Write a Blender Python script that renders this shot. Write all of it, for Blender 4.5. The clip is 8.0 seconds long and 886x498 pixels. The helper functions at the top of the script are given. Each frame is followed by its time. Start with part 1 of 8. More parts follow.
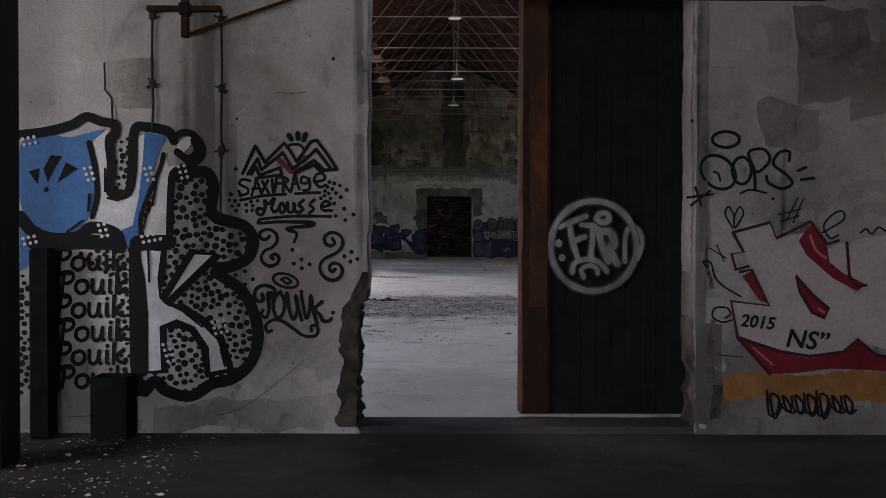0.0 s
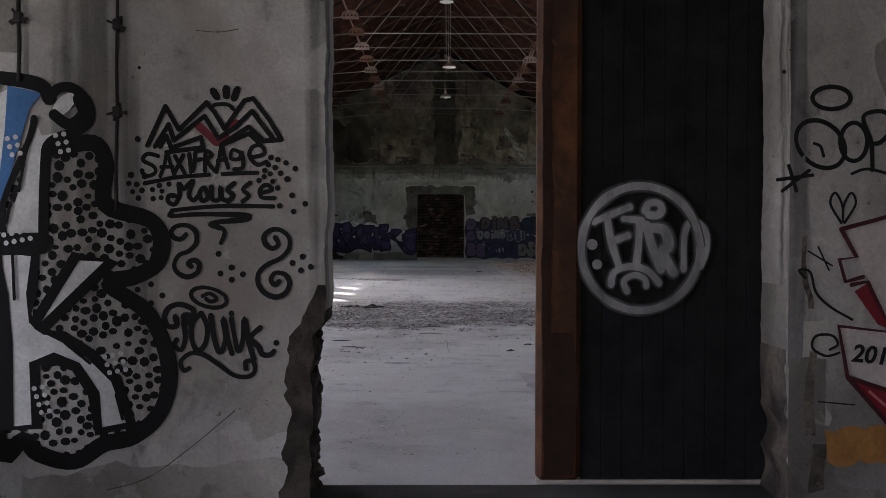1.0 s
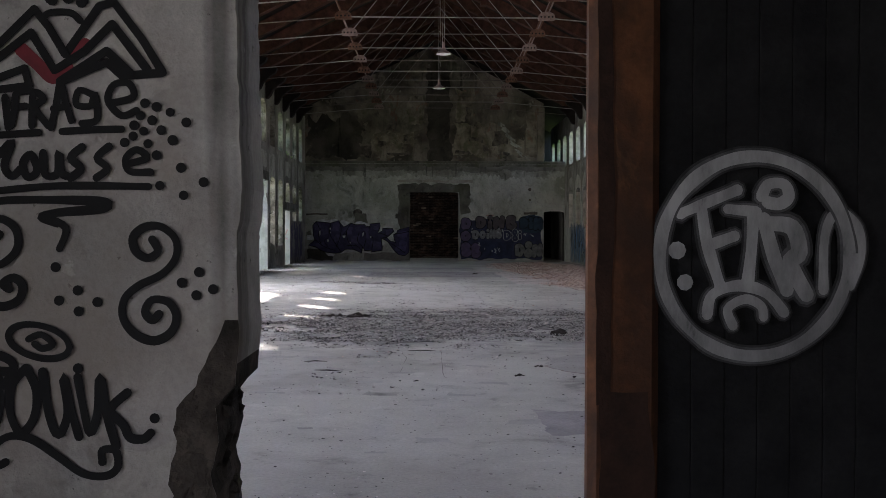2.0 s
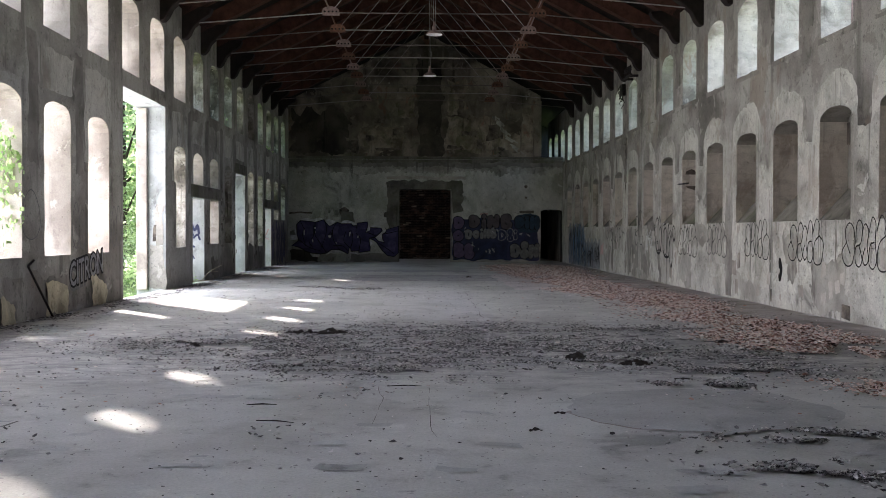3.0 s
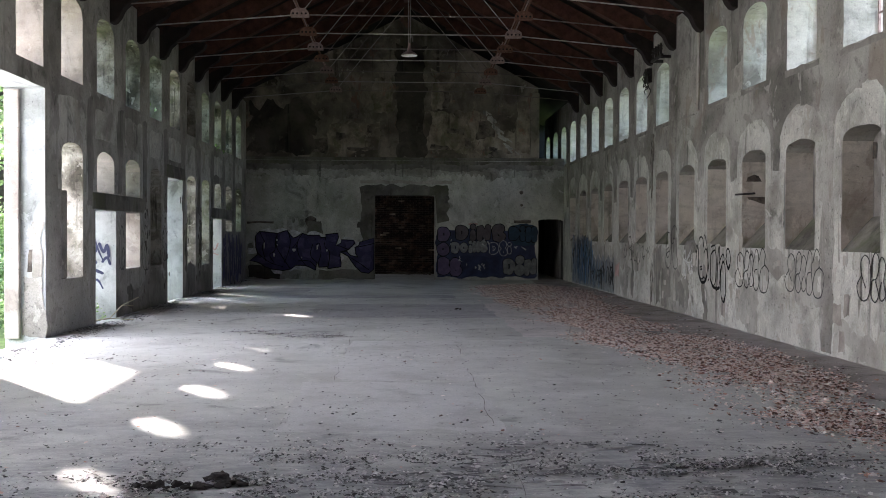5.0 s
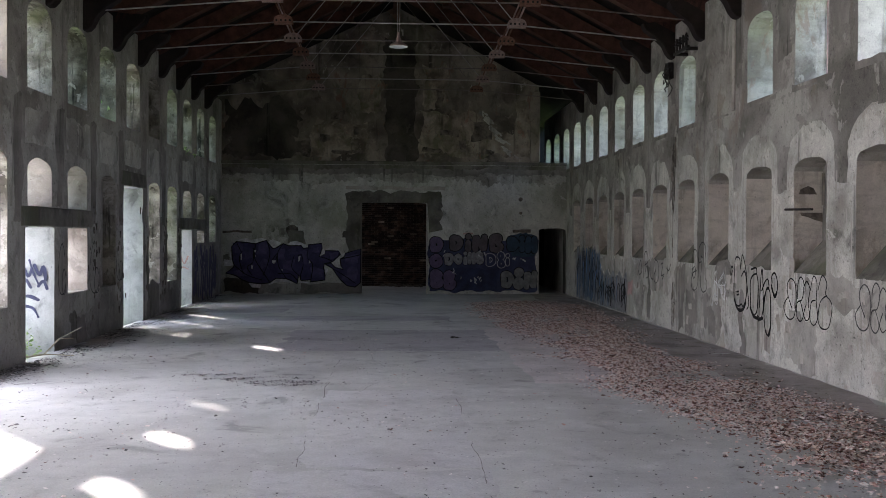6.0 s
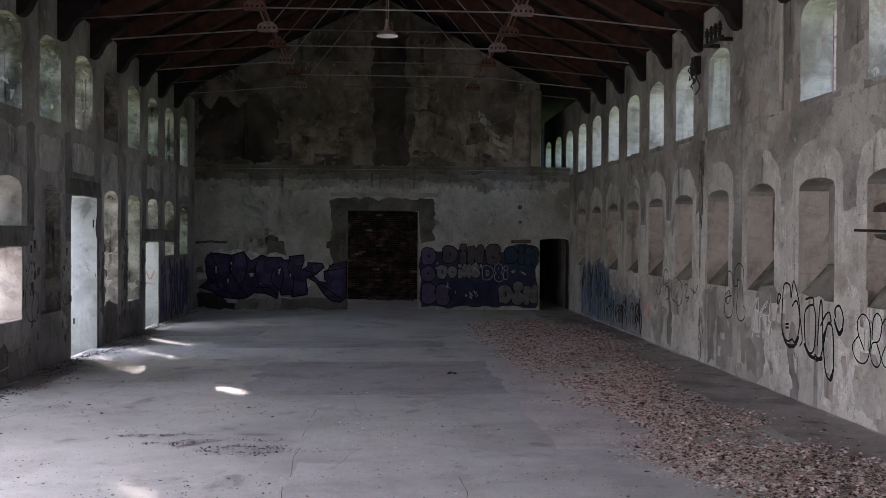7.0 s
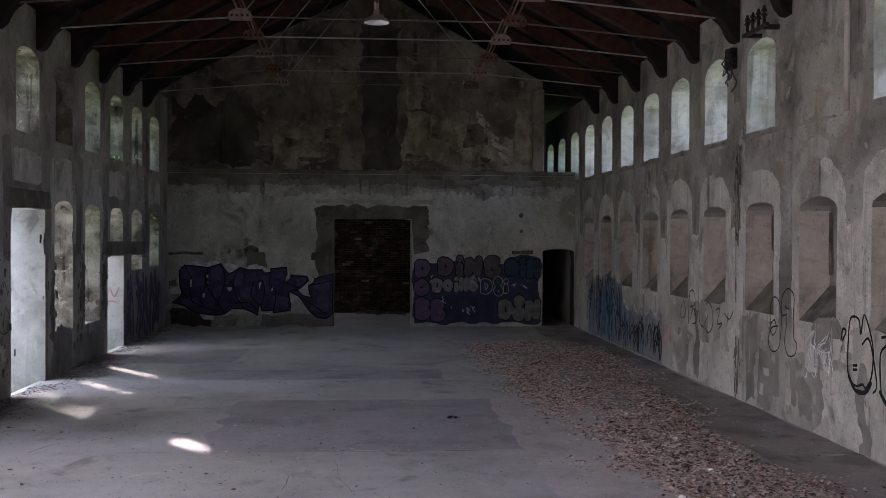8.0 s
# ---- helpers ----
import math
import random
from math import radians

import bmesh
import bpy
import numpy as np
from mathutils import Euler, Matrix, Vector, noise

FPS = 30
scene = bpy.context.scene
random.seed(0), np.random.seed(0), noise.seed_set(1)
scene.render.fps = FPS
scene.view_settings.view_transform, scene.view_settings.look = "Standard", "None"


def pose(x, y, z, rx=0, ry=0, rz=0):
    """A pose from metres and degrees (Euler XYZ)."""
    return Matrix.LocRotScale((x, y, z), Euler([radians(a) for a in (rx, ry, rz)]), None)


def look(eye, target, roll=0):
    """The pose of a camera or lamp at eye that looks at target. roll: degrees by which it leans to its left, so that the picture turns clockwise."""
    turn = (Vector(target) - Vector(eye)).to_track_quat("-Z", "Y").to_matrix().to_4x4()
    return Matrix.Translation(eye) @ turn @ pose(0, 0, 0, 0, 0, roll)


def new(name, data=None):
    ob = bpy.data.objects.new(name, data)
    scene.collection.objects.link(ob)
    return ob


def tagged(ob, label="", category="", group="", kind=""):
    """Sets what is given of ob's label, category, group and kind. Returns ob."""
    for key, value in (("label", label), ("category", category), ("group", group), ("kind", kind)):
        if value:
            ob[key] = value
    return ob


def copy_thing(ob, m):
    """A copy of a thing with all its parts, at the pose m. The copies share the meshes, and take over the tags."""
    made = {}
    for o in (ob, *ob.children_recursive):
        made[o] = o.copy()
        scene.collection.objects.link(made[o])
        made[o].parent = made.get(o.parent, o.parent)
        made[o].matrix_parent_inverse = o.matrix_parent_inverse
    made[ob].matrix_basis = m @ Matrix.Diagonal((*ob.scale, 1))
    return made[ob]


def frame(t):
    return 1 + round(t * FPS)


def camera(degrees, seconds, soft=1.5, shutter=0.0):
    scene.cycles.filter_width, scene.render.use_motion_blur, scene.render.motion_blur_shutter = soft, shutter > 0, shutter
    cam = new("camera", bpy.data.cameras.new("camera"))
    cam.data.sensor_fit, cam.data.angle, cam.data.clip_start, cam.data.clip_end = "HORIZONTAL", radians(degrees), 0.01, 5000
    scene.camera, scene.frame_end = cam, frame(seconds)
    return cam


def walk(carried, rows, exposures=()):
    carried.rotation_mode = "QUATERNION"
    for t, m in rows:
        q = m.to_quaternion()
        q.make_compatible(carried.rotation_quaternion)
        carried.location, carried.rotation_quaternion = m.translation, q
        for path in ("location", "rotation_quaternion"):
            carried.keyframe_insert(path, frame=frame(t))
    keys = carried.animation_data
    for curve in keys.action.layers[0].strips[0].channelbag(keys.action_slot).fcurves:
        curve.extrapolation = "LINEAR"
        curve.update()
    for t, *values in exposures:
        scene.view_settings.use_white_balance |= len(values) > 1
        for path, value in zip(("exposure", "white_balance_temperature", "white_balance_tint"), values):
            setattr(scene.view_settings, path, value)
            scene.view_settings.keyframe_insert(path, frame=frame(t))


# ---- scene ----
# ---------------------------------------------------------------- camera
cam = camera(49.5, 8.0, 0.8)
PATH = [
    (0, (-0.084, 1.053, 1.217), (-0.081, 3.053, 1.184), 0.15),
    (0.5, (-0.085, 1.881, 1.219), (-0.073, 3.881, 1.186), 0.15),
    (1, (-0.072, 2.815, 1.204), (-0.051, 4.815, 1.171), 0.15),
    (1.5, (-0.069, 3.68, 1.196), (-0.041, 5.68, 1.163), 0.15),
    (2.8, (-0.008, 6.241, 1.214), (0.039, 8.24, 1.179), 0.15),
    (3, (0.008, 6.746, 1.213), (0.059, 8.745, 1.178), 0.15),
    (3.5, (0.044, 7.966, 1.239), (0.103, 9.965, 1.205), 0.15),
    (4, (0.081, 9.33, 1.35), (0.149, 11.328, 1.316), 0.15),
    (4.5, (0.103, 10.683, 1.471), (0.181, 12.681, 1.438), 0.2),
    (6, (0.184, 14.678, 1.919), (0.291, 16.675, 1.889), 0.25),
    (6.5, (0.192, 15.863, 2.056), (0.309, 17.859, 2.027), 0.3),
    (7, (0.214, 17.135, 2.211), (0.343, 19.131, 2.183), 0.3),
    (7.5, (0.239, 18.249, 2.361), (0.378, 20.244, 2.332), 0.3),
    (8, (0.246, 19.381, 2.486), (0.394, 21.375, 2.459), 0.3),
]
walk(cam, [(t, look(eye, target, roll)) for t, eye, target, roll in PATH],
     exposures=[(0, 2.5, 6450, 24), (1.0, 2.5, 6450, 22), (1.7, 2.5, 6430, 20), (3.0, 2.45, 6350, 17), (4.5, 2.6, 6300, 17), (6.0, 2.55, 6230, 21), (8, 2.45, 6330, 30)])

# ---------------------------------------------------------------- light
SUN_TO = Vector((-0.77, 0.915, 1.0)).normalized()
world = bpy.data.worlds.new("sky")
scene.world = world
world.use_nodes = True
wn = world.node_tree.nodes
sky = wn.new("ShaderNodeTexSky")
sky.sky_type, sky.sun_disc = "NISHITA", False
sky.sun_elevation, sky.sun_rotation = math.asin(SUN_TO.z), math.atan2(SUN_TO.x, SUN_TO.y) % (2 * math.pi)
wn["Background"].inputs["Strength"].default_value = 0.15
world.node_tree.links.new(sky.outputs[0], wn["Background"].inputs["Color"])
sun_data = bpy.data.lights.new("sun", "SUN")
sun_data.energy, sun_data.angle, sun_data.color = 4.8, radians(1.6), (1.0, 0.93, 0.82)
sun = new("sun", sun_data)
sun.matrix_world = look(SUN_TO * 40, (0, 0, 0))


def sky_lamp(x, y, z, toward, width, height, watts):
    """An added area lamp that strengthens the sky's light through one opening."""
    d = bpy.data.lights.new("sky_lamp", "AREA")
    d.shape, d.size, d.size_y, d.energy, d.color = "RECTANGLE", width, height, watts, (0.985, 0.972, 1.0)
    ob = new("sky_lamp", d)
    ob.matrix_world = look((x, y, z), (x + toward[0], y + toward[1], z + toward[2]))
    return ob


# two lamps in windows added out of view, to light the front wall
sky_lamp(-1.2, -6.25, 1.85, (0, 1, 0), 2.4, 1.7, 24)
sky_lamp(-6.45, 3.3, 1.9, (1, 0.2, 0), 2.0, 1.6, 20)
# lamp in an assumed, unseen side window, for the rear room's floor
sky_lamp(-6.0, 48.6, 1.7, (1, 0, -0.1), 1.3, 1.6, 7)
# the wood outside stands close to the far half of the hall, so that less sky reaches those windows
for k in range(-7, 14):
    near = k <= 3
    if near:
        sky_lamp(-6.7, 20.4 + 1.792 * k + 0.515, 4.9, (1, 0, -0.3), 1.5, 1.4, 5.5)
    if k != 6:
        sky_lamp(7.2, 19.77 + 1.84 * k + 0.515, 4.85, (-1, 0, -0.3), 1.5, 1.4, 4 if k < -3 else 8 if near else 1.7)
    if k < 2:
        sky_lamp(-7.4, 20.4 + 1.792 * k + 0.515, 2.1, (1, 0, -0.12), 1.6, 2.4, 36 if k > -4 else 13)
# lamps added outside the doors, out of view, to brighten floor and walls
sky_lamp(-7.6, 25.4, 2.1, (1, 0.1, -0.35), 3.4, 3.4, 80)
for x, y, width, watts in ((-6.9, 29.9, 1.6, 12), (-7.3, 35.27, 2.2, 15), (-7.2, 40.55, 2.0, 12)):
    sky_lamp(x, y, 1.3, (1, 0, -0.15), width, 2.0, watts)
for y, z, watts in ((28.15, 2.0, 2), (31.7, 1.5, 1.6)):
    sky_lamp(-5.82, y, z, (1, 0, -0.15), 0.9, 0.9, watts)


# ---------------------------------------------------------------- materials
def mat(name, rough=0.9, metal=0.0, bump=0.0):
    """A node material; returns it with its tree, links and shader."""
    m = bpy.data.materials.new(name)
    m.use_nodes = True
    t = m.node_tree
    b = t.nodes["Principled BSDF"]
    b.inputs["Roughness"].default_value, b.inputs["Metallic"].default_value = rough, metal
    b.inputs["Specular IOR Level"].default_value = 0.3
    return m, t, b


def node(t, kind, **kw):
    n = t.nodes.new(kind)
    for k, v in kw.items():
        if k in n.inputs:
            n.inputs[k].default_value = v
    return n


def position(t, scale=(1, 1, 1)):
    g = t.nodes.new("ShaderNodeNewGeometry")
    m = t.nodes.new("ShaderNodeMapping")
    m.inputs["Scale"].default_value = scale
    t.links.new(g.outputs["Position"], m.inputs["Vector"])
    return m.outputs[0]


def noise_tex(t, vec, scale, detail=6.0, rough=0.6, distort=0.0):
    n = t.nodes.new("ShaderNodeTexNoise")
    for k, v in (("Scale", scale), ("Detail", detail), ("Roughness", rough), ("Distortion", distort)):
        n.inputs[k].default_value = v
    t.links.new(vec, n.inputs["Vector"])
    return n.outputs["Fac"]


def ramp(t, fac, *stops):
    r = t.nodes.new("ShaderNodeValToRGB")
    while len(r.color_ramp.elements) < len(stops):
        r.color_ramp.elements.new(0.5)
    for e, (p, c) in zip(r.color_ramp.elements, stops):
        e.position = p
        e.color = (*c, 1) if len(c) == 3 else c
    t.links.new(fac, r.inputs[0])
    return r.outputs[0]


def grey(v):
    return (v, v, v)


def mix(t, fac, a, b, blend="MIX"):
    m = t.nodes.new("ShaderNodeMix")
    m.data_type, m.blend_type = "RGBA", blend
    for sock, v in ((m.inputs[0], fac), (m.inputs[6], a), (m.inputs[7], b)):
        if isinstance(v, (int, float)):
            sock.default_value = v
        elif isinstance(v, tuple):
            sock.default_value = (*v, 1)
        else:
            t.links.new(v, sock)
    return m.outputs[2]


def bump(t, b, height, strength=0.4, distance=0.02):
    n = t.nodes.new("ShaderNodeBump")
    n.inputs["Strength"].default_value, n.inputs["Distance"].default_value = strength, distance
    t.links.new(height, n.inputs["Height"])
    t.links.new(n.outputs[0], b.inputs["Normal"])


def mid_dark(a, b):
    return tuple(0.55 * x + 0.45 * y for x, y in zip(a, b))


def plaster(name, light, mid, dark, streak=0.5, scale=1.0, relief=0.5, shedding=0.7, grit=0.85, courses=0.0):
    """Old render: cloudy stains, runs of water downwards, fine grain and chips."""
    m, t, b = mat(name, 0.92)
    p = position(t)
    clouds = noise_tex(t, p, 0.7 * scale, 5, 0.5, 0.25)
    c = ramp(t, clouds, (0.36, dark), (0.47, mid), (0.62, light))
    shed = ramp(t, noise_tex(t, position(t, (1, 1, 0.8)), 0.75 * scale, 8, 0.55, 0.5), (0.575, grey(0)), (0.585, grey(1)))
    c = mix(t, mix(t, 1.0, shed, grey(shedding * 0.6), "MULTIPLY"), c, mid_dark(mid, dark))
    runs = noise_tex(t, position(t, (2.6, 2.6, 0.17)), 1.2 * scale, 4, 0.55)
    c = mix(t, 1.0, c, ramp(t, runs, (0.31, grey(1 - streak * 1.5)), (0.4, grey(1)), (0.66, grey(1)), (0.72, grey(1 + streak * 0.4))), "MULTIPLY")
    grime = ramp(t, noise_tex(t, position(t, (1, 1, 0.7)), 1.35 * scale, 9, 0.62, 0.6), (0.33, grey(0.5)), (0.39, grey(0.88)), (0.46, grey(1.0)), (0.62, grey(1.0)), (0.66, grey(1.14)))
    c = mix(t, grit, c, grime, "MULTIPLY")
    blot = noise_tex(t, p, 4.2 * scale, 7, 0.66)
    c = mix(t, 0.8, c, ramp(t, blot, (0.3, grey(0.6)), (0.39, grey(0.95)), (0.5, grey(1.0)), (0.7, grey(1.1))), "MULTIPLY")
    flakes = noise_tex(t, p, 2.3 * scale, 10, 0.62, 0.4)
    c = mix(t, mix(t, 1.0, ramp(t, flakes, (0.4, grey(1)), (0.415, grey(0))), grey(0.45 * shedding), "MULTIPLY"), c, dark)
    c = mix(t, mix(t, 1.0, ramp(t, flakes, (0.6, grey(0)), (0.615, grey(1))), grey(0.6 * shedding), "MULTIPLY"), c, tuple(1.12 * q for q in light))
    worn = shedding > 0.75
    pits = noise_tex(t, p, 19, 5, 0.66)
    c = mix(t, grit, c, ramp(t, pits, (0.33, grey(0.45)), (0.385 if worn else 0.345, grey(1))), "MULTIPLY")
    if worn:
        c = mix(t, 0.7, c, ramp(t, noise_tex(t, p, 9.5, 8, 0.7, 0.3), (0.3, grey(0.6)), (0.42, grey(0.97)), (0.58, grey(1.0)), (0.66, grey(1.25))), "MULTIPLY")
    if courses:
        c = mix(t, courses, c, ramp(t, noise_tex(t, position(t, (0.9, 0.9, 4.0)), 2.0, 6, 0.6, 0.5), (0.36, grey(0.62)), (0.46, grey(1.0)), (0.62, grey(1.12))), "MULTIPLY")
    fine = noise_tex(t, p, 52, 4, 0.7)
    c = mix(t, 0.65 if worn else 0.4, c, ramp(t, fine, (0.35, grey(0.7)), (0.6, grey(1.08))), "MULTIPLY")
    t.links.new(c, b.inputs["Base Color"])
    h = mix(t, 0.35, mix(t, 0.25, blot, shed), fine)
    bump(t, b, h, relief, 0.03)
    return m


def tint(m, colour, scale, low, high, amount=0.7):
    """Blotches of another colour: moss, rust, lichen."""
    t = m.node_tree
    b = t.nodes["Principled BSDF"]
    old = b.inputs["Base Color"].links[0].from_socket
    f = ramp(t, noise_tex(t, position(t, (1, 1, 0.6)), scale, 8, 0.65, 0.5), (low, grey(0)), (high, grey(amount)))
    t.links.new(mix(t, f, old, colour), b.inputs["Base Color"])


def simple(name, color, rough=0.8, metal=0.0, vary=0.35, scale=9.0, relief=0.25):
    """One colour, broken up at two scales."""
    m, t, b = mat(name, rough, metal)
    p = position(t)
    n1, n2 = noise_tex(t, p, scale, 6, 0.65), noise_tex(t, p, scale * 9, 3, 0.6)
    c = mix(t, 1.0, color, ramp(t, n1, (0.3, grey(1 - vary)), (0.7, grey(1 + vary * 0.6))), "MULTIPLY")
    c = mix(t, 0.5, c, ramp(t, n2, (0.35, grey(0.75)), (0.65, grey(1.1))), "MULTIPLY")
    t.links.new(c, b.inputs["Base Color"])
    if relief:
        bump(t, b, n2, relief, 0.01)
    return m


M_WALL = plaster("hall_plaster", (0.38, 0.36, 0.325), (0.28, 0.26, 0.235), (0.16, 0.148, 0.13), 0.25, 1.0, 0.7, 1.0, 1.0)
M_WEST = plaster("west_hall_plaster", (0.44, 0.42, 0.38), (0.345, 0.325, 0.293), (0.205, 0.192, 0.17), 0.25, 1.0, 0.6, 0.9, 1.0)
M_PALE = plaster("pale_plaster", (0.56, 0.54, 0.49), (0.47, 0.45, 0.405), (0.29, 0.272, 0.24), 0.4, 1.2, 0.6, 0.9, 1.0)
M_REVEAL = plaster("limewashed_reveal", (0.5, 0.46, 0.415), (0.42, 0.378, 0.335), (0.26, 0.228, 0.2), 0.15, 1.3, 0.4, 0.6, 0.7, 0.1)
M_MASONRY = plaster("whitewashed_masonry", (0.57, 0.575, 0.52), (0.49, 0.495, 0.45), (0.27, 0.26, 0.22), 0.3, 1.7, 0.5, 0.7, 0.7, 0.45)
# grimy far reveals, coloured darker still in place of the trees' shade
M_GRIMY_SHADE = plaster("grimy_masonry", (0.5, 0.475, 0.42), (0.27, 0.25, 0.21), (0.09, 0.08, 0.064), 0.5, 2.6, 0.6, 1.0, 1.0, 0.4)
# soiled render; also the darker tone painted on niche backs and under eaves
M_SOIL_SHADE = plaster("soiled_render", (0.28, 0.26, 0.235), (0.22, 0.205, 0.185), (0.15, 0.14, 0.125), 0.3, 1.6)
M_NORTH = plaster("end_wall_plaster", (0.6, 0.59, 0.54), (0.5, 0.49, 0.44), (0.33, 0.33, 0.27), 0.15, 0.9, 0.6, 0.9, 1.0)
M_WHITEWASH = plaster("whitewashed_jamb", (0.49, 0.5, 0.5), (0.42, 0.43, 0.43), (0.29, 0.3, 0.285), 0.15, 1.3, 0.4, 0.7, 0.9)
# damp stains, and the shade painted on the niches' arch soffits
M_STAIN_SHADE = plaster("damp_plaster", (0.43, 0.405, 0.365), (0.36, 0.337, 0.303), (0.25, 0.233, 0.205), 0.3, 1.4)
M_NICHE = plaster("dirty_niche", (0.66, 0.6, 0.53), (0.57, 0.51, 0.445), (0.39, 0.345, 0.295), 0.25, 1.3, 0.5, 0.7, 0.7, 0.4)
M_GABLE = plaster("sooty_plaster", (0.33, 0.285, 0.235), (0.21, 0.178, 0.146), (0.09, 0.076, 0.063), 0.4, 1.3, 0.8)
M_NEAR = plaster("near_plaster", (0.6, 0.58, 0.545), (0.51, 0.49, 0.46), (0.31, 0.295, 0.275), 0.4, 1.15, 0.45, 0.5, 1.0)
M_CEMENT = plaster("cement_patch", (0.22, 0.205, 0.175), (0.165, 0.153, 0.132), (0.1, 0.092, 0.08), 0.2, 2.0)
M_CORE_SHADE = plaster("broken_core", (0.2, 0.17, 0.14), (0.12, 0.1, 0.085), (0.05, 0.042, 0.036), 0.0, 6, 1.0)
M_RUBBLE = plaster("dark_rubble", (0.11, 0.092, 0.076), (0.06, 0.05, 0.042), (0.022, 0.019, 0.016), 0.0, 7, 1.0)
M_DIRTY_SHADE = plaster("dirty_plaster", (0.42, 0.4, 0.375), (0.34, 0.322, 0.3), (0.2, 0.19, 0.175), 0.5, 1.5)
# soot, and the shade painted on the gable's corner and doorway reveals
M_SOOT_SHADE = plaster("soot", (0.12, 0.105, 0.088), (0.07, 0.06, 0.05), (0.035, 0.03, 0.026), 0.5, 1.2, 0.6)
M_STRIP = plaster("cement_strip", (0.25, 0.243, 0.232), (0.2, 0.194, 0.186), (0.12, 0.116, 0.11), 0.4, 1.5, 0.3)
M_BAND = plaster("damp_band", (0.48, 0.465, 0.42), (0.4, 0.386, 0.342), (0.25, 0.24, 0.205), 0.5, 1.6, 0.6, 0.9, 1.0)
M_OLD = plaster("old_brown_plaster", (0.4, 0.345, 0.28), (0.27, 0.225, 0.178), (0.12, 0.1, 0.078), 0.3, 2.4, 0.8)
M_STONE = plaster("bare_stone", (0.62, 0.56, 0.4), (0.5, 0.45, 0.33), (0.33, 0.29, 0.21), 0.0, 4, 1.0)
M_TIMBER = simple("old_timber", (0.085, 0.036, 0.025), 0.85, 0, 0.5, 5)
M_DECK = simple("roof_boards", (0.02, 0.014, 0.012), 0.9, 0, 0.5, 4)
M_STEEL = simple("grey_iron", (0.36, 0.26, 0.24), 0.6, 0.2, 0.4, 14)
M_RUSTY = simple("rusty_iron", (0.2, 0.105, 0.075), 0.75, 0.1, 0.5, 14)
M_DULL = simple("dull_rod", (0.2, 0.165, 0.15), 0.6, 0.2, 0.4, 12, 0)
M_ROD = simple("pale_rod", (0.4, 0.37, 0.355), 0.5, 0.2, 0.3, 12, 0)
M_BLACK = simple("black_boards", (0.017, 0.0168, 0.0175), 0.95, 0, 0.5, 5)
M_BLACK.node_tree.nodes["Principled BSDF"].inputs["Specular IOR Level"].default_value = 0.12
M_RUST = simple("rusty_post", (0.105, 0.04, 0.016), 0.75, 0.1, 0.6, 7)
tint(M_RUST, (0.035, 0.018, 0.012), 1.8, 0.47, 0.6, 0.85)
tint(M_RUST, (0.19, 0.085, 0.03), 4.5, 0.6, 0.68, 0.5)
M_OLDRUST = simple("blackened_rust", (0.035, 0.016, 0.01), 0.8, 0.1, 0.6, 9)
M_DARK = simple("dark_iron", (0.035, 0.03, 0.028), 0.7, 0.3, 0.4, 12)
M_WIRE = simple("old_cable", (0.05, 0.045, 0.042), 0.8, 0, 0.3, 20, 0)
M_FLOOR = plaster("concrete_floor", (0.66, 0.655, 0.63), (0.61, 0.605, 0.585), (0.52, 0.515, 0.495), 0.0, 0.9, 0.35, 0.16, 0.75)

tint(M_GABLE, (0.062, 0.066, 0.038), 0.9, 0.54, 0.62, 0.55)
tint(M_GABLE, (0.2, 0.1, 0.07), 1.7, 0.6, 0.63, 0.6)
tint(M_GABLE, (0.42, 0.4, 0.34), 3.1, 0.645, 0.66, 0.8)
tint(M_OLD, (0.09, 0.1, 0.045), 1.3, 0.52, 0.6, 0.6)
tint(M_OLD, (0.3, 0.13, 0.09), 2.6, 0.6, 0.64, 0.5)
tint(M_NORTH, (0.3, 0.295, 0.22), 0.8, 0.52, 0.64, 0.5)
tint(M_CEMENT, (0.09, 0.1, 0.05), 1.1, 0.5, 0.62, 0.6)
tint(M_WALL, (0.22, 0.17, 0.13), 1.1, 0.58, 0.63, 0.5)
tint(M_PALE, (0.3, 0.25, 0.21), 1.5, 0.6, 0.64, 0.45)
tint(M_NICHE, (0.25, 0.18, 0.14), 1.6, 0.57, 0.62, 0.4)
tint(M_MASONRY, (0.36, 0.37, 0.27), 1.4, 0.54, 0.64, 0.4)
tint(M_MASONRY, (0.3, 0.2, 0.15), 3.2, 0.6, 0.66, 0.5)
tint(M_GRIMY_SHADE, (0.22, 0.235, 0.13), 1.6, 0.55, 0.63, 0.4)
tint(M_NEAR, (0.3, 0.25, 0.21), 0.9, 0.56, 0.66, 0.5)


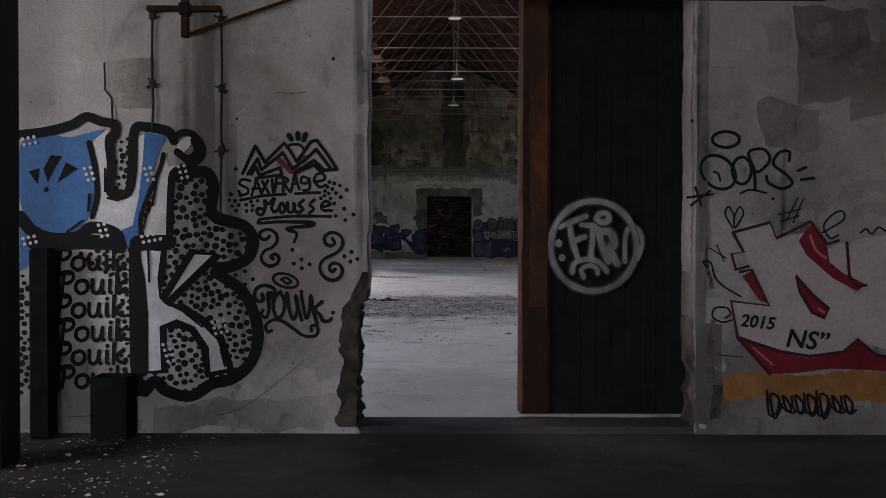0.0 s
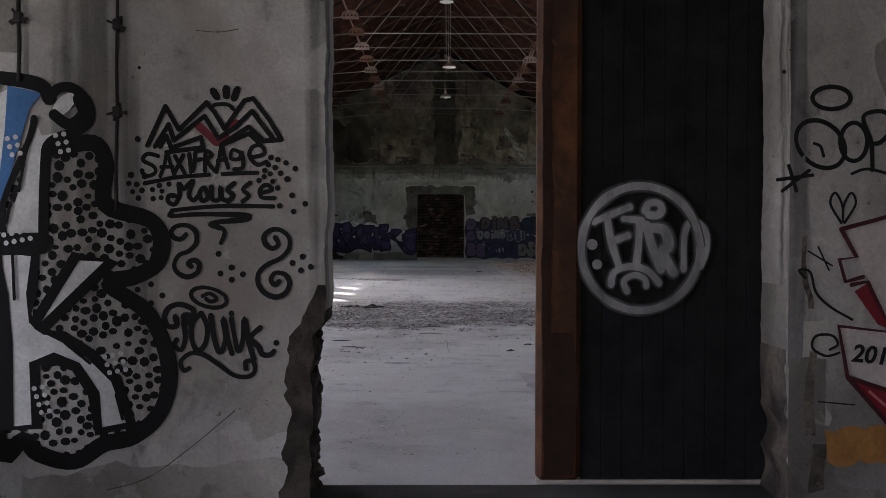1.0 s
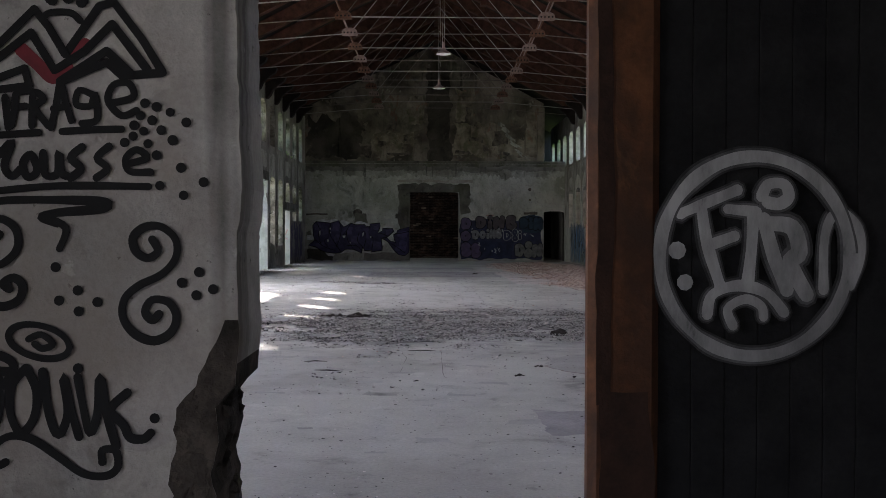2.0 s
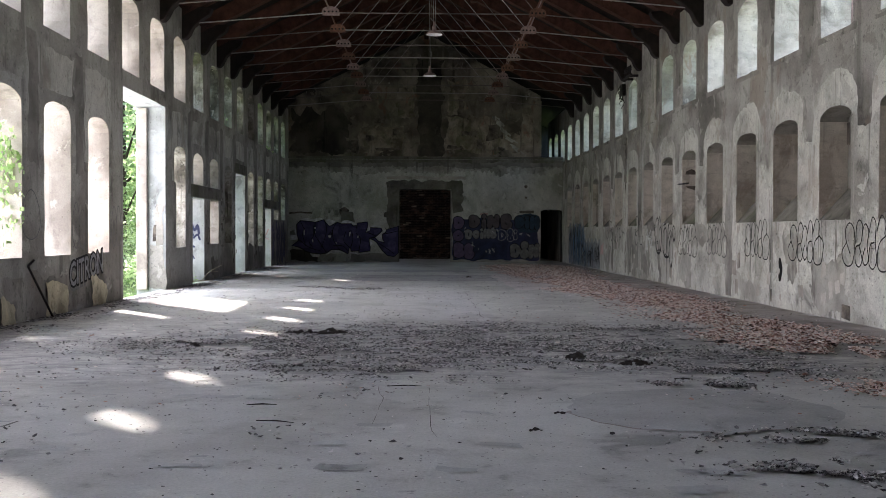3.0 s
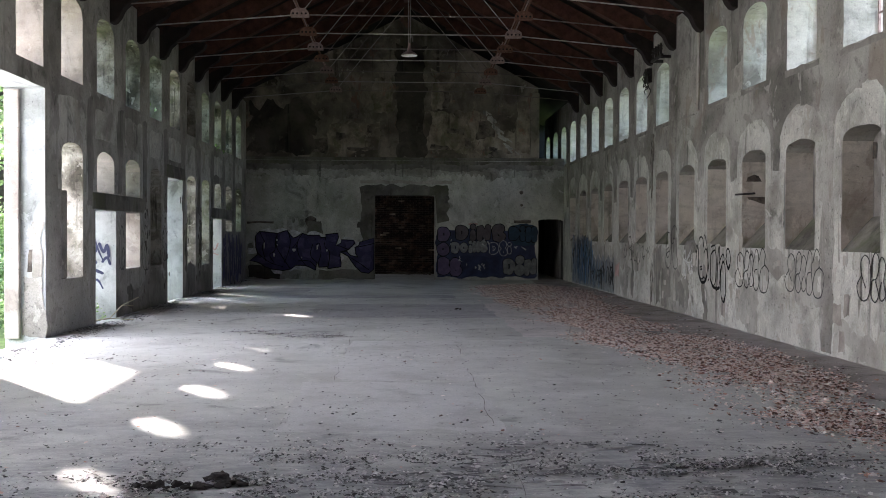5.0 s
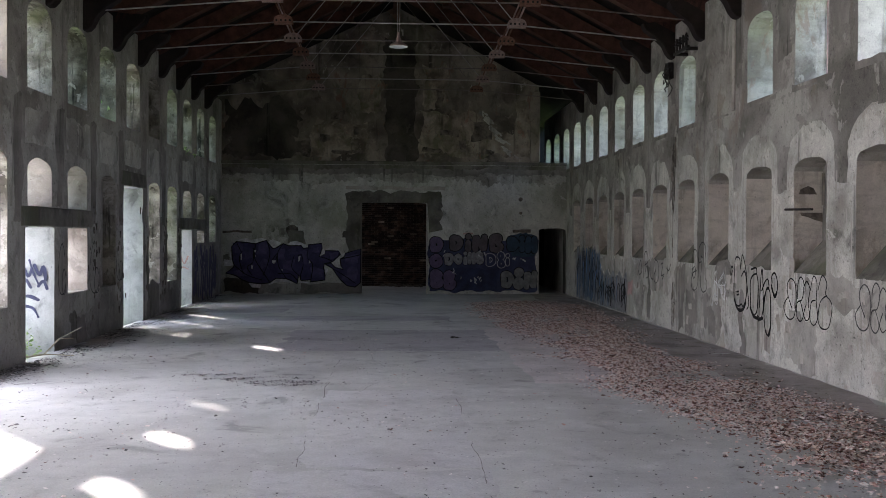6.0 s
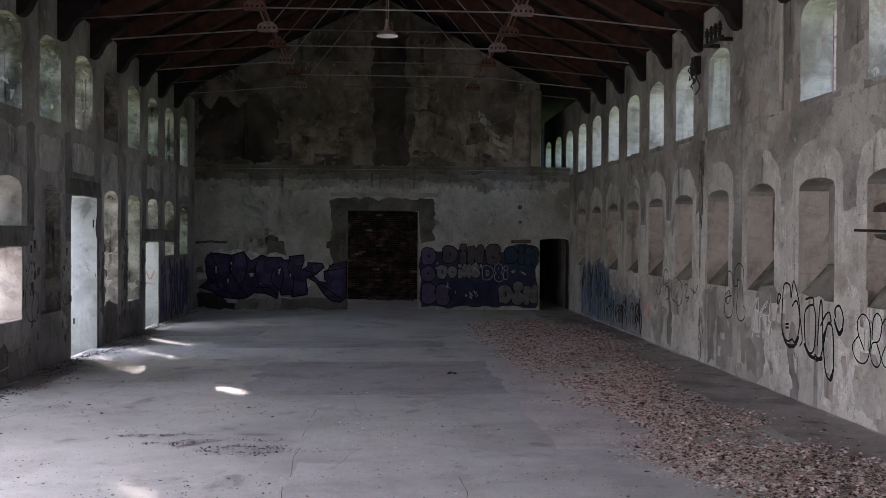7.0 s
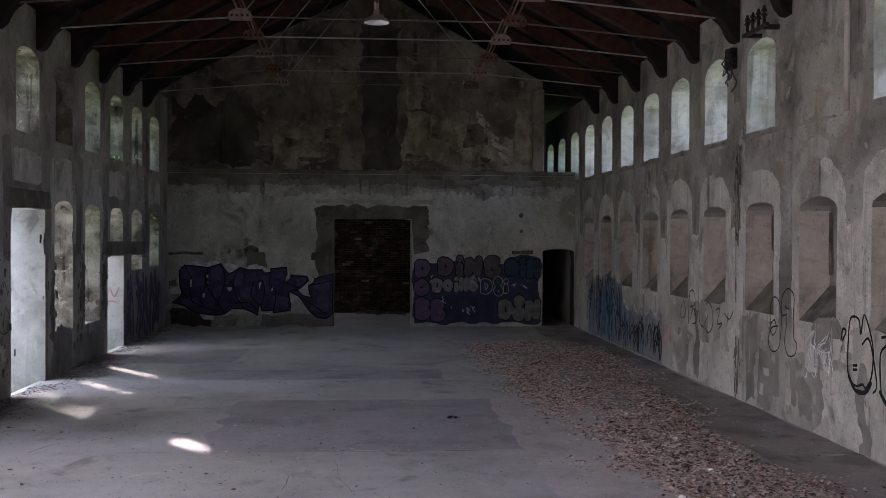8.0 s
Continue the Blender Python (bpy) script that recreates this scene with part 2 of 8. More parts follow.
def soil_the_floor(m):
    """A broad stained strip across the hall, broken into streaks, where wet leaves have rotted."""
    t = m.node_tree
    b = t.nodes["Principled BSDF"]
    old = b.inputs["Base Color"].links[0].from_socket
    g = t.nodes.new("ShaderNodeNewGeometry")
    xyz = t.nodes.new("ShaderNodeSeparateXYZ")
    t.links.new(g.outputs["Position"], xyz.inputs[0])
    scaled = t.nodes.new("ShaderNodeMath")
    scaled.operation = "MULTIPLY"
    scaled.inputs[1].default_value = 1 / 40
    t.links.new(xyz.outputs["Y"], scaled.inputs[0])
    strip = ramp(t, scaled.outputs[0], (0.34, grey(0)), (0.38, grey(1)), (0.45, grey(1)), (0.53, grey(0.15)), (0.7, grey(0.0)))
    streaks = ramp(t, noise_tex(t, position(t, (0.9, 1.5, 1)), 1.4, 10, 0.75, 0.2), (0.41, grey(0)), (0.48, grey(0.6)), (0.57, grey(1)))
    crumbs_ = ramp(t, noise_tex(t, position(t, (0.45, 1.3, 1)), 11, 6, 0.7), (0.4, grey(0.35)), (0.55, grey(1)))
    both = mix(t, 1.0, mix(t, 1.0, strip, streaks, "MULTIPLY"), crumbs_, "MULTIPLY")
    c = mix(t, mix(t, 1.0, both, grey(0.75), "MULTIPLY"), old, (0.23, 0.226, 0.245))
    t.links.new(c, b.inputs["Base Color"])


soil_the_floor(M_FLOOR)
M_SLAB = plaster("pale_screed", (0.66, 0.65, 0.645), (0.62, 0.61, 0.605), (0.54, 0.53, 0.525), 0.0, 1.7, 0.3, 0.3, 0.3)
M_PINK = plaster("pinkish_screed", (0.74, 0.69, 0.68), (0.69, 0.64, 0.63), (0.58, 0.535, 0.525), 0.0, 1.7, 0.3, 0.3, 0.3)
M_DAMP = plaster("dark_screed", (0.52, 0.505, 0.52), (0.48, 0.465, 0.485), (0.4, 0.385, 0.4), 0.0, 1.7, 0.3, 0.3, 0.3)
M_DIRT = plaster("floor_dirt", (0.5, 0.455, 0.435), (0.43, 0.39, 0.37), (0.31, 0.28, 0.265), 0.0, 1.8, 0.5, 0.5, 0.9)
M_WET = plaster("damp_screed", (0.55, 0.55, 0.545), (0.5, 0.5, 0.495), (0.42, 0.42, 0.415), 0.0, 1.1, 0.3, 0.2, 0.6)
M_GRIME = plaster("joint_dirt", (0.24, 0.23, 0.22), (0.17, 0.162, 0.155), (0.1, 0.095, 0.09), 0.0, 6, 0.5)
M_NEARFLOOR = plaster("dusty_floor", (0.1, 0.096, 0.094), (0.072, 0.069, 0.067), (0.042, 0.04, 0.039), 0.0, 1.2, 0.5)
P_BLACK = simple("black_paint", (0.009, 0.009, 0.0095), 0.8, 0, 0.2, 8, 0)
P_INK = simple("faded_black_paint", (0.055, 0.053, 0.052), 0.8, 0, 0.5, 6, 0)
P_WHITE = simple("white_paint", (0.8, 0.8, 0.78), 0.6, 0, 0.15, 8, 0)
P_BLUE = simple("blue_paint", (0.06, 0.2, 0.46), 0.55, 0, 0.2, 5, 0)
P_RED = simple("red_paint", (0.2, 0.012, 0.022), 0.55, 0, 0.3, 5, 0)
P_INDIGO = simple("indigo_paint", (0.095, 0.08, 0.18), 0.6, 0, 0.5, 4, 0)
P_ROSE = simple("faint_rose_paint", (0.5, 0.32, 0.3), 0.8, 0, 0.4, 5, 0)
P_MAROON = simple("maroon_paint", (0.06, 0.012, 0.016), 0.55, 0, 0.3, 6, 0)
P_PINK = simple("pink_paint", (0.48, 0.16, 0.17), 0.55, 0, 0.3, 5, 0)
P_ORANGE = simple("orange_paint", (0.36, 0.17, 0.05), 0.7, 0, 0.4, 6, 0)
P_CREAM = simple("cream_paint", (0.5, 0.45, 0.425), 0.6, 0, 0.15, 5, 0)
P_PURPLE = simple("purple_paint", (0.06, 0.048, 0.125), 0.55, 0, 0.5, 3, 0)
P_VIOLET = simple("violet_paint", (0.13, 0.095, 0.18), 0.55, 0, 0.4, 4, 0)
P_TAUPE = simple("taupe_paint", (0.12, 0.1, 0.11), 0.6, 0, 0.4, 4, 0)
P_NAVY = simple("navy_paint", (0.04, 0.045, 0.1), 0.6, 0, 0.4, 4, 0)
P_TEAL = simple("teal_paint", (0.045, 0.1, 0.17), 0.55, 0, 0.4, 4, 0)
P_FADED = simple("faded_blue_paint", (0.17, 0.21, 0.27), 0.7, 0, 0.6, 3, 0)
P_CHALK = simple("thin_white_paint", (0.26, 0.26, 0.27), 0.7, 0, 0.5, 9, 0)
P_WORN, wt, wb = mat("worn_white_paint", 0.75)
wt.links.new(mix(wt, 0.85, ramp(wt, noise_tex(wt, position(wt, (1, 1, 0.35)), 6, 8, 0.7), (0.33, (0.04, 0.04, 0.041)), (0.42, grey(0.24)), (0.6, grey(0.4))), ramp(wt, noise_tex(wt, position(wt), 1.6, 4), (0.4, grey(0.45)), (0.58, grey(1.0))), "MULTIPLY"), wb.inputs["Base Color"])
P_MIST = simple("grey_mist", (0.035, 0.035, 0.036), 0.9, 0, 0.6, 9, 0)
P_DIM = simple("grey_overspray", (0.085, 0.085, 0.087), 0.9, 0, 0.6, 9, 0)
P_HALO = simple("thin_whitewash", (0.72, 0.72, 0.72), 0.8, 0, 0.5, 6, 0)
P_PETROL = simple("petrol_paint", (0.03, 0.058, 0.095), 0.6, 0, 0.5, 4, 0)
P_DEEP = simple("deep_blue_paint", (0.028, 0.036, 0.085), 0.6, 0, 0.5, 4, 0)
P_PALEWASH = simple("dull_white_paint", (0.46, 0.46, 0.47), 0.7, 0, 0.4, 8, 0)
P_ASH = simple("ash_grey_paint", (0.2, 0.2, 0.2), 0.7, 0, 0.5, 6, 0)
P_GREY = simple("grey_tag_paint", (0.16, 0.155, 0.15), 0.7, 0, 0.3, 6, 0)


# ---------------------------------------------------------------- building helpers
def obj(name, bm, material, parent=None, label="", smooth=False):
    me = bpy.data.meshes.new(name)
    bmesh.ops.recalc_face_normals(bm, faces=bm.faces)
    bm.to_mesh(me)
    bm.free()
    if smooth:
        for f in me.polygons:
            f.use_smooth = True
    for m in (material if isinstance(material, (list, tuple)) else [material]):
        me.materials.append(m)
    ob = new(name, me)
    if parent is not None:
        ob.parent = parent
    if label:
        ob["label"] = label
    return ob


def part(name, bm, material, parent, label="", smooth=False):
    return obj(name, bm, material, parent, label, smooth)


def box(bm, x0, x1, y0, y1, z0, z1, m=None, bevel=0.0):
    vs = [bm.verts.new((x, y, z)) for z in (z0, z1) for y in (y0, y1) for x in (x0, x1)]
    fs = [bm.faces.new([vs[i] for i in q]) for q in
          ((0, 2, 3, 1), (4, 5, 7, 6), (0, 1, 5, 4), (2, 6, 7, 3), (0, 4, 6, 2), (1, 3, 7, 5))]
    if bevel:
        es = list({e for f in fs for e in f.edges})
        got = bmesh.ops.bevel(bm, geom=es, offset=bevel, segments=1, affect="EDGES")
        vs = list({v for f in got["faces"] for v in f.verts} | {v for v in vs if v.is_valid})
    if m is not None:
        for v in vs:
            v.co = m @ v.co
    return bm


def rod(bm, a, b, r, n=6, r2=None):
    """A round bar from a to b."""
    a, b = Vector(a), Vector(b)
    q = (b - a).to_track_quat("Z", "Y").to_matrix()
    rings = []
    for p, rr in ((a, r), (b, r if r2 is None else r2)):
        rings.append([bm.verts.new(p + q @ Vector((rr * math.cos(2 * math.pi * i / n), rr * math.sin(2 * math.pi * i / n), 0)))
                      for i in range(n)])
    for i in range(n):
        bm.faces.new((rings[0][i], rings[0][(i + 1) % n], rings[1][(i + 1) % n], rings[1][i]))
    bm.faces.new(rings[0][::-1])
    bm.faces.new(rings[1])
    return bm


def beam(bm, a, b, w, h):
    """A squared timber from a to b, w wide and h high."""
    a, b = Vector(a), Vector(b)
    d = (b - a).normalized()
    up = Vector((0, 0, 1)) if abs(d.z) < 0.95 else Vector((0, 1, 0))
    s = d.cross(up).normalized() * w / 2
    u = s.cross(d).normalized() * h / 2
    vs = [bm.verts.new(p + i * s + j * u) for p in (a, b) for i, j in ((-1, -1), (1, -1), (1, 1), (-1, 1))]
    for q in ((3, 2, 1, 0), (4, 5, 6, 7), (0, 1, 5, 4), (1, 2, 6, 5), (2, 3, 7, 6), (3, 0, 4, 7)):
        bm.faces.new([vs[i] for i in q])
    return bm


def wobble(u, w, amount):
    return amount * noise.noise(Vector((u * 3.1, w * 3.1, 7.3))) + 0.5 * amount * noise.noise(Vector((u * 11, w * 11, 1.7)))


def arch(u0, u1, zb, zs, zp, chips=0.02, n=10):
    """The outline of an opening: up one side, over the arch (zp > zs) and down the other, with worn edges."""
    pts = [(u0, zb + (zs - zb) * i / 8) for i in range(8)]
    c = (u0 + u1) / 2
    for i in range(n + 1):
        a = math.pi * (1 - i / n)
        pts.append((c + (u1 - u0) / 2 * math.cos(a), zs + (zp - zs) * math.sin(a) ** 0.8))
    pts += [(u1, zb + (zs - zb) * i / 8) for i in range(7, -1, -1)]
    return [(u + wobble(u + z, z, chips), z + (wobble(z, u, chips) if z > zb else 0)) for u, z in pts]


def bay(bm, to3, u0, u1, w0, w1, hole, d0, d1, floor=False, outer=None, reveal=True, slot=1):
    """One bay of a wall with one opening through it, d0 to d1 deep. outer: the bay's own rim if it is no rectangle."""
    k = len(hole) // 2
    uc = hole[k][0]
    zb = hole[0][1]
    low = [] if floor else [(uc, w0), (uc, zb)]
    left = [(u0, w0)] + low + hole[:k + 1] + [(uc, w1), (u0, w1)]
    right = [(u1, w0), (u1, w1), (uc, w1)] + hole[k:] + low[::-1]
    if outer:
        left = [outer[0]] + hole[:k + 1] + outer[len(outer) // 2:0:-1]
        right = outer[:len(outer) // 2 - 1:-1] + hole[k:]
    for poly in (left, right):
        for d in ((d0, d1) if reveal else (d0,)):
            bm.faces.new([bm.verts.new(to3(u, w, d)) for u, w in poly])
    if reveal:
        ring = hole if floor else hole + [hole[0]]
        for (ua, wa), (ub, wb) in zip(ring, ring[1:]):
            f = bm.faces.new([bm.verts.new(to3(*q)) for q in ((ua, wa, d0), (ub, wb, d0), (ub, wb, d1), (ua, wa, d1))])
            f.material_index = slot


def solid(bm, to3, u0, u1, w0, w1, d0, d1):
    """A plain stretch of wall."""
    for d in (d0, d1):
        bm.faces.new([bm.verts.new(to3(u, w, d)) for u, w in ((u0, w0), (u1, w0), (u1, w1), (u0, w1))])


# ---------------------------------------------------------------- the hall: plan
WL, WR, YN, YH, YF = -5.25, 5.87, 7.055, 7.39, 45.7   # inner faces of the side walls, near wall's two faces, gable
EAVE, RIDGE, MID, THICK = 6.15, 9.05, 0.31, 0.6
L0, LP, R0, RP, WIN = 20.4, 1.792, 19.655, 1.831, 1.03   # first window and pitch on each side, window width


def on_left(u, w, d=0.0):
    return Vector((WL - d, u, w))


def on_right(u, w, d=0.0):
    return Vector((WR + d, u, w))


def on_gable(u, w, d=0.0):
    return Vector((u, YF + d, w))


def on_near(u, w, d=0.0):
    return Vector((u, YN + d, w))


def left_wall():
    bm = bmesh.new()
    edge = lambda k: L0 + LP * k - 0.38
    split, k0, k1 = 3.93, -7, 13
    for k in range(k0, k1 + 1):
        a, u0, u1 = L0 + LP * k, edge(k), edge(k + 1)
        if k == k0:
            u0 = YN - 0.4
        if k == k1:
            u1 = YF + 1.0
        # upper window
        depth = 0.3 if k == 9 else THICK
        hole = arch(a, a + WIN, 4.1, 5.2, 5.47)
        bay(bm, on_left, u0, u1, split, EAVE, hole, 0, depth, slot=1 if k < 5 else 2)
        if k == 9:
            solid(bm, on_left, u0, u1, split, EAVE, depth, THICK)
        # lower openings
        if k == 2:
            bay(bm, on_left, u0, edge(4), -0.2, split, arch(24.0, 26.87, -0.2, 3.79, 3.8, 0.015, 14), 0, THICK, True, slot=3)
        elif k == 3:
            pass
        elif k == 8:
            bay(bm, on_left, u0, u1, -0.2, split, arch(34.5, 36.05, -0.2, 2.88, 2.9, 0.02, 12), 0, THICK, True, slot=3)
        elif k in (5, 11):
            d0, d1 = (29.27, 30.5) if k == 5 else (39.9, 41.2)
            bay(bm, on_left, u0, u1, -0.2, 2.17, arch(d0, d1, -0.2, 2.0, 2.02, 0.02, 12), 0, THICK, True, slot=3)
            bay(bm, on_left, u0, u1, 2.17, split, arch(a, a + WIN, 2.33, 2.85, 3.07), 0, THICK, slot=1 if k < 8 else 2)
        elif k in (6, 12):
            low = 0.9 if k == 6 else 1.66
            bay(bm, on_left, u0, u1, -0.2, 2.17, arch(a, a + WIN, low, 2.0, 2.01), 0, THICK, slot=1 if k == 6 else 2)
            bay(bm, on_left, u0, u1, 2.17, split, arch(a, a + WIN, 2.33, 2.85, 3.07), 0, THICK, slot=1 if k < 8 else 2)
        elif k == 7:
            bay(bm, on_left, u0, u1, -0.2, split, arch(33.0, 33.95, 0.9, 2.82, 3.02), 0, 0.25, slot=2)
            solid(bm, on_left, u0, u1, -0.2, split, 0.25, THICK)
        else:
            low = {9: 0.75, 10: 0.75, 13: 1.66}.get(k, 0.86)
            bay(bm, on_left, u0, u1, -0.2, split, arch(a, a + WIN, low, 2.88, 3.08), 0, THICK, slot=1 if k < 4 else 2)
    return tagged(obj("wall_west", bm, [M_WEST, M_REVEAL, M_GRIMY_SHADE, M_WHITEWASH]), "weathered grey rendered hall wall with two rows of arched openings", "wall", kind="structure")


NICHE = 0.42


def right_wall():
    bm = bmesh.new()
    edge = lambda k: R0 + RP * k - 0.405
    split, k0, k1 = 3.93, -7, 16
    for k in range(k0, k1 + 1):
        a, u0, u1 = R0 + RP * k, edge(k), edge(k + 1)
        if k == k0:
            u0 = YN - 0.4
        if k == 6:
            solid(bm, on_right, u0, u1, split, EAVE, 0, THICK)
        else:
            bay(bm, on_right, u0, u1, split, EAVE, arch(a, a + WIN, 4.05, 5.12, 5.38), 0, THICK)
        if k <= 13:
            bay(bm, on_right, u0, u1, -0.2, split, arch(a, a + WIN, 1.4, 2.84, 3.0), 0, NICHE, slot=2)
            solid(bm, on_right, u0, u1, -0.2, split, NICHE + 0.3, THICK)
        else:
            solid(bm, on_right, u0, u1, -0.2, split, 0, THICK)
    for f in bm.faces:
        if f.material_index == 0 and f.calc_center_median().z < split - 0.01:
            f.material_index = 3
        # arch soffits of the niches: their shade is put into a darker plaster
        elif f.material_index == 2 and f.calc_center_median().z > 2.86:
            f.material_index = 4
    return tagged(obj("wall_east", bm, [M_WALL, M_MASONRY, M_NICHE, M_PALE, M_STAIN_SHADE]), "stained grey rendered hall wall with blind niches under arched windows", "wall", kind="structure")


wall_west = left_wall()
wall_east = right_wall()


def gable_wall():
    bm = bmesh.new()
    t = 0.5
    # lower storey with the bricked doorway's recess and the dark doorway at the corner
    bay(bm, on_gable, WL - THICK, 3.2, -0.2, 4.25, arch(-0.78, 1.34, -0.2, 2.92, 2.95, 0.02, 12), 0, t, True)
    bay(bm, on_gable, 3.2, WR + THICK, -0.2, 4.25, arch(4.97, 5.85, -0.2, 2.06, 2.14, 0.02), 0, t, True)
    # the reveals take the dark soot colour, which paints their shade
    return tagged(obj("wall_north", bm, [M_NORTH, M_SOOT_SHADE]), "stained pale plaster end wall with an open doorway", "wall", kind="structure")


wall_north = gable_wall()
bm = bmesh.new()
pts = [(WL - THICK, 4.25), (4.95, 4.25), (4.95, RIDGE - (4.95 - MID) * 0.516 + 0.1), (MID, RIDGE + 0.2), (WL - THICK, EAVE + 0.1)]
for d in (0.06, 0.5):
    bm.faces.new([bm.verts.new(on_gable(u, w, d)) for u, w in pts])
ring = [(u, w) for u, w in pts] + [pts[0]]
for (ua, wa), (ub, wb) in zip(ring, ring[1:]):
    bm.faces.new([bm.verts.new(on_gable(*q)) for q in ((ua, wa, 0.06), (ub, wb, 0.06), (ub, wb, 0.5), (ua, wa, 0.5))])
gable = tagged(obj("wall_north_gable", bm, M_GABLE), "soot-black and mossy gable with patches of old plaster", "wall", kind="structure")

# floors
bm = bmesh.new()
bm.faces.new([bm.verts.new(p) for p in ((WL - 0.1, 7.398, -0.001), (WR + 0.1, 7.398, -0.001), (WR + 0.1, 56, 0), (WL - 0.1, 56, 0))])
floor = tagged(obj("floor", bm, M_FLOOR), "dusty grey concrete hall floor with worn joints", "floor", kind="structure")


def broken_doorway():
    """The doorway's outline; its lower west edge has crumbled away."""
    pts = []
    n = 110
    for i in range(n):
        z = -0.2 + 3.15 * i / n
        bite = max(0.0, min(1.0, (0.8 - z) / 0.05)) * (0.06 + 0.02 * noise.noise(Vector((0.3, 2.0, z * 3.1))) + 0.025 * noise.noise(Vector((4.0, 2.0, z * 13))))
        pts.append((-0.545 - bite + wobble(0.2, z * 2, 0.012), z))
    pts += [(-0.54 + 2.03 * i / 8, 2.98) for i in range(9)]
    for i in range(n - 1, -1, -1):
        z = -0.2 + 3.15 * i / n
        bite = max(0.0, min(1.0, (0.55 - z) / 0.1)) * 0.05 * abs(noise.noise(Vector((9.0, 2.0, z * 5))))
        pts.append((1.5 + bite + wobble(3.2, z * 2, 0.01), z))
    return pts


def near_wall():
    bm = bmesh.new()
    th = YH - YN
    bay(bm, on_near, -7, 7, -0.2, 9.6, broken_doorway(), 0, th, True)
    for f in bm.faces:
        c = f.calc_center_median()
        if f.material_index == 1 and c.x < 0 and c.z < 0.86:
            f.material_index = 2
        # east reveal: shade put into the colour in three steps, darkest at the foot
        elif f.material_index == 1 and c.x > 0:
            f.material_index = 4 if c.z < 0.68 else 5 if c.z < 0.98 else 3
    return tagged(obj("wall_south", bm, [M_NEAR, M_NEAR, M_RUBBLE, M_DIRTY_SHADE, M_CORE_SHADE, M_SOIL_SHADE]), "grey plaster partition wall covered in graffiti, with a wide doorway", "wall", kind="structure")


wall_south = near_wall()
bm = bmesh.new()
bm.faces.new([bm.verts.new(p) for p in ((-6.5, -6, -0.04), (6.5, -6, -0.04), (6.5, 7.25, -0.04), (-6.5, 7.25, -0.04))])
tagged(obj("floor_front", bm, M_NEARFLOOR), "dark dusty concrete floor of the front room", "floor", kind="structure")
bm = bmesh.new()
on_side = lambda u, w, d=0.0: Vector((-6.3 - d, u, w))
# unseen window, added so that light reaches the front wall from the west
bay(bm, on_side, -6, YN, -0.2, 3.6, arch(2.2, 4.4, 1.0, 2.7, 2.75), 0, 0.2)
tagged(obj("wall_front_west", bm, [M_NEAR, M_NEAR]), "grey plaster side wall of the front room with a window opening", "wall", kind="structure")
bm = bmesh.new()
box(bm, 6.3, 6.5, -6, YN, -0.2, 3.6)
tagged(obj("wall_front_east", bm, M_NEAR), "grey plaster side wall of the front room", "wall", kind="structure")
bm = bmesh.new()
on_back = lambda u, w, d=0.0: Vector((u, -6 - d, w))
# unseen window behind the camera, added to light the front wall
bay(bm, on_back, -6.6, 0.6, -0.2, 3.7, arch(-2.5, 0.1, 0.9, 2.7, 2.75), 0, 0.3)
solid(bm, on_back, 0.6, 6.6, -0.2, 3.7, 0, 0.3)
tagged(obj("wall_front_south", bm, M_NEAR), "grey plaster back wall of the front room with a wide window opening", "wall", kind="structure")
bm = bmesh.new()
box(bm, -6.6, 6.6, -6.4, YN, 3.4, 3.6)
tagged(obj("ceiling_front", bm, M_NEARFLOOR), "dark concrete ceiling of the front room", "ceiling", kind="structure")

# ---------------------------------------------------------------- roof
SLITS = ((2.67, 34.5), (2.9, 38.0), (2.95, 41.5))   # slipped tiles that let the sky in
bm = bmesh.new()
for s, wall in ((-1, WL), (1, WR)):
    run = abs(wall - MID) + 0.62
    n = 26
    for i in range(n):
        x0, x1 = MID + s * run * i / n, MID + s * (run * (i + 1) / n - 0.006)
        z0, z1 = RIDGE + 0.33 - 0.516 * abs(x0 - MID), RIDGE + 0.33 - 0.516 * abs(x1 - MID)
        y = YN - 0.5
        while y < 54:
            y1 = min(54, y + random.uniform(2.5, 5))
            for xs, ys in SLITS:
                if s > 0 and x0 - 0.02 < xs + 0.3 and x1 > xs - 0.3:
                    if y < ys - 0.05 < y1:
                        y1 = ys - 0.02
                    elif abs(y - ys + 0.02) < 0.01:
                        y = ys + 0.05
            vs = [bm.verts.new(p) for p in ((x0, y, z0), (x1, y, z1), (x1, y1 - 0.006, z1), (x0, y1 - 0.006, z0),
                                            (x0, y, z0 + 0.03), (x1, y, z1 + 0.03), (x1, y1 - 0.006, z1 + 0.03), (x0, y1 - 0.006, z0 + 0.03))]
            for q in ((0, 1, 2, 3), (4, 5, 6, 7), (0, 1, 5, 4), (2, 3, 7, 6), (1, 2, 6, 5), (0, 3, 7, 4)):
                bm.faces.new([vs[j] for j in q])
            y = y1
tagged(obj("ceiling_boards", bm, M_DECK), "dark brown board ceiling of the pitched roof", "ceiling", kind="structure")
bm = bmesh.new()


def roof_sheet(x0, x1, y0, y1):
    bm.faces.new([bm.verts.new((x, y, RIDGE + 0.42 - 0.516 * abs(x - MID))) for x, y in ((x0, y0), (x1, y0), (x1, y1), (x0, y1))])


roof_sheet(MID, WL - 0.64, YN - 0.5, 54)
y = YN - 0.5
for xs, ys in SLITS:
    roof_sheet(MID, WR + 0.64, y, ys)
    roof_sheet(MID, xs - 0.3, ys, ys + 0.035)
    roof_sheet(xs + 0.3, WR + 0.64, ys, ys + 0.035)
    y = ys + 0.035
roof_sheet(MID, WR + 0.64, y, 54)
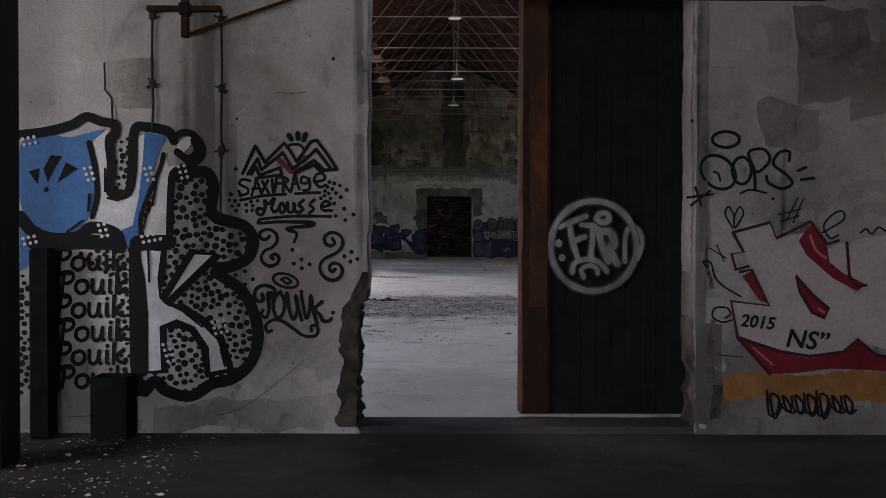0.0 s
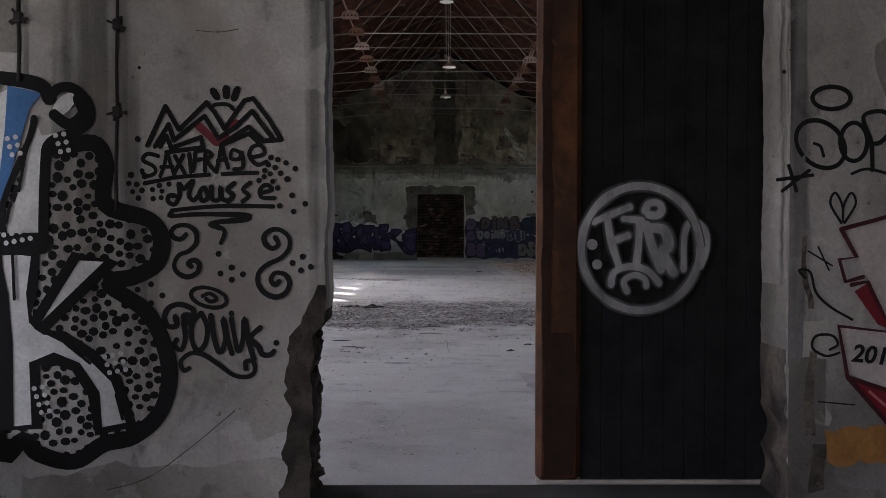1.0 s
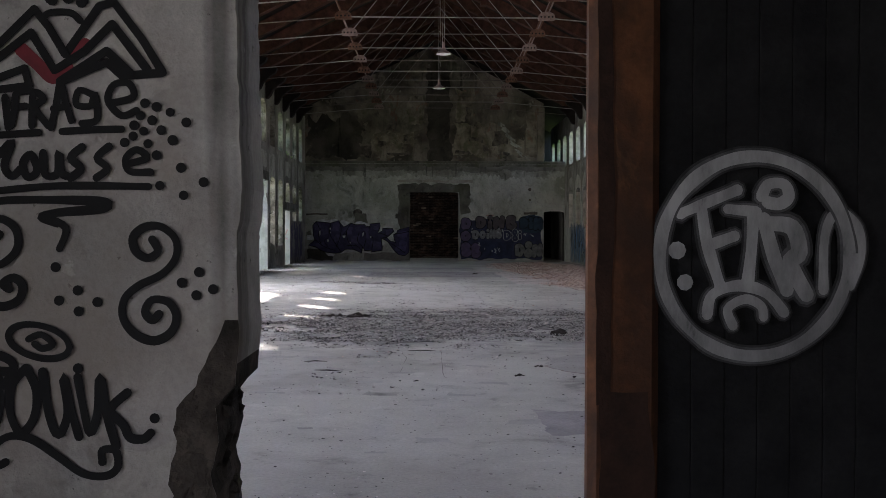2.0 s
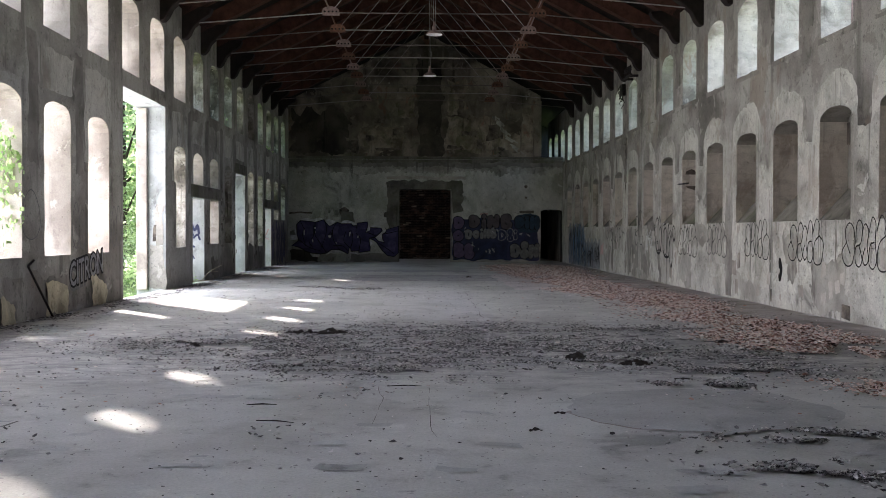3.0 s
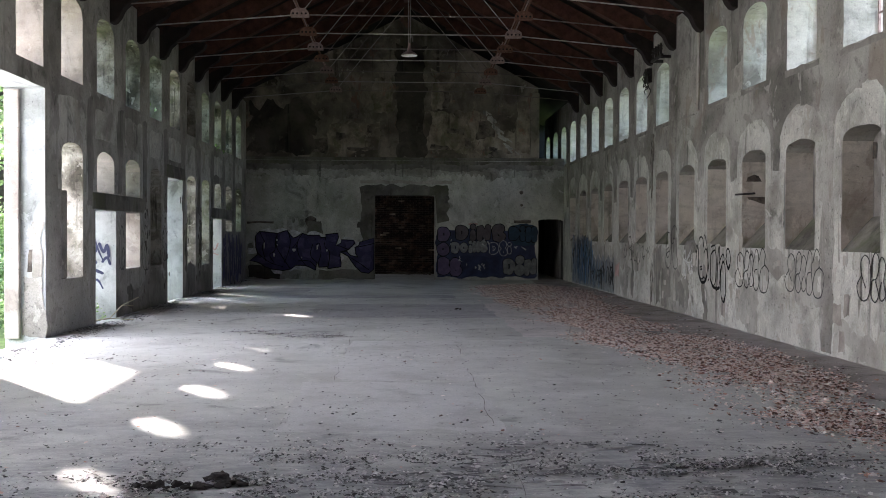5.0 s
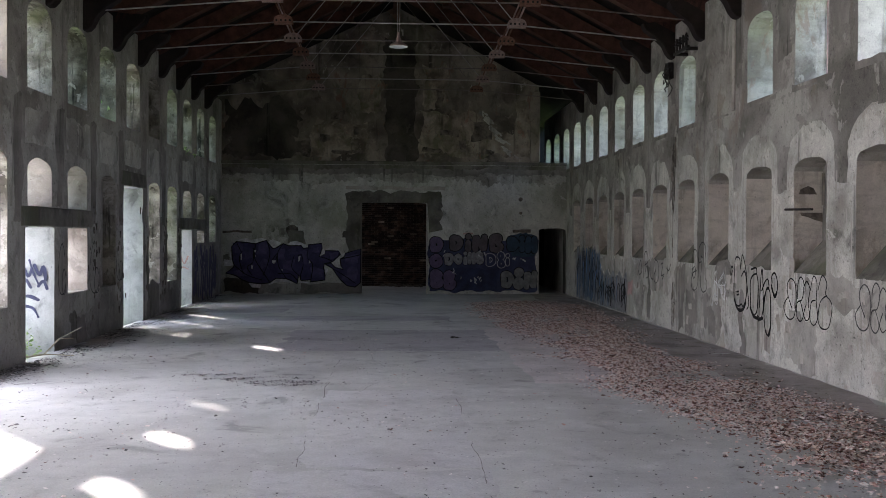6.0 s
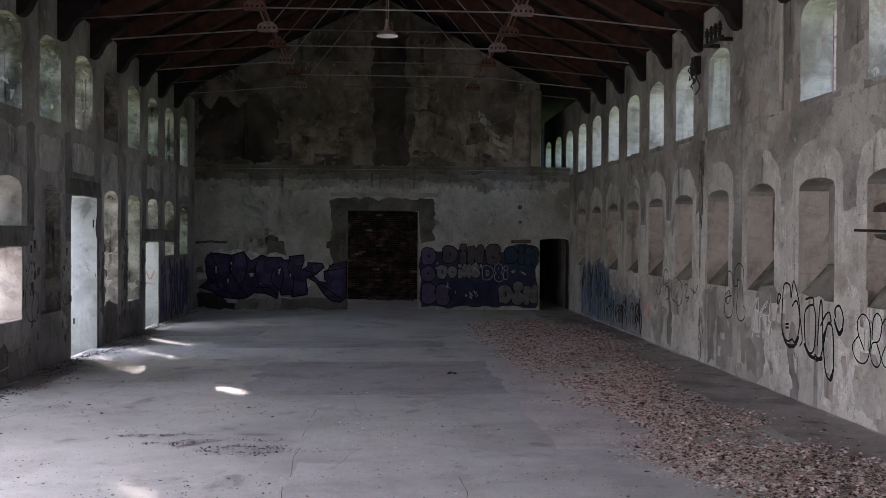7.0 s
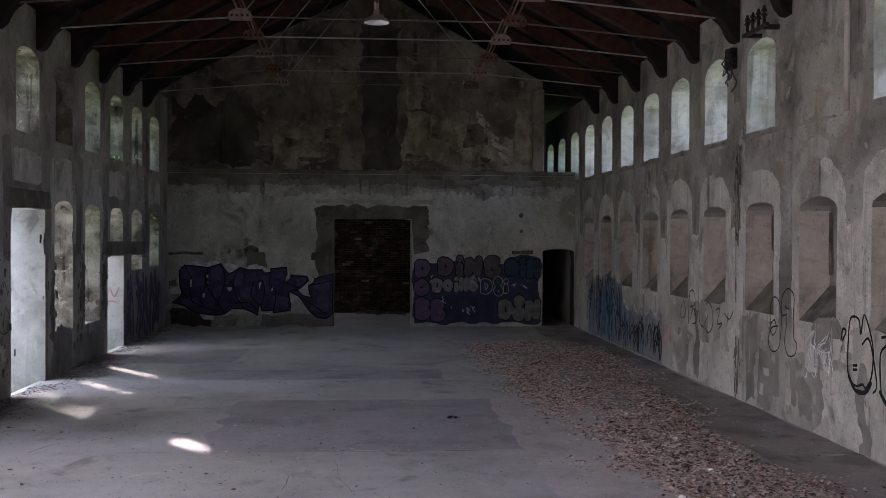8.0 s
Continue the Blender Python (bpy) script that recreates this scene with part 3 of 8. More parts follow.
tagged(obj("roof_tiles", bm, M_DECK), "weathered roof covering above the boards", "roof", kind="structure")

bm = bmesh.new()
box(bm, MID - 0.1, MID + 0.1, YH, 53.6, RIDGE - 0.05, RIDGE + 0.3)
tagged(obj("ridge_beam", bm, M_TIMBER), "long dark timber ridge beam", "beam", kind="structure")

NODE_X, NODE_Z, FOOT_Z = 2.32, 6.12, 5.84


def node_plate(nx):
    """Two cast cheeks with a domed top, a flat foot and bolt heads."""
    bm = bmesh.new()
    outline = [(-0.19, 0.0), (-0.19, -0.05), (0.19, -0.05), (0.19, 0.0)] + [(0.19 * math.cos(a), 0.02 + 0.11 * math.sin(a)) for a in [math.pi * i / 9 for i in range(1, 9)]]
    for y in (-0.06, 0.06):
        f = bm.faces.new([bm.verts.new((nx + u, y - 0.01, NODE_Z + w)) for u, w in outline])
        for v in bmesh.ops.extrude_face_region(bm, geom=[f])["geom"]:
            if isinstance(v, bmesh.types.BMVert):
                v.co.y += 0.02
    return bm


def truss(label, west, east):
    """Timber rafters held by iron struts, cast node plates and tie rods."""
    top = tagged(new("roof_truss"), label, "roof truss", "roof trusses")
    for s, wall in ((-1, WL - MID - 0.15), (1, WR - MID + 0.15)):
        half = abs(wall)
        plates, rods = west if s < 0 else east
        part("rafter", beam(bmesh.new(), (s * half, 0, RIDGE - 0.516 * half), (0, 0, RIDGE), 0.24, 0.34), M_TIMBER, top)
        part("purlin_cleat", box(bmesh.new(), s * 1.35 - 0.1, s * 1.35 + 0.1, -0.17, 0.17, RIDGE - 0.516 * 1.35 - 0.24, RIDGE - 0.516 * 1.35 - 0.1, None, 0.02), M_TIMBER, top)
        bm = bmesh.new()
        f = bm.faces.new([bm.verts.new((s * (half - 0.15 - d), -0.12, FOOT_Z + w)) for d, w in ((-0.1, -0.36), (0.08, -0.34), (0.16, -0.25), (0.24, -0.08), (0.42, 0.08), (0.6, 0.2), (0.66, 0.34), (-0.1, 0.42))])
        for v in bmesh.ops.extrude_face_region(bm, geom=[f])["geom"]:
            if isinstance(v, bmesh.types.BMVert):
                v.co.y += 0.24
        bmesh.ops.bevel(bm, geom=list(bm.edges), offset=0.015, segments=1, affect="EDGES")
        part("foot_block", bm, M_DECK, top)
        nx = s * NODE_X + 0.045
        part("tie_rod", rod(bmesh.new(), (s * (half - 0.15), 0, FOOT_Z), (nx, 0, NODE_Z), 0.014), rods, top)
        part("stay_rod", rod(bmesh.new(), (nx, 0, NODE_Z), (s * 0.1, 0, RIDGE - 0.25), 0.01), rods, top)
        rx = nx + s * 0.56
        rz = RIDGE - 0.516 * abs(rx) - 0.12
        for y in (-0.05, 0.05):
            part("strut", rod(bmesh.new(), (nx, y, NODE_Z), (rx, y, rz), 0.019), plates, top)
        plate = part("node_plate", node_plate(nx), plates, top)
        for u in (-0.13, -0.045, 0.045, 0.13):
            part("bolt", rod(bmesh.new(), (nx + u, -0.082, NODE_Z + 0.01), (nx + u, -0.068, NODE_Z + 0.01), 0.022, 6), M_DARK, plate)
    part("tie_rod", rod(bmesh.new(), (-NODE_X + 0.045, 0, NODE_Z), (NODE_X + 0.045, 0, NODE_Z), 0.014), rods, top)
    return top


PALE, RUSTY = (M_STEEL, M_ROD), (M_RUSTY, M_DULL)
truss_a = truss("timber rafter pair with iron tie rods, rusty west node plate", RUSTY, PALE)
truss_b = truss("timber rafter pair with iron tie rods, rusty east node plate", PALE, RUSTY)
truss_a.matrix_basis, truss_b.matrix_basis = pose(MID, 33.9, 0), pose(MID, 35.73, 0.02)
for k in range(-14, 6):
    if k not in (0, 1):
        copy_thing(truss_b if k % 2 else truss_a, pose(MID, 33.9 + 1.831 * k, 0.07 if k > 1 else 0))

# ---------------------------------------------------------------- outside
M_GRASS = simple("grass_ground", (0.11, 0.18, 0.05), 0.95, 0, 0.5, 2)
bm = bmesh.new()
bm.faces.new([bm.verts.new(p) for p in ((-800, -800, -0.25), (800, -800, -0.25), (800, 800, -0.25), (-800, 800, -0.25))])
tagged(obj("ground", bm, M_GRASS), "rough green ground round the building", "ground", kind="structure")

# ---------------------------------------------------------------- front room: sliding door
door = tagged(new("sliding_door"), "black steel sliding door with a rusty edge post, half open", "door")
door.location = (0, YH + 0.03, 0)
for i in range(13):
    x = 0.64 + 0.1 * i
    part("board", box(bmesh.new(), x + 0.0007, x + 0.0993, random.uniform(-0.002, 0.002), 0.04, 0.02, 3.1, None, 0.0025), M_BLACK, door)
part("backing", box(bmesh.new(), 0.6, 1.95, 0.042, 0.06, 0.02, 3.1), M_BLACK, door)
part("edge_post", box(bmesh.new(), 0.425, 0.638, -0.03, 0.06, 0.015, 3.1, None, 0.025), M_RUST, door, "rusty brown steel edge")

# ---------------------------------------------------------------- hall: closing the far end
def closed_end():
    # near-black surfaces: the darkness behind the doorway is put into their colour
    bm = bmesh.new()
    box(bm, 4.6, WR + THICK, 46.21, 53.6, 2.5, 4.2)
    tagged(obj("ceiling_store", bm, M_BLACK), "slab over the corner store, coloured black in place of shade", "ceiling", kind="structure")
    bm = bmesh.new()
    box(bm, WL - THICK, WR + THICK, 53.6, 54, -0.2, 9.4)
    tagged(obj("wall_rear", bm, M_BLACK), "rear wall behind the gable, coloured black in place of shade", "wall", kind="structure")
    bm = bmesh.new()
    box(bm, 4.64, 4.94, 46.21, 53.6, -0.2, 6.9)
    tagged(obj("wall_store", bm, M_BLACK), "side wall of the corner store, coloured black in place of shade", "wall", kind="structure")
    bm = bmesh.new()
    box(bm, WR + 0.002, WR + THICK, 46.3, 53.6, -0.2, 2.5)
    tagged(obj("wall_store_east", bm, M_BLACK), "outer wall of the corner store, coloured black in place of shade", "wall", kind="structure")
    bm = bmesh.new()
    # the side window is assumed, unseen, and lets light into the rear room
    bay(bm, on_left, YF + 1.0, 54, -0.2, EAVE, arch(48.0, 49.2, 0.9, 2.5, 2.55), 0, THICK)
    tagged(obj("wall_west_end", bm, [M_WALL, M_REVEAL]), "grey rendered wall end with a small window", "wall", kind="structure")


closed_end()


def rear_room():
    """Behind the gable's doorway: a dark room closed by a sooty brick wall."""
    rear = new("wall_brick")
    tagged(rear, "soot-dark brick wall in the room behind the doorway", "wall", kind="structure")
    m, t, b = mat("sooty_brick", 0.9)
    g = t.nodes.new("ShaderNodeNewGeometry")
    c = ramp(t, g.outputs["Random Per Island"], (0.0, (0.035, 0.025, 0.021)), (0.5, (0.06, 0.038, 0.03)), (0.8, (0.1, 0.062, 0.047)), (0.95, (0.15, 0.1, 0.075)), (1.0, (0.4, 0.33, 0.25)))
    c = mix(t, 0.9, c, ramp(t, noise_tex(t, position(t), 2.1, 9, 0.7), (0.4, grey(0.2)), (0.52, grey(0.7)), (0.62, grey(1.6))), "MULTIPLY")
    t.links.new(c, b.inputs["Base Color"])
    bump(t, b, noise_tex(t, position(t), 60, 3), 0.4, 0.01)
    verts, faces = [], []
    row, z, y1 = 0, -0.05, 50.5
    while z < 3.6:
        x = -3.2 - (0.12 if row % 2 else 0)
        while x < 3.2:
            y0 = y1 - 0.1 - random.uniform(-0.012, 0.03)
            x1, z1 = x + 0.228, z + 0.062
            b = len(verts)
            verts += [(x, y0, z), (x1, y0, z), (x1, y0, z1), (x, y0, z1), (x, y1, z), (x1, y1, z), (x1, y1, z1), (x, y1, z1)]
            faces += [(b, b + 1, b + 2, b + 3), (b, b + 4, b + 5, b + 1), (b + 3, b + 2, b + 6, b + 7), (b, b + 3, b + 7, b + 4), (b + 1, b + 5, b + 6, b + 2)]
            x += 0.24
        z += 0.075
        row += 1
    me = bpy.data.meshes.new("bricks")
    me.from_pydata(verts, [], faces)
    me.materials.append(m)
    ob = new("bricks", me)
    ob.parent = rear
    tagged(ob, "soot-dark bricks in running bond", kind="stuff")
    part("mortar", box(bmesh.new(), WL, 3.3, 50.44, 50.6, -0.1, 3.68), M_CORE_SHADE, rear)
    bm = bmesh.new()
    box(bm, WL - 0.3, 4.64, YF + 0.505, 53.6, 3.7, 4.1)
    tagged(obj("ceiling_rear", bm, M_NEARFLOOR), "dark concrete ceiling of the room behind the doorway", "ceiling", kind="structure")
    bm = bmesh.new()
    box(bm, 3.3, 3.5, YF + 0.505, 50.6, -0.1, 3.69)
    tagged(obj("wall_rear_east", bm, M_SOIL_SHADE), "grimy side wall of the room behind the doorway", "wall", kind="structure")
    bm = bmesh.new()
    for _ in range(60):
        c = Vector((random.uniform(-0.2, 1.3), 50.2 - abs(random.gauss(0, 0.25)), 0.03))
        q = random.uniform(0.03, 0.09)
        for v in bmesh.ops.create_icosphere(bm, subdivisions=1, radius=q)["verts"]:
            v.co = c + Vector((v.co.x * 1.5, v.co.y, max(-0.02, v.co.z * 0.8)))
    tagged(obj("rubble", bm, M_CORE_SHADE), "low heap of broken bricks on the rear room's floor", "rubble", kind="stuff")
    # a pale strip is added to paint the light on the jamb's edge
    part("door_angle", box(bmesh.new(), 1.305, 1.335, YF - 0.012, YF + 0.02, 0.0, 2.9), M_REVEAL, wall_north, "pale strip painted as the doorway's lit edge")


rear_room()


def ragged(u0, u1, w0, w1, amount=0.06, n=40, seed=0.0, round_top=0.0):
    """A rectangle with a ragged rim."""
    pts = []
    for i in range(n):
        f = 4 * i / n
        e, g = int(f), f - int(f)
        u, w = ((u0 + (u1 - u0) * g, w0), (u1, w0 + (w1 - w0) * g), (u1 - (u1 - u0) * g, w1), (u0, w1 - (w1 - w0) * g))[e]
        u += amount * noise.noise(Vector((u * 2.3 + seed, w * 2.3, 3.3))) * 1.6 + amount * 0.6 * noise.noise(Vector((u * 9 + seed, w * 9, 1.3)))
        w += amount * noise.noise(Vector((u * 2.3, w * 2.3 + seed, 8.3))) * 1.6 + amount * 0.6 * noise.noise(Vector((u * 9, w * 9 + seed, 5.3)))
        pts.append((u, w))
    return pts


def flat(bm, to3, pts, d):
    return bm.faces.new([bm.verts.new(to3(u, w, d)) for u, w in pts])


def patch(name, to3, pts, d, material, parent, label=""):
    """A thin skin of render or paint lying on a wall."""
    bm = bmesh.new()
    flat(bm, to3, pts, d)
    return part(name, bm, material, parent, label)


# ---------------------------------------------------------------- painted strokes
LAYER = [0]


def curve_pts(pts, closed=False, steps=5):
    """A smooth line through the points."""
    n = len(pts)
    out = []
    for i in range(n if closed else n - 1):
        if closed:
            p0, p1, p2, p3 = (Vector(pts[(i + j) % n]) for j in (-1, 0, 1, 2))
        else:
            p0, p1, p2, p3 = (Vector(pts[max(0, min(n - 1, i + j))]) for j in (-1, 0, 1, 2))
        for s in range(steps):
            t = s / steps
            out.append(0.5 * (2 * p1 + (p2 - p0) * t + (2 * p0 - 5 * p1 + 4 * p2 - p3) * t * t + (3 * p1 - p0 - 3 * p2 + p3) * t ** 3))
    if not closed:
        out.append(Vector(pts[-1]))
    return out


def stroke(bm, to3, pts, width, closed=False, smooth=True, base=-0.004, uneven=0.12):
    """A painted line with round ends."""
    LAYER[0] = (LAYER[0] + 1) % 24
    d = base - 0.00012 * LAYER[0]
    line = curve_pts(pts, closed) if smooth else [Vector(p) for p in pts]
    n = len(line)
    rows = []
    for i, p in enumerate(line):
        a, b = (line[(i - 1) % n], line[(i + 1) % n]) if closed else (line[max(0, i - 1)], line[min(n - 1, i + 1)])
        t = (b - a)
        if t.length < 1e-9:
            t = Vector((1, 0))
        t = Vector(t).normalized()
        w = width * 0.5 * (1 + uneven * noise.noise(Vector((p.x * 9, p.y * 9, 2))))
        q = Vector((-t.y, t.x)) * w
        rows.append([bm.verts.new(to3(*(p + q), d - 0.00002 * i)), bm.verts.new(to3(*(p - q), d - 0.00002 * i))])
    for i in range(n if closed else n - 1):
        j = (i + 1) % n
        bm.faces.new((rows[i][0], rows[i][1], rows[j][1], rows[j][0]))
    if not closed:
        for i in (0, n - 1):
            disc(bm, to3, line[i].x, line[i].y, width * 0.5, d - 0.00002 * i - 0.00005)


def disc(bm, to3, u, w, r, d, n=9, squash=1.0):
    bm.faces.new([bm.verts.new(to3(u + r * math.cos(2 * math.pi * i / n), w + squash * r * math.sin(2 * math.pi * i / n), d)) for i in range(n)])


# cement frame round the doorway
def scallop(q):
    return 0.08 * abs(math.sin(q * 4.2 + 1.6 * noise.noise(Vector((q * 1.3, 2.0, 0.4))))) + 0.07 * noise.noise(Vector((q * 3.1, 0, 0.4))) + 0.03 * noise.noise(Vector((q * 13, 0, 0.4)))


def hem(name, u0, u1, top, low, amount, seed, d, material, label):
    """A dark strip that hangs from a ledge with an uneven lower edge."""
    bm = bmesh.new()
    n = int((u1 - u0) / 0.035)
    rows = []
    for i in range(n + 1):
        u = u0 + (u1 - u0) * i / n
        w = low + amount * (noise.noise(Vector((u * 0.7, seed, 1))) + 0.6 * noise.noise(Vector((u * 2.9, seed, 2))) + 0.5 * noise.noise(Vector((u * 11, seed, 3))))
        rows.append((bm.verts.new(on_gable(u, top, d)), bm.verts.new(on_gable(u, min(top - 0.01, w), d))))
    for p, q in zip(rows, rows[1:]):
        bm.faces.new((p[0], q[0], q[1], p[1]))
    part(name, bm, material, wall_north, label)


rim = ([(-1.22 - scallop(3.28 * i / 40), 0.02 + 3.28 * i / 40) for i in range(40)] + [(-1.22 + 2.98 * i / 44, 3.26 + scallop(i * 0.07)) for i in range(44)]
       + [(1.76 + scallop(i * 0.1), 3.3 - 1.3 * i / 19) for i in range(20)])
bm = bmesh.new()
rim[0] = (-1.33, 0.02)
rim[-1] = (1.4, 1.98)
flat(bm, on_gable, rim[:61] + [(0.25, 2.94), (-0.765, 2.935), (-0.765, 0.02)], -0.006)
flat(bm, on_gable, rim[60:] + [(1.33, 2.94), (0.25, 2.94)], -0.006)
part("cement_patch", bm, M_CEMENT, wall_north, "dark cement frame round the doorway")
# pale scar over the frame, ledge, stains and holes
patch("render_scar", on_gable, ragged(-1.3, 1.9, 3.34, 3.46, 0.05, 60, 2), -0.003, M_REVEAL, wall_north, "white ragged scar above the old doorway")
bm = bmesh.new()
box(bm, WL, WR, YF - 0.045, YF + 0.1, 4.16, 4.27, None, 0.02)
part("ledge", bm, M_CEMENT, wall_north, "sooty string course")
# three strips, darker towards the ledge, paint stain and shade below it
hem("soot_band", WL + 0.02, WR - 0.02, 4.15, 3.62, 0.2, 5, -0.002, M_BAND, "grey band of stain and painted shade under the ledge")
hem("soot_band", WL + 0.02, WR - 0.02, 4.15, 3.84, 0.14, 15, -0.004, M_SOIL_SHADE, "dark band of stain and painted shade under the ledge")
hem("soot_band", WL + 0.02, WR - 0.02, 4.15, 4.03, 0.1, 25, -0.006, M_CEMENT, "darkest band of stain and painted shade against the ledge")
for i, (u, w, r) in enumerate(((4.36, 3.07, 0.07), (4.37, 2.62, 0.05), (-3.0, 2.02, 0.2))):
    bm = bmesh.new()
    flat(bm, on_gable, [(u + r * (1 + 0.2 * math.sin(5 * a)) * math.cos(a), w + r * math.sin(a)) for a in [2 * math.pi * j / 12 for j in range(12)]], -0.004)
    part("hole", bm, M_CORE_SHADE, wall_north)
patch("stain", on_gable, ragged(4.1, 4.7, 2.0, 2.1, 0.03, 24, 1), -0.003, M_CORE_SHADE, wall_north)
patch("stain", on_gable, ragged(-5.2, -4.3, 1.95, 2.02, 0.03, 24, 3), -0.003, M_CORE_SHADE, wall_north)
# gable: bare masonry and old plaster
for i, (u0, u1, w0, w1, m) in enumerate(((-2.4, -0.62, 4.42, 5.5, M_OLD), (-2.0, -0.7, 5.5, 6.3, M_GABLE), (1.1, 2.9, 4.5, 5.9, M_OLD), (2.9, 4.15, 4.5, 5.2, M_OLD), (1.2, 2.0, 6.0, 7.4, M_OLD), (-0.9, -0.1, 5.9, 7.0, M_OLD),
                                        (2.2, 2.9, 6.0, 6.9, M_GABLE), (4.2, 4.62, 4.44, 6.2, M_OLD), (-4.6, -3.5, 4.5, 5.2, M_CORE_SHADE))):
    patch("old_plaster", on_gable, ragged(u0, u1, w0, w1, 0.14, 80, 1.7 * i), 0.056 - 0.001 * (i % 3), m, gable)
for i, (u, w, su, sw) in enumerate(((-2.75, 4.68, 0.32, 0.26), (-1.95, 5.0, 0.16, 0.1), (-1.2, 4.55, 0.5, 0.06), (-0.95, 5.25, 0.1, 0.12), (2.05, 5.2, 0.3, 0.1), (2.45, 4.8, 0.12, 0.2), (3.1, 5.25, 0.3, 0.3), (3.4, 4.6, 0.14, 0.1), (1.5, 4.66, 0.3, 0.06), (-1.6, 5.75, 0.2, 0.12), (1.7, 6.3, 0.12, 0.3))):
    patch("bare_masonry", on_gable, ragged(u - su, u + su, w - sw, w + sw, 0.06, 40, 5.1 * i), 0.05 - 0.001 * (i % 2), M_CORE_SHADE, gable, "dark bare masonry")
bm = bmesh.new()
for i in range(26):
    f = i / 25
    u, w = 3.04 + 1.05 * f + random.uniform(-0.12, 0.12), 5.88 - 1.36 * f + random.uniform(-0.1, 0.1)
    stroke(bm, on_gable, [(u - 0.06, w + 0.05), (u, w), (u + random.uniform(0.02, 0.12), w - 0.06)], random.uniform(0.04, 0.1), False, False, 0.047 - 0.0002 * i, 0.9)
part("plaster_edge", bm, M_PALE, gable, "pale broken edge of fallen plaster")
patch("soot_stripe", on_gable, ragged(0.0, 1.0, 4.3, 6.4, 0.12, 60, 13), 0.044, M_SOOT_SHADE, gable, "black soot stripe up the gable")
patch("soot_stripe", on_gable, ragged(-0.1, 0.95, 6.4, 8.2, 0.16, 60, 17), 0.043, M_SOOT_SHADE, gable)
# ragged dark patch that paints the shade in the gable's west corner
patch("soot_stripe", on_gable, ragged(WL + 0.1, -2.8, 4.34, 6.1, 0.25, 110, 23), 0.0435, M_SOOT_SHADE, gable, "dark shade painted over the corner of the gable")
bm = bmesh.new()
box(bm, 4.66, 4.98, YF - 0.05, YF + 0.1, 4.28, 6.55, None, 0.02)
part("pier", bm, M_GABLE, gable, "mossy brick pier at the gable's corner")


# ---------------------------------------------------------------- east wall: niches, frames, stains
def east_niche(k):
    """The walled-up window in a niche: sloping sill and rough back."""
    a = R0 + RP * k
    bm = bmesh.new()
    back, sill = NICHE, 0.48
    n = 8
    grid = [[bm.verts.new(on_right(a - 0.03 + (WIN + 0.06) * i / n, 1.3 + 1.75 * j / 12, back + 0.012 * noise.noise(Vector((a + i, j * 0.7, 2))))) for i in range(n + 1)] for j in range(13)]
    for j in range(12):
        for i in range(n):
            bm.faces.new((grid[j][i], grid[j][i + 1], grid[j + 1][i + 1], grid[j + 1][i]))
    # back coloured darker than the sides, to offset the stronger light on it
    part("niche_back", bm, M_SOIL_SHADE, wall_east)
    bm = bmesh.new()
    vs = [bm.verts.new(on_right(u, w, d)) for u, w, d in
          ((a - 0.02, 1.4, 0.004), (a + WIN + 0.02, 1.4, 0.004), (a + WIN + 0.02, 1.4 + sill, back + 0.02), (a - 0.02, 1.4 + sill, back + 0.02))]
    bm.faces.new(vs)
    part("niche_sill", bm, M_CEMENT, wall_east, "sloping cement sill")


for k in range(-7, 14):
    east_niche(k)
    a = R0 + RP * k
    c = a + WIN + 0.405
    low = 2.58 + 0.35 * noise.noise(Vector((k * 1.7, 0, 0)))
    top = 3.48 + 0.14 * noise.noise(Vector((k * 2.3, 1, 0)))
    if k in (2, 6):
        low = 0.03
    half = [(0.17, low), (0.19, (low + 3.0) / 2), (0.18, 3.0), (0.2, 3.12), (0.27, 3.25), (0.4, top - 0.14), (0.55, top - 0.05), (0.72, top), (0.915, top), (0.915, 3.96)]
    pts = [(c + u, w) for u, w in half] + [(c - u, w) for u, w in reversed(half)]
    fine = []
    for (ua, wa), (ub, wb) in zip(pts, pts[1:] + pts[:1]):
        n = max(1, int(math.hypot(ub - ua, wb - wa) / 0.06))
        fine += [(ua + (ub - ua) * q / n, wa + (wb - wa) * q / n) for q in range(n)]
    fine = [(u + 0.06 * noise.noise(Vector((u * 2.5, w * 2.5, 2))) + 0.03 * noise.noise(Vector((u * 11, w * 11, 5))),
             w + (0.05 * noise.noise(Vector((u * 3, w * 3, 7))) + 0.03 * noise.noise(Vector((u * 12, w * 12, 1))) if w < 3.9 and w > 0.1 else 0)) for u, w in fine]
    patch("old_render", on_right, fine, -0.003 - 0.001 * (k % 2), M_WALL, wall_east, "darker old render between the arches")
for k, (du, w0, w1, su) in enumerate(((0.2, 0.02, 0.75, 1.3), (1.9, 0.5, 1.25, 0.5), (3.6, 0.02, 0.5, 1.4), (5.4, 0.6, 1.3, 0.9), (7.7, 0.02, 0.85, 1.0), (9.6, 0.02, 1.2, 0.7), (11.6, 0.02, 0.9, 1.2), (13.3, 0.3, 1.2, 0.8), (15.4, 0.02, 0.8, 1.2), (17.5, 0.02, 1.2, 0.8))):
    patch("damp_stain", on_right, ragged(19.5 + du, 19.5 + du + su, w0, w1, 0.16, 70, k * 3.7), -0.002, M_STAIN_SHADE, wall_east)
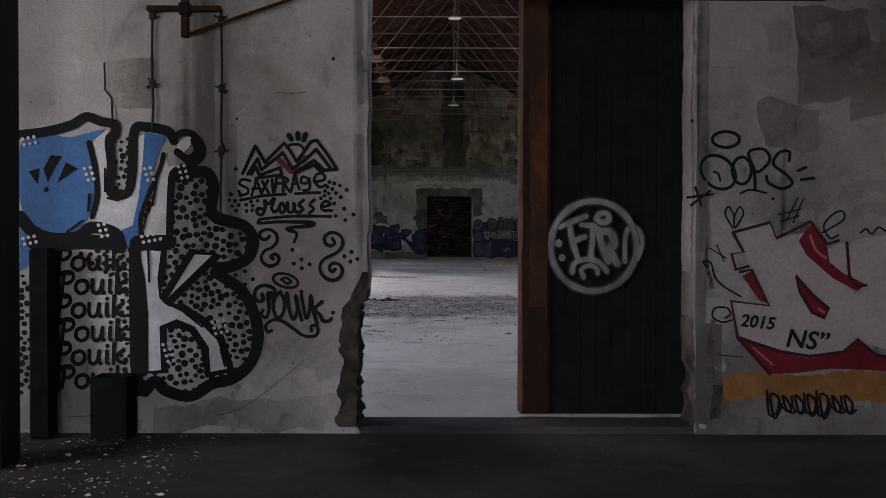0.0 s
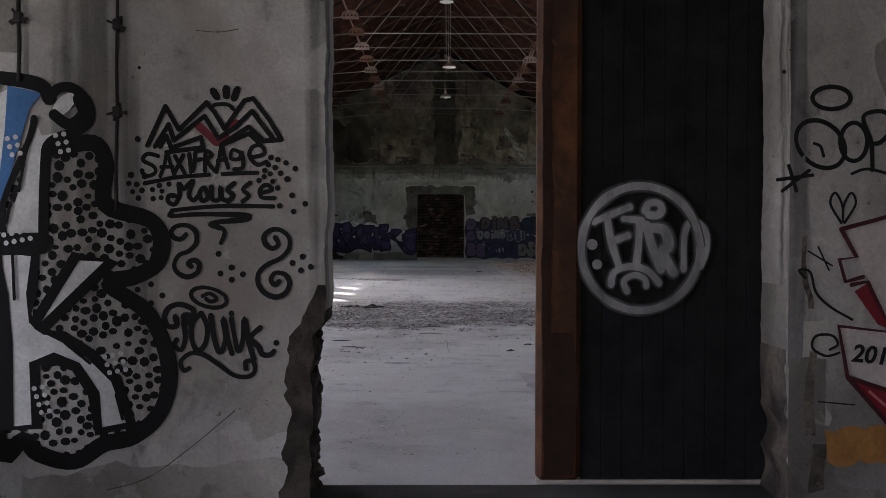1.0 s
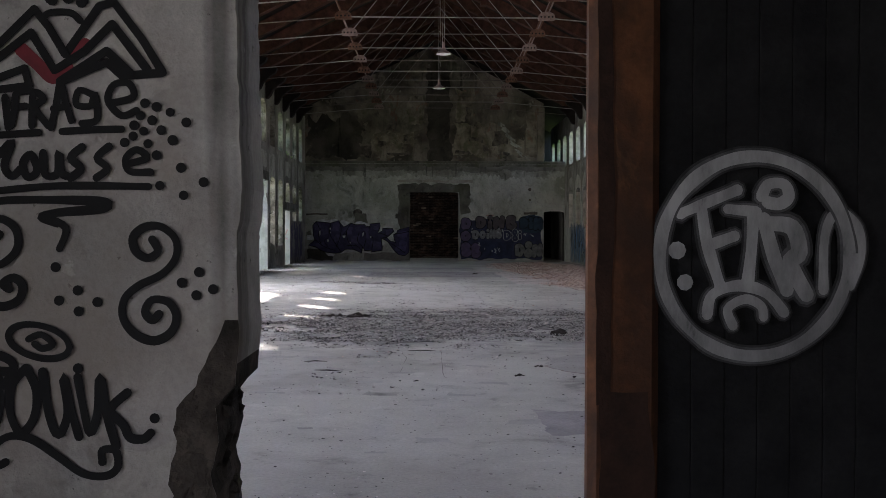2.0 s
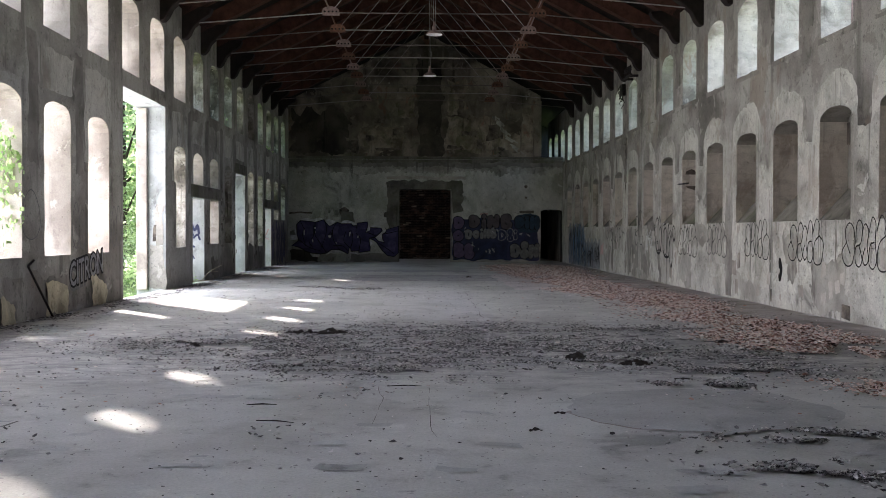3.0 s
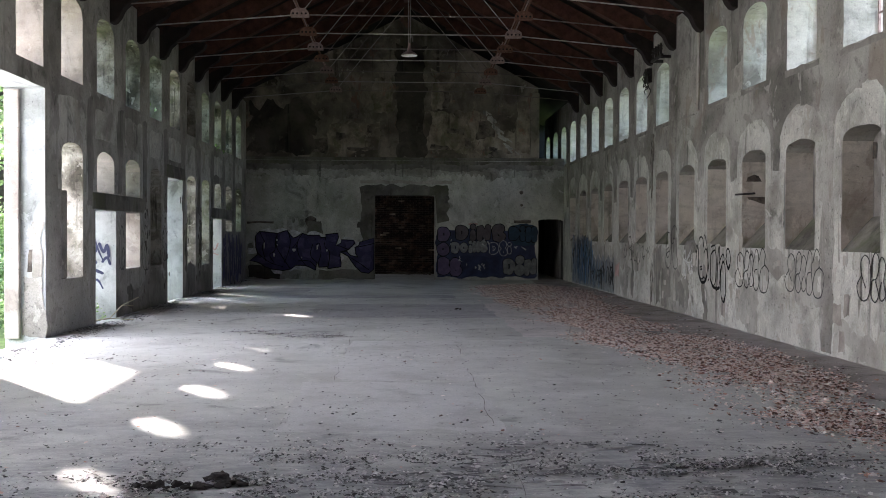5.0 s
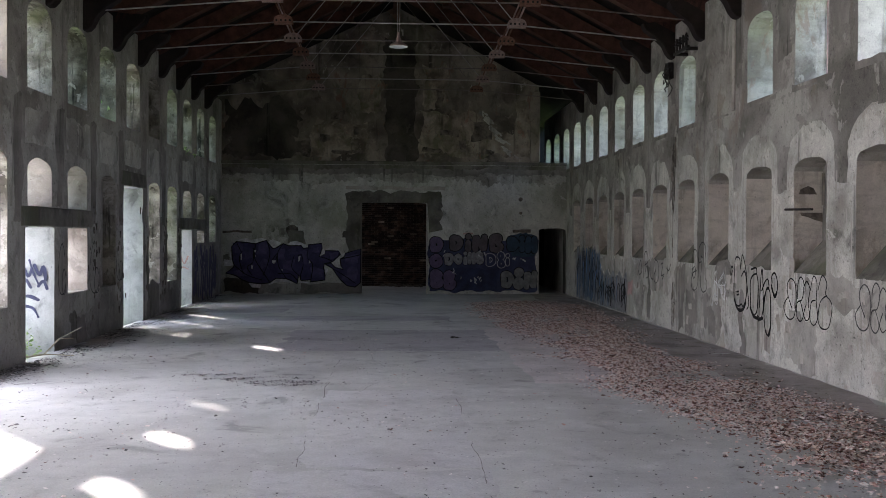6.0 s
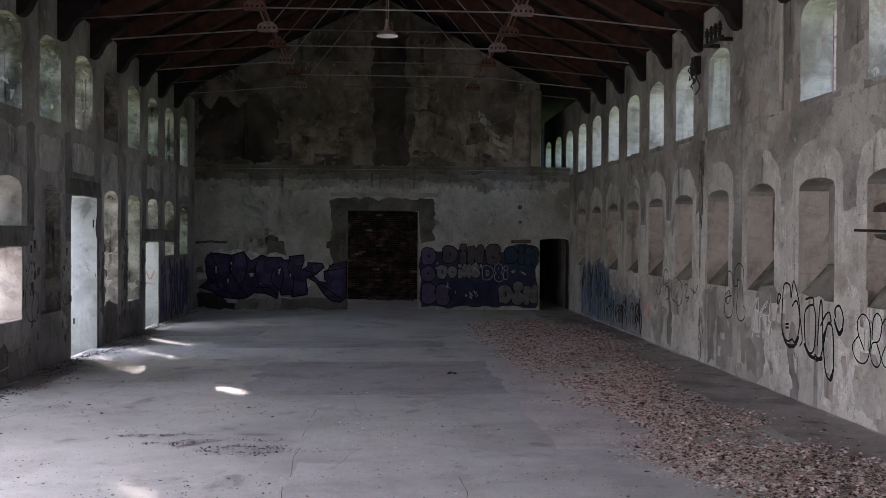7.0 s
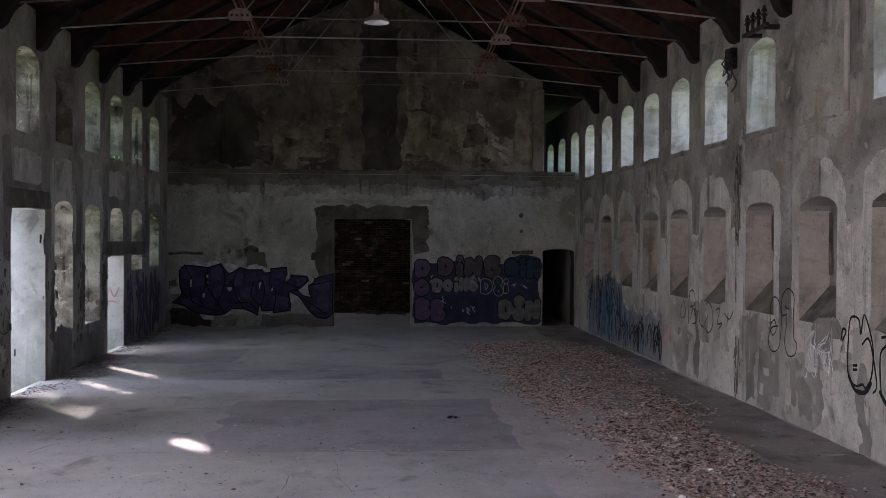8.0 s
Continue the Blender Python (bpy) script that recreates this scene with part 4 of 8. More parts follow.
for k in range(-2, 13):
    a = R0 + RP * k
    dark_, pale_ = bmesh.new(), bmesh.new()
    for i in range(9):
        u = a + random.uniform(-0.35, WIN + 0.4)
        w1 = 1.39 if 0 < u - a < WIN else random.uniform(0.9, 3.0)
        n = random.uniform(0.15, 0.9)
        stroke(dark_, on_right, [(u, w1), (u + random.uniform(-0.02, 0.02), w1 - n * 0.5), (u + random.uniform(-0.03, 0.03), max(0.03, w1 - n))], random.uniform(0.012, 0.05), False, True, -0.0045, 0.8)
    for i in range(7):
        u, w = a + random.uniform(-0.4, 1.4), random.uniform(0.1, 1.3)
        n = random.uniform(0.05, 0.22)
        flat(pale_, on_right, ragged(u, u + n, w, w + n * random.uniform(0.6, 1.8), 0.05, 28, u * 3 + i), -0.0048 - 0.0003 * i)
    part("drips", dark_, M_STAIN_SHADE, wall_east, "thin dark drips")
    part("scuffs", pale_, M_REVEAL, wall_east, "pale scuffs and flakes")
# pocket, its shade painted as a flat dark shape, and bar in one niche
a = R0 + RP * 4
on_side_jamb = lambda u, w, d=0.0: Vector((WR + u, R0 + RP * 4 + WIN + d, w))
patch("pocket", on_side_jamb, [(0.415, 2.12), (0.3, 2.15), (0.2, 2.19), (0.11, 2.21), (0.06, 2.3), (0.05, 2.46), (0.09, 2.58), (0.2, 2.63), (0.28, 2.6), (0.34, 2.5), (0.415, 2.46)], -0.006, M_CORE_SHADE, wall_east, "dark hole knocked into the niche's side")
part("iron_bar", rod(bmesh.new(), on_right(a + 0.3, 2.28, -0.06), on_right(a + 1.25, 2.3, -0.03), 0.018), M_DARK, wall_east, "rusty iron bar")
# flat dark strips paint the shade in the gaps
for k, low in ((0, 2.5), (1, 2.4), (2, 2.6), (4, 2.35), (6, 2.0), (7, 2.3), (8, 2.5)):
    a = R0 + RP * k
    patch("gap", on_right, ragged(a + WIN - 0.1, a + WIN - 0.005, low, 2.82, 0.012, 30, k), NICHE - 0.02, M_CORE_SHADE, wall_east, "dark gap beside the brick infill")
for k in range(-3, 17):
    c = R0 + RP * k - 0.4
    # these patches paint stain and the shade under each rafter foot
    if k < 14:
        patch("eave_stain", on_right, ragged(c - 0.2, c + 0.2, random.uniform(4.3, 5.0), 6.1, 0.09, 70, k * 2.1), -0.002, M_SOIL_SHADE, wall_east, "dark stain and painted shade below the rafter's foot")
    patch("sill_dirt", on_right, ragged(R0 + RP * k - 0.1, R0 + RP * k + WIN + 0.1, 3.78, 4.03, 0.05, 60, k * 1.3), -0.0022, M_SOIL_SHADE, wall_east, "dark band of dirt under the window")
runs = bmesh.new()
rnd = random.Random(41)
for i in range(34):
    u, w = 33.85 + rnd.gauss(0, 0.07), rnd.choice((rnd.uniform(2.7, 4.0), rnd.uniform(1.7, 4.0), rnd.uniform(0.3, 1.2)))
    n = rnd.uniform(0.08, 0.5)
    stroke(runs, on_right, [(u, w), (u + rnd.uniform(-0.03, 0.03), w - n * 0.5), (u + rnd.uniform(-0.04, 0.04), w - n)], rnd.uniform(0.012, 0.05), False, True, -0.0085, 1.2)
part("black_runs", runs, M_CORE_SHADE, wall_east, "black streaks where water ran down the wall")
for i, (u0, u1, w0, w1, m) in enumerate(((34.6, 37.0, 0.05, 0.72, M_PALE), (34.2, 37.4, 0.74, 1.36, M_STAIN_SHADE), (31.4, 33.3, 0.45, 1.38, M_STAIN_SHADE), (28.2, 30.9, 0.9, 1.38, M_STAIN_SHADE), (38.0, 41.0, 0.95, 1.38, M_STAIN_SHADE), (25.0, 27.6, 1.0, 1.38, M_STAIN_SHADE), (31.7, 32.6, 0.3, 0.95, M_SOIL_SHADE), (30.5, 31.3, 1.05, 1.4, M_SOIL_SHADE))):
    patch("soiled_render", on_right, ragged(u0, u1, w0, w1, 0.13, 130, i * 5.3), -0.00225 - 0.00008 * i, m, wall_east, "uneven grey render below the niches")
# hole low in the wall, its shade painted flat and black; small scars
bm = bmesh.new()
flat(bm, on_right, [(22.16 + 0.085 * math.sin(t) * (1 + 0.3 * math.sin(3 * t)), 0.62 + 0.2 * math.cos(t)) for t in [2 * math.pi * i / 14 for i in range(14)]], -0.006)
part("hole", bm, P_BLACK, wall_east, "black gash in the render")
for u, w, su, sw in ((22.55, 0.2, 0.03, 0.1), (19.75, 0.13, 0.14, 0.09), (33.8, 3.2, 0.03, 0.25), (33.7, 3.6, 0.05, 0.3)):
    patch("scar", on_right, ragged(u - su, u + su, w - sw, w + sw, 0.03, 24, u), -0.007, M_CORE_SHADE, wall_east)
# damp runs on the bay without a window, pipe board and insulators
for u, w0, w1, wid in ((33.2, 0.05, 1.3, 0.18), (32.7, 0.05, 0.9, 0.25), (30.0, 0.05, 1.0, 0.1), (31.45, 0.15, 0.6, 0.16), (35.6, 0.1, 1.2, 0.12), (33.85, 2.6, 3.9, 0.1)):
    patch("damp_run", on_right, ragged(u - wid, u + wid, w0, w1, 0.1, 90, u * 2), -0.005, M_SOIL_SHADE, wall_east, "dark run of damp")
part("conduit", box(bmesh.new(), WR - 0.035, WR, 30.36, 30.46, 4.0, 6.1, None, 0.008), M_REVEAL, wall_east, "pale wooden cable board")
bracket = tagged(new("insulator_bracket"), "rusty iron insulator bracket on the wall under the eaves", "bracket")
bracket.location = (WR, 32.7, 5.4)
part("arm", box(bmesh.new(), -0.22, 0.0, -0.35, -0.29, -0.02, 0.04), M_DARK, bracket)
part("arm", box(bmesh.new(), -0.22, 0.0, 0.25, 0.31, -0.02, 0.04), M_DARK, bracket)
rail_bar = part("rail", box(bmesh.new(), -0.24, -0.19, -0.45, 0.42, 0.0, 0.05), M_DARK, bracket)
for i in range(4):
    bm = bmesh.new()
    y = -0.33 + 0.2 * i
    rod(bm, (-0.215, y, 0.05), (-0.215, y, 0.16), 0.025, 8)
    rod(bm, (-0.215, y, 0.16), (-0.215, y, 0.2), 0.05, 8, 0.03)
    rod(bm, (-0.215, y, 0.22), (-0.215, y, 0.26), 0.045, 8, 0.03)
    rod(bm, (-0.215, y, 0.2), (-0.215, y, 0.3), 0.02, 8)
    part("insulator", bm, M_DARK, rail_bar)


tangle = tagged(new("loose_cables"), "tangle of loose dark cables hanging from an iron bracket", "cable")
tangle.location = (WR, 34.0, 5.2)
part("plate", box(bmesh.new(), -0.12, -0.002, -0.12, 0.12, -0.1, 0.22, None, 0.01), M_DARK, tangle)
rnd = random.Random(14)
for i in range(9):
    bm = bmesh.new()
    p = Vector((-0.1, rnd.uniform(-0.1, 0.1), rnd.uniform(-0.05, 0.2)))
    for _ in range(6):
        q = p + Vector((rnd.uniform(-0.06, 0.03), rnd.uniform(-0.16, 0.12), rnd.uniform(-0.14, 0.08)))
        q.x = min(-0.02, q.x)
        rod(bm, p, q, 0.011, 5)
        p = q
    part("cable", bm, M_WIRE, tangle)


def east_window(k):
    """Remains of a steel frame with glazing bars, deep in an upper opening."""
    a = R0 + RP * k
    win = tagged(new("window_%d" % (k + 8)), "thin grey steel window frame without glass", "window", kind="structure")
    x = WR + 0.44
    for y in (a + 0.04, a + 0.36, a + 0.68, a + WIN - 0.04):
        part("bar", box(bmesh.new(), x, x + 0.03, y - 0.013, y + 0.013, 4.05, 5.3), M_STEEL, win)
    for z in (4.07, 4.5, 4.92):
        part("bar", box(bmesh.new(), x + 0.004, x + 0.026, a + 0.02, a + WIN - 0.02, z - 0.012, z + 0.012), M_STEEL, win)
    return win


for k in range(-1, 13):
    if k != 6:
        east_window(k)

# ---------------------------------------------------------------- west wall: lintels, stone, infill
for u0, u1, w0, w1 in ((29.1, 32.45, 2.02, 2.32), (39.75, 43.2, 2.04, 2.33)):
    part("lintel", box(bmesh.new(), WL - 0.3, WL + 0.015, u0, u1, w0, w1, None, 0.015), M_CEMENT, wall_west, "dark concrete lintel")
part("lintel", box(bmesh.new(), WL - 0.3, WL + 0.012, 34.3, 36.3, 2.9, 3.2, None, 0.015), M_CEMENT, wall_west, "dark concrete lintel")
for k in range(-2, 14):
    a = L0 + LP * k
    if k not in (2, 3):
        patch("pale_render", on_left, ragged(a - 0.12, a + WIN + 0.12, 3.25 if k != 8 else 3.3, 3.82, 0.05, 50, k * 1.9), -0.004, M_PALE, wall_west)
for k in range(-3, 13):
    a = L0 + LP * k + WIN + 0.38
    if k not in (1, 2, 3):
        patch("old_render", on_left, ragged(a - 0.16, a + 0.16, 2.1 if k not in (5, 11) else 2.4, 3.92, 0.07, 60, k * 2.7), -0.003, M_SOIL_SHADE, wall_west, "darker old render between the arches")
    if k not in (1, 2, 3, 4, 5, 7, 8, 10, 11):
        patch("damp_stain", on_left, ragged(a - 0.9, a + 0.5, 0.02, 0.55, 0.14, 60, k * 1.3), -0.0025, M_WALL, wall_west, "dark rising damp")
for k in (1, 4, 9, 10):
    a = L0 + LP * k
    bm = bmesh.new()
    bay(bm, on_left, 0, 0, 0, 0, arch(a, a + WIN, 2.3, 2.88, 3.08), -0.006, 0, True, arch(a - 0.17, a + WIN + 0.17, 2.3, 3.05, 3.5, 0.04, 18), False)
    part("pale_render", bm, M_PALE, wall_west, "pale arched render round the window")
on_jamb = lambda u, w, d=0.0: Vector((u, 26.862 + d, w))
patch("bare_render", on_jamb, ragged(-5.6, -5.27, 0.03, 0.95, 0.05, 60, 4), -0.004, M_WALL, wall_west, "grey patch where the whitewash has gone")
patch("bare_render", on_jamb, ragged(-5.42, -5.27, 0.95, 1.75, 0.05, 60, 7), -0.004, M_STAIN_SHADE, wall_west)
patch("scratches", on_jamb, ragged(-5.5, -5.44, 1.0, 1.35, 0.025, 40, 9), -0.006, M_CORE_SHADE, wall_west)
# old door frame in the tall opening, half-height infill in the next window
part("door_frame", box(bmesh.new(), WL - 0.58, WL - 0.36, 26.78, 26.86, 0.0, 3.76, None, 0.01), M_REVEAL, wall_west, "pale timber door post")
part("infill", box(bmesh.new(), WL - 0.3, WL - 0.05, L0 + LP * 4, L0 + LP * 4 + 0.42, 0.86, 2.3, None, 0.02), M_WALL, wall_west, "half-height masonry infill")
for u, w, su, sw in ((20.8, 0.2, 0.36, 0.24), (22.6, 0.21, 0.36, 0.23), (19.15, 0.12, 0.2, 0.16)):
    patch("fallen_render", on_left, [(p, max(0.006, q)) for p, q in ragged(u - su - 0.12, u + su + 0.1, 0.0, w + sw + 0.1, 0.09, 50, u)], -0.006, M_SOIL_SHADE, wall_west)
    bm = bmesh.new()
    f = flat(bm, on_left, [(p, max(0.006, q)) for p, q in ragged(u - su, u + su, 0.0, w + sw, 0.11, 44, u * 2)], -0.012)
    bmesh.ops.inset_region(bm, faces=[f], thickness=0.04, depth=0.0)
    for v in f.verts:
        v.co.x += 0.02 + 0.02 * noise.noise(v.co * 7)
    part("bare_stone", bm, M_STONE, wall_west, "yellowish stone showing where the render fell off")
bar = tagged(new("iron_rod"), "bent rusty iron rod leaning on the wall", "rod")
part("shaft", rod(rod(bmesh.new(), (WL + 0.12, 20.39, 0.0), (WL + 0.03, 19.75, 0.74), 0.016), (WL + 0.03, 19.75, 0.74), (WL + 0.06, 19.87, 0.82), 0.016), M_DARK, bar)


def inside(p, poly):
    c = False
    for (x0, y0), (x1, y1) in zip(poly, poly[1:] + poly[:1]):
        if (y0 > p[1]) != (y1 > p[1]) and p[0] < (x1 - x0) * (p[1] - y0) / (y1 - y0) + x0:
            c = not c
    return c


def speckle(bm, to3, poly, gap, r, base, avoid=()):
    """Hand-sprayed dots filling a shape."""
    us, ws = [p[0] for p in poly], [p[1] for p in poly]
    done = []
    for _ in range(4000):
        p = (random.uniform(min(us), max(us)), random.uniform(min(ws), max(ws)))
        if inside(p, poly) and not any(inside(p, a) for a in avoid) and all((p[0] - q[0]) ** 2 + (p[1] - q[1]) ** 2 > gap * gap for q in done):
            done.append(p)
            disc(bm, to3, *p, r * random.uniform(0.75, 1.2), base - 0.0001 * (len(done) % 7), 7, random.uniform(0.7, 1.1))


GLYPHS = {
    "P": (((0.12, 0), (0.2, 0.95)), ((0.0, 0.82), (0.2, 1.0), (0.5, 0.98), (0.58, 0.7), (0.4, 0.5), (0.18, 0.48))),
    "o": (((0.32, 0.62), (0.08, 0.5), (0.05, 0.18), (0.28, 0), (0.52, 0.18), (0.5, 0.5), (0.32, 0.62)),),
    "u": (((0.05, 0.62), (0.08, 0.15), (0.24, 0), (0.4, 0.15), (0.46, 0.6)), ((0.46, 0.6), (0.47, 0.12), (0.56, 0.02))),
    "i": (((0.12, 0.6), (0.13, 0.1), (0.2, 0.02)), ((0.12, 0.82), (0.13, 0.84))),
    "k": (((0.1, 0.95), (0.12, 0)), ((0.5, 0.62), (0.14, 0.3)), ((0.2, 0.36), (0.34, 0.1), (0.6, 0.02))),
    "s": (((0.44, 0.55), (0.22, 0.63), (0.08, 0.48), (0.36, 0.28), (0.4, 0.1), (0.2, 0), (0.02, 0.1)),),
    "e": (((0.08, 0.3), (0.48, 0.36), (0.4, 0.6), (0.15, 0.56), (0.05, 0.25), (0.25, 0), (0.52, 0.12)),),
    "M": (((0.1, 0.25), (0.0, 0.12), (0.12, 0.0), (0.3, 0.9), (0.5, 0.4), (0.78, 0.95), (0.8, 0.2), (0.9, 0.05)),),
    "S": (((0.5, 0.85), (0.25, 1), (0.05, 0.8), (0.3, 0.52), (0.5, 0.25), (0.25, 0), (0, 0.15)),),
    "A": (((0, 0), (0.3, 0.95), (0.6, 0)), ((0.12, 0.36), (0.48, 0.36))),
    "X": (((0, 0), (0.55, 0.95)), ((0.02, 0.92), (0.55, 0))),
    "I": (((0.12, 0), (0.14, 0.95)),),
    "F": (((0.1, 0), (0.12, 0.95)), ((0.02, 0.93), (0.55, 0.97)), ((0.1, 0.52), (0.44, 0.55))),
    "R": (((0.1, 0), (0.12, 0.95)), ((0.1, 0.93), (0.5, 0.9), (0.48, 0.58), (0.12, 0.5)), ((0.2, 0.5), (0.56, 0))),
    "G": (((0.5, 0.8), (0.25, 0.95), (0.02, 0.5), (0.25, 0.02), (0.5, 0.2), (0.5, 0.42), (0.28, 0.42)), ((0.5, 0.42), (0.46, -0.2), (0.2, -0.25))),
    "E": (((0.08, 0.45), (0.5, 0.5), (0.42, 0.9), (0.15, 0.85), (0.05, 0.4), (0.25, 0), (0.55, 0.15)),),
}
WIDE = {"i": 0.3, "I": 0.26, "M": 0.98}


def hand_word(bm, to3, text, u, w, size, width, rise=0.0, squeeze=1.0, base=-0.006):
    """A word in a rounded spray-can hand."""
    for i, ch in enumerate(text):
        for line in GLYPHS[ch]:
            stroke(bm, to3, [(u + size * squeeze * x + 0.06 * size * y, w + size * y) for x, y in line], width, False, True, base)
        u += size * squeeze * WIDE.get(ch, 0.66)
        w += rise * size * (1 if i % 2 else 0.6)


def lettering(text, m, size, thick, material, parent, name="lettering", shear=0.0, label=""):
    """Words in the built-in font, laid on a surface as thin paint."""
    c = bpy.data.curves.new(name, "FONT")
    c.body, c.size, c.offset, c.shear, c.extrude = text, size, thick, shear, 0.0008
    c.resolution_u = 3
    tmp = bpy.data.objects.new(name, c)
    me = bpy.data.meshes.new_from_object(tmp)
    bpy.data.objects.remove(tmp)
    me.materials.clear()
    me.materials.append(material)
    ob = new(name, me)
    ob.matrix_world = m
    ob.parent = parent
    if label:
        ob["label"] = label
    return ob


U = 0.00351   # the front wall's mural was laid out on a grid of 3.5 mm


def mu(u, v):
    return (-0.54 + (u - 655) * U, 2.63 - (v - 10) * U)


def mus(*flat_list):
    return [mu(flat_list[i], flat_list[i + 1]) for i in range(0, len(flat_list), 2)]


def big_piece():
    """Large letters in white and blue with a thick black shadow and dotted fill."""
    piece = wall_south
    body = mus(300, 320, 318, 312, 364, 305, 380, 330, 379, 381, 433, 400, 449, 425, 442, 456, 414, 472, 383, 481, 433, 519, 458, 582, 449, 638, 414, 672, 376, 682, 339, 704, 295, 694, 276, 676, 245, 682, 240, 440, 250, 300)
    k_letter = mus(242, 438, 292, 442, 287, 494, 288, 534, 342, 446, 389, 451, 296, 541, 326, 547, 361, 569, 392, 600, 411, 657, 370, 666, 364, 619, 342, 585, 314, 574, 290, 581, 293, 660, 257, 662, 256, 556, 251, 494)
    u_white = mus(162, 249, 194, 228, 190, 274, 193, 346, 229, 346, 238, 300, 244, 245, 262, 236, 255, 300, 247, 380, 232, 420, 205, 412, 169, 403, 164, 393, 179, 337, 176, 293)
    u_blue = mus(258, 234, 301, 243, 285, 262, 276, 293, 263, 337, 251, 387, 240, 440, 208, 437, 205, 414, 236, 400, 247, 350, 254, 290)
    i_white = mus(291, 274, 300, 296, 345, 287, 320, 302, 307, 324, 301, 368, 304, 421, 254, 418, 270, 368, 285, 305)
    eye = mus(313, 276, 316, 256, 332, 243, 344, 246, 334, 264)
    blob = mus(36, 262, 56, 246, 75, 238, 94, 240, 125, 244, 160, 236, 190, 230, 168, 249, 158, 262, 166, 299, 169, 337, 160, 381, 135, 409, 94, 418, 63, 406, 41, 374, 34, 337)
    drip = mus(36, 400, 48, 408, 60, 440, 52, 470, 36, 482)
    bm = bmesh.new()
    for poly in (k_letter, u_white, i_white, eye):
        flat(bm, on_near, [tuple(p) for p in curve_pts(poly, True, 3)] if poly is eye else poly, -0.006)
    part("letter_fill", bm, P_WHITE, piece, "white letters of a large graffiti")
    bm = bmesh.new()
    flat(bm, on_near, [tuple(p) for p in curve_pts(blob, True, 3)], -0.0062)
    flat(bm, on_near, u_blue, -0.0075)
    flat(bm, on_near, drip, -0.0066)
    part("letter_fill", bm, P_BLUE, piece, "blue letters of a large graffiti")
    bm = bmesh.new()
    speckle(bm, on_near, body, 0.037, 0.021, -0.004, (k_letter, i_white))
    speckle(bm, on_near, mus(200, 250, 232, 245, 228, 340, 196, 340), 0.034, 0.018, -0.004)
    speckle(bm, on_near, mus(105, 430, 240, 425, 240, 680, 215, 690, 205, 500), 0.038, 0.018, -0.004)
    speckle(bm, on_near, mus(36, 490, 60, 490, 58, 690, 36, 700), 0.036, 0.018, -0.004)
    speckle(bm, on_near, mus(330, 245, 350, 240, 362, 270, 345, 285), 0.04, 0.015, -0.004)
    part("dots", bm, P_BLACK, piece)
    bm = bmesh.new()
    stroke(bm, on_near, body[1:20], 0.074, False, True, -0.009)
    stroke(bm, on_near, k_letter, 0.05, True, False, -0.0098)
    stroke(bm, on_near, mus(245, 432, 300, 430), 0.1, False, False, -0.0094)
    stroke(bm, on_near, mus(254, 422, 252, 380, 285, 300, 291, 274), 0.028, False, True, -0.0098)
    stroke(bm, on_near, mus(36, 240, 60, 238, 95, 232, 130, 222, 155, 208, 180, 216, 205, 222, 205, 240, 196, 250, 200, 300, 198, 342, 228, 342, 236, 300, 240, 232, 262, 226, 300, 234, 310, 250), 0.06, False, True, -0.0098)
    stroke(bm, on_near, mus(310, 246, 324, 236, 342, 238, 358, 256, 360, 276, 345, 290, 312, 304, 305, 330, 302, 420), 0.046, False, True, -0.0098)
    stroke(bm, on_near, mus(36, 385, 60, 412, 100, 424, 140, 420, 165, 404, 205, 414, 215, 440), 0.075, False, True, -0.0098)
    stroke(bm, on_near, mus(160, 254, 170, 300, 174, 345, 165, 385), 0.036, False, True, -0.0098)
    stroke(bm, on_near, mus(70, 430, 92, 470, 88, 560, 92, 690), 0.11, False, True, -0.0094)
    stroke(bm, on_near, mus(60, 430, 100, 432, 150, 430, 200, 432), 0.09, False, True, -0.0096)
    stroke(bm, on_near, mus(316, 270, 335, 282, 352, 268, 346, 250), 0.05, False, True, -0.0097)
    for line in (mus(188, 300, 188, 340), mus(192, 352, 212, 356), mus(282, 310, 272, 365), mus(262, 380, 256, 405), mus(264, 446, 266, 500), mus(70, 412, 96, 416), mus(120, 412, 148, 392), mus(160, 345, 158, 375), mus(330, 556, 360, 580), mus(392, 620, 400, 650)):
        stroke(bm, on_near, line, 0.014, False, True, -0.0125)
    for tri in (mus(52, 305, 72, 299, 68, 328), mus(78, 300, 92, 276, 112, 278, 98, 300, 86, 324), mus(118, 288, 140, 300, 102, 326), mus(78, 336, 86, 331, 88, 340, 80, 342)):
        flat(bm, on_near, tri, -0.0085)
    part("outline", bm, P_BLACK, piece, "thick black outline of a large graffiti")
    bm = bmesh.new()
    for u0, v0, n, m2 in ((152, 300, 3, 2), (258, 300, 3, 2), (42, 248, 2, 3), (176, 400, 3, 2), (318, 296, 3, 2), (42, 424, 2, 3), (253, 420, 2, 4), (378, 572, 3, 3), (290, 612, 4, 2)):
        for i in range(n):
            for j in range(m2):
                disc(bm, on_near, *mu(u0 + 10 * j + 3 * i, v0 + 10 * i - 2 * j), 0.0115, -0.0135 - 0.0001 * (i + j))
    part("highlight_dots", bm, P_WHITE, piece, "white highlight dots")
    bm = bmesh.new()
    for i in range(6):
        x, z = mu(98 + (i % 2) * 6, 480 + i * 42)
        hand_word(bm, on_near, "Pouik", x, z, 0.135, 0.025, 0.015, 1.12)
        stroke(bm, on_near, [(x - 0.03, z + 0.1), (x + 0.02, z + 0.135), (x + 0.07, z + 0.12)], 0.016, False, True, -0.006)
    part("lettering", bm, P_BLACK, piece, "rows of black tag lettering")


big_piece()


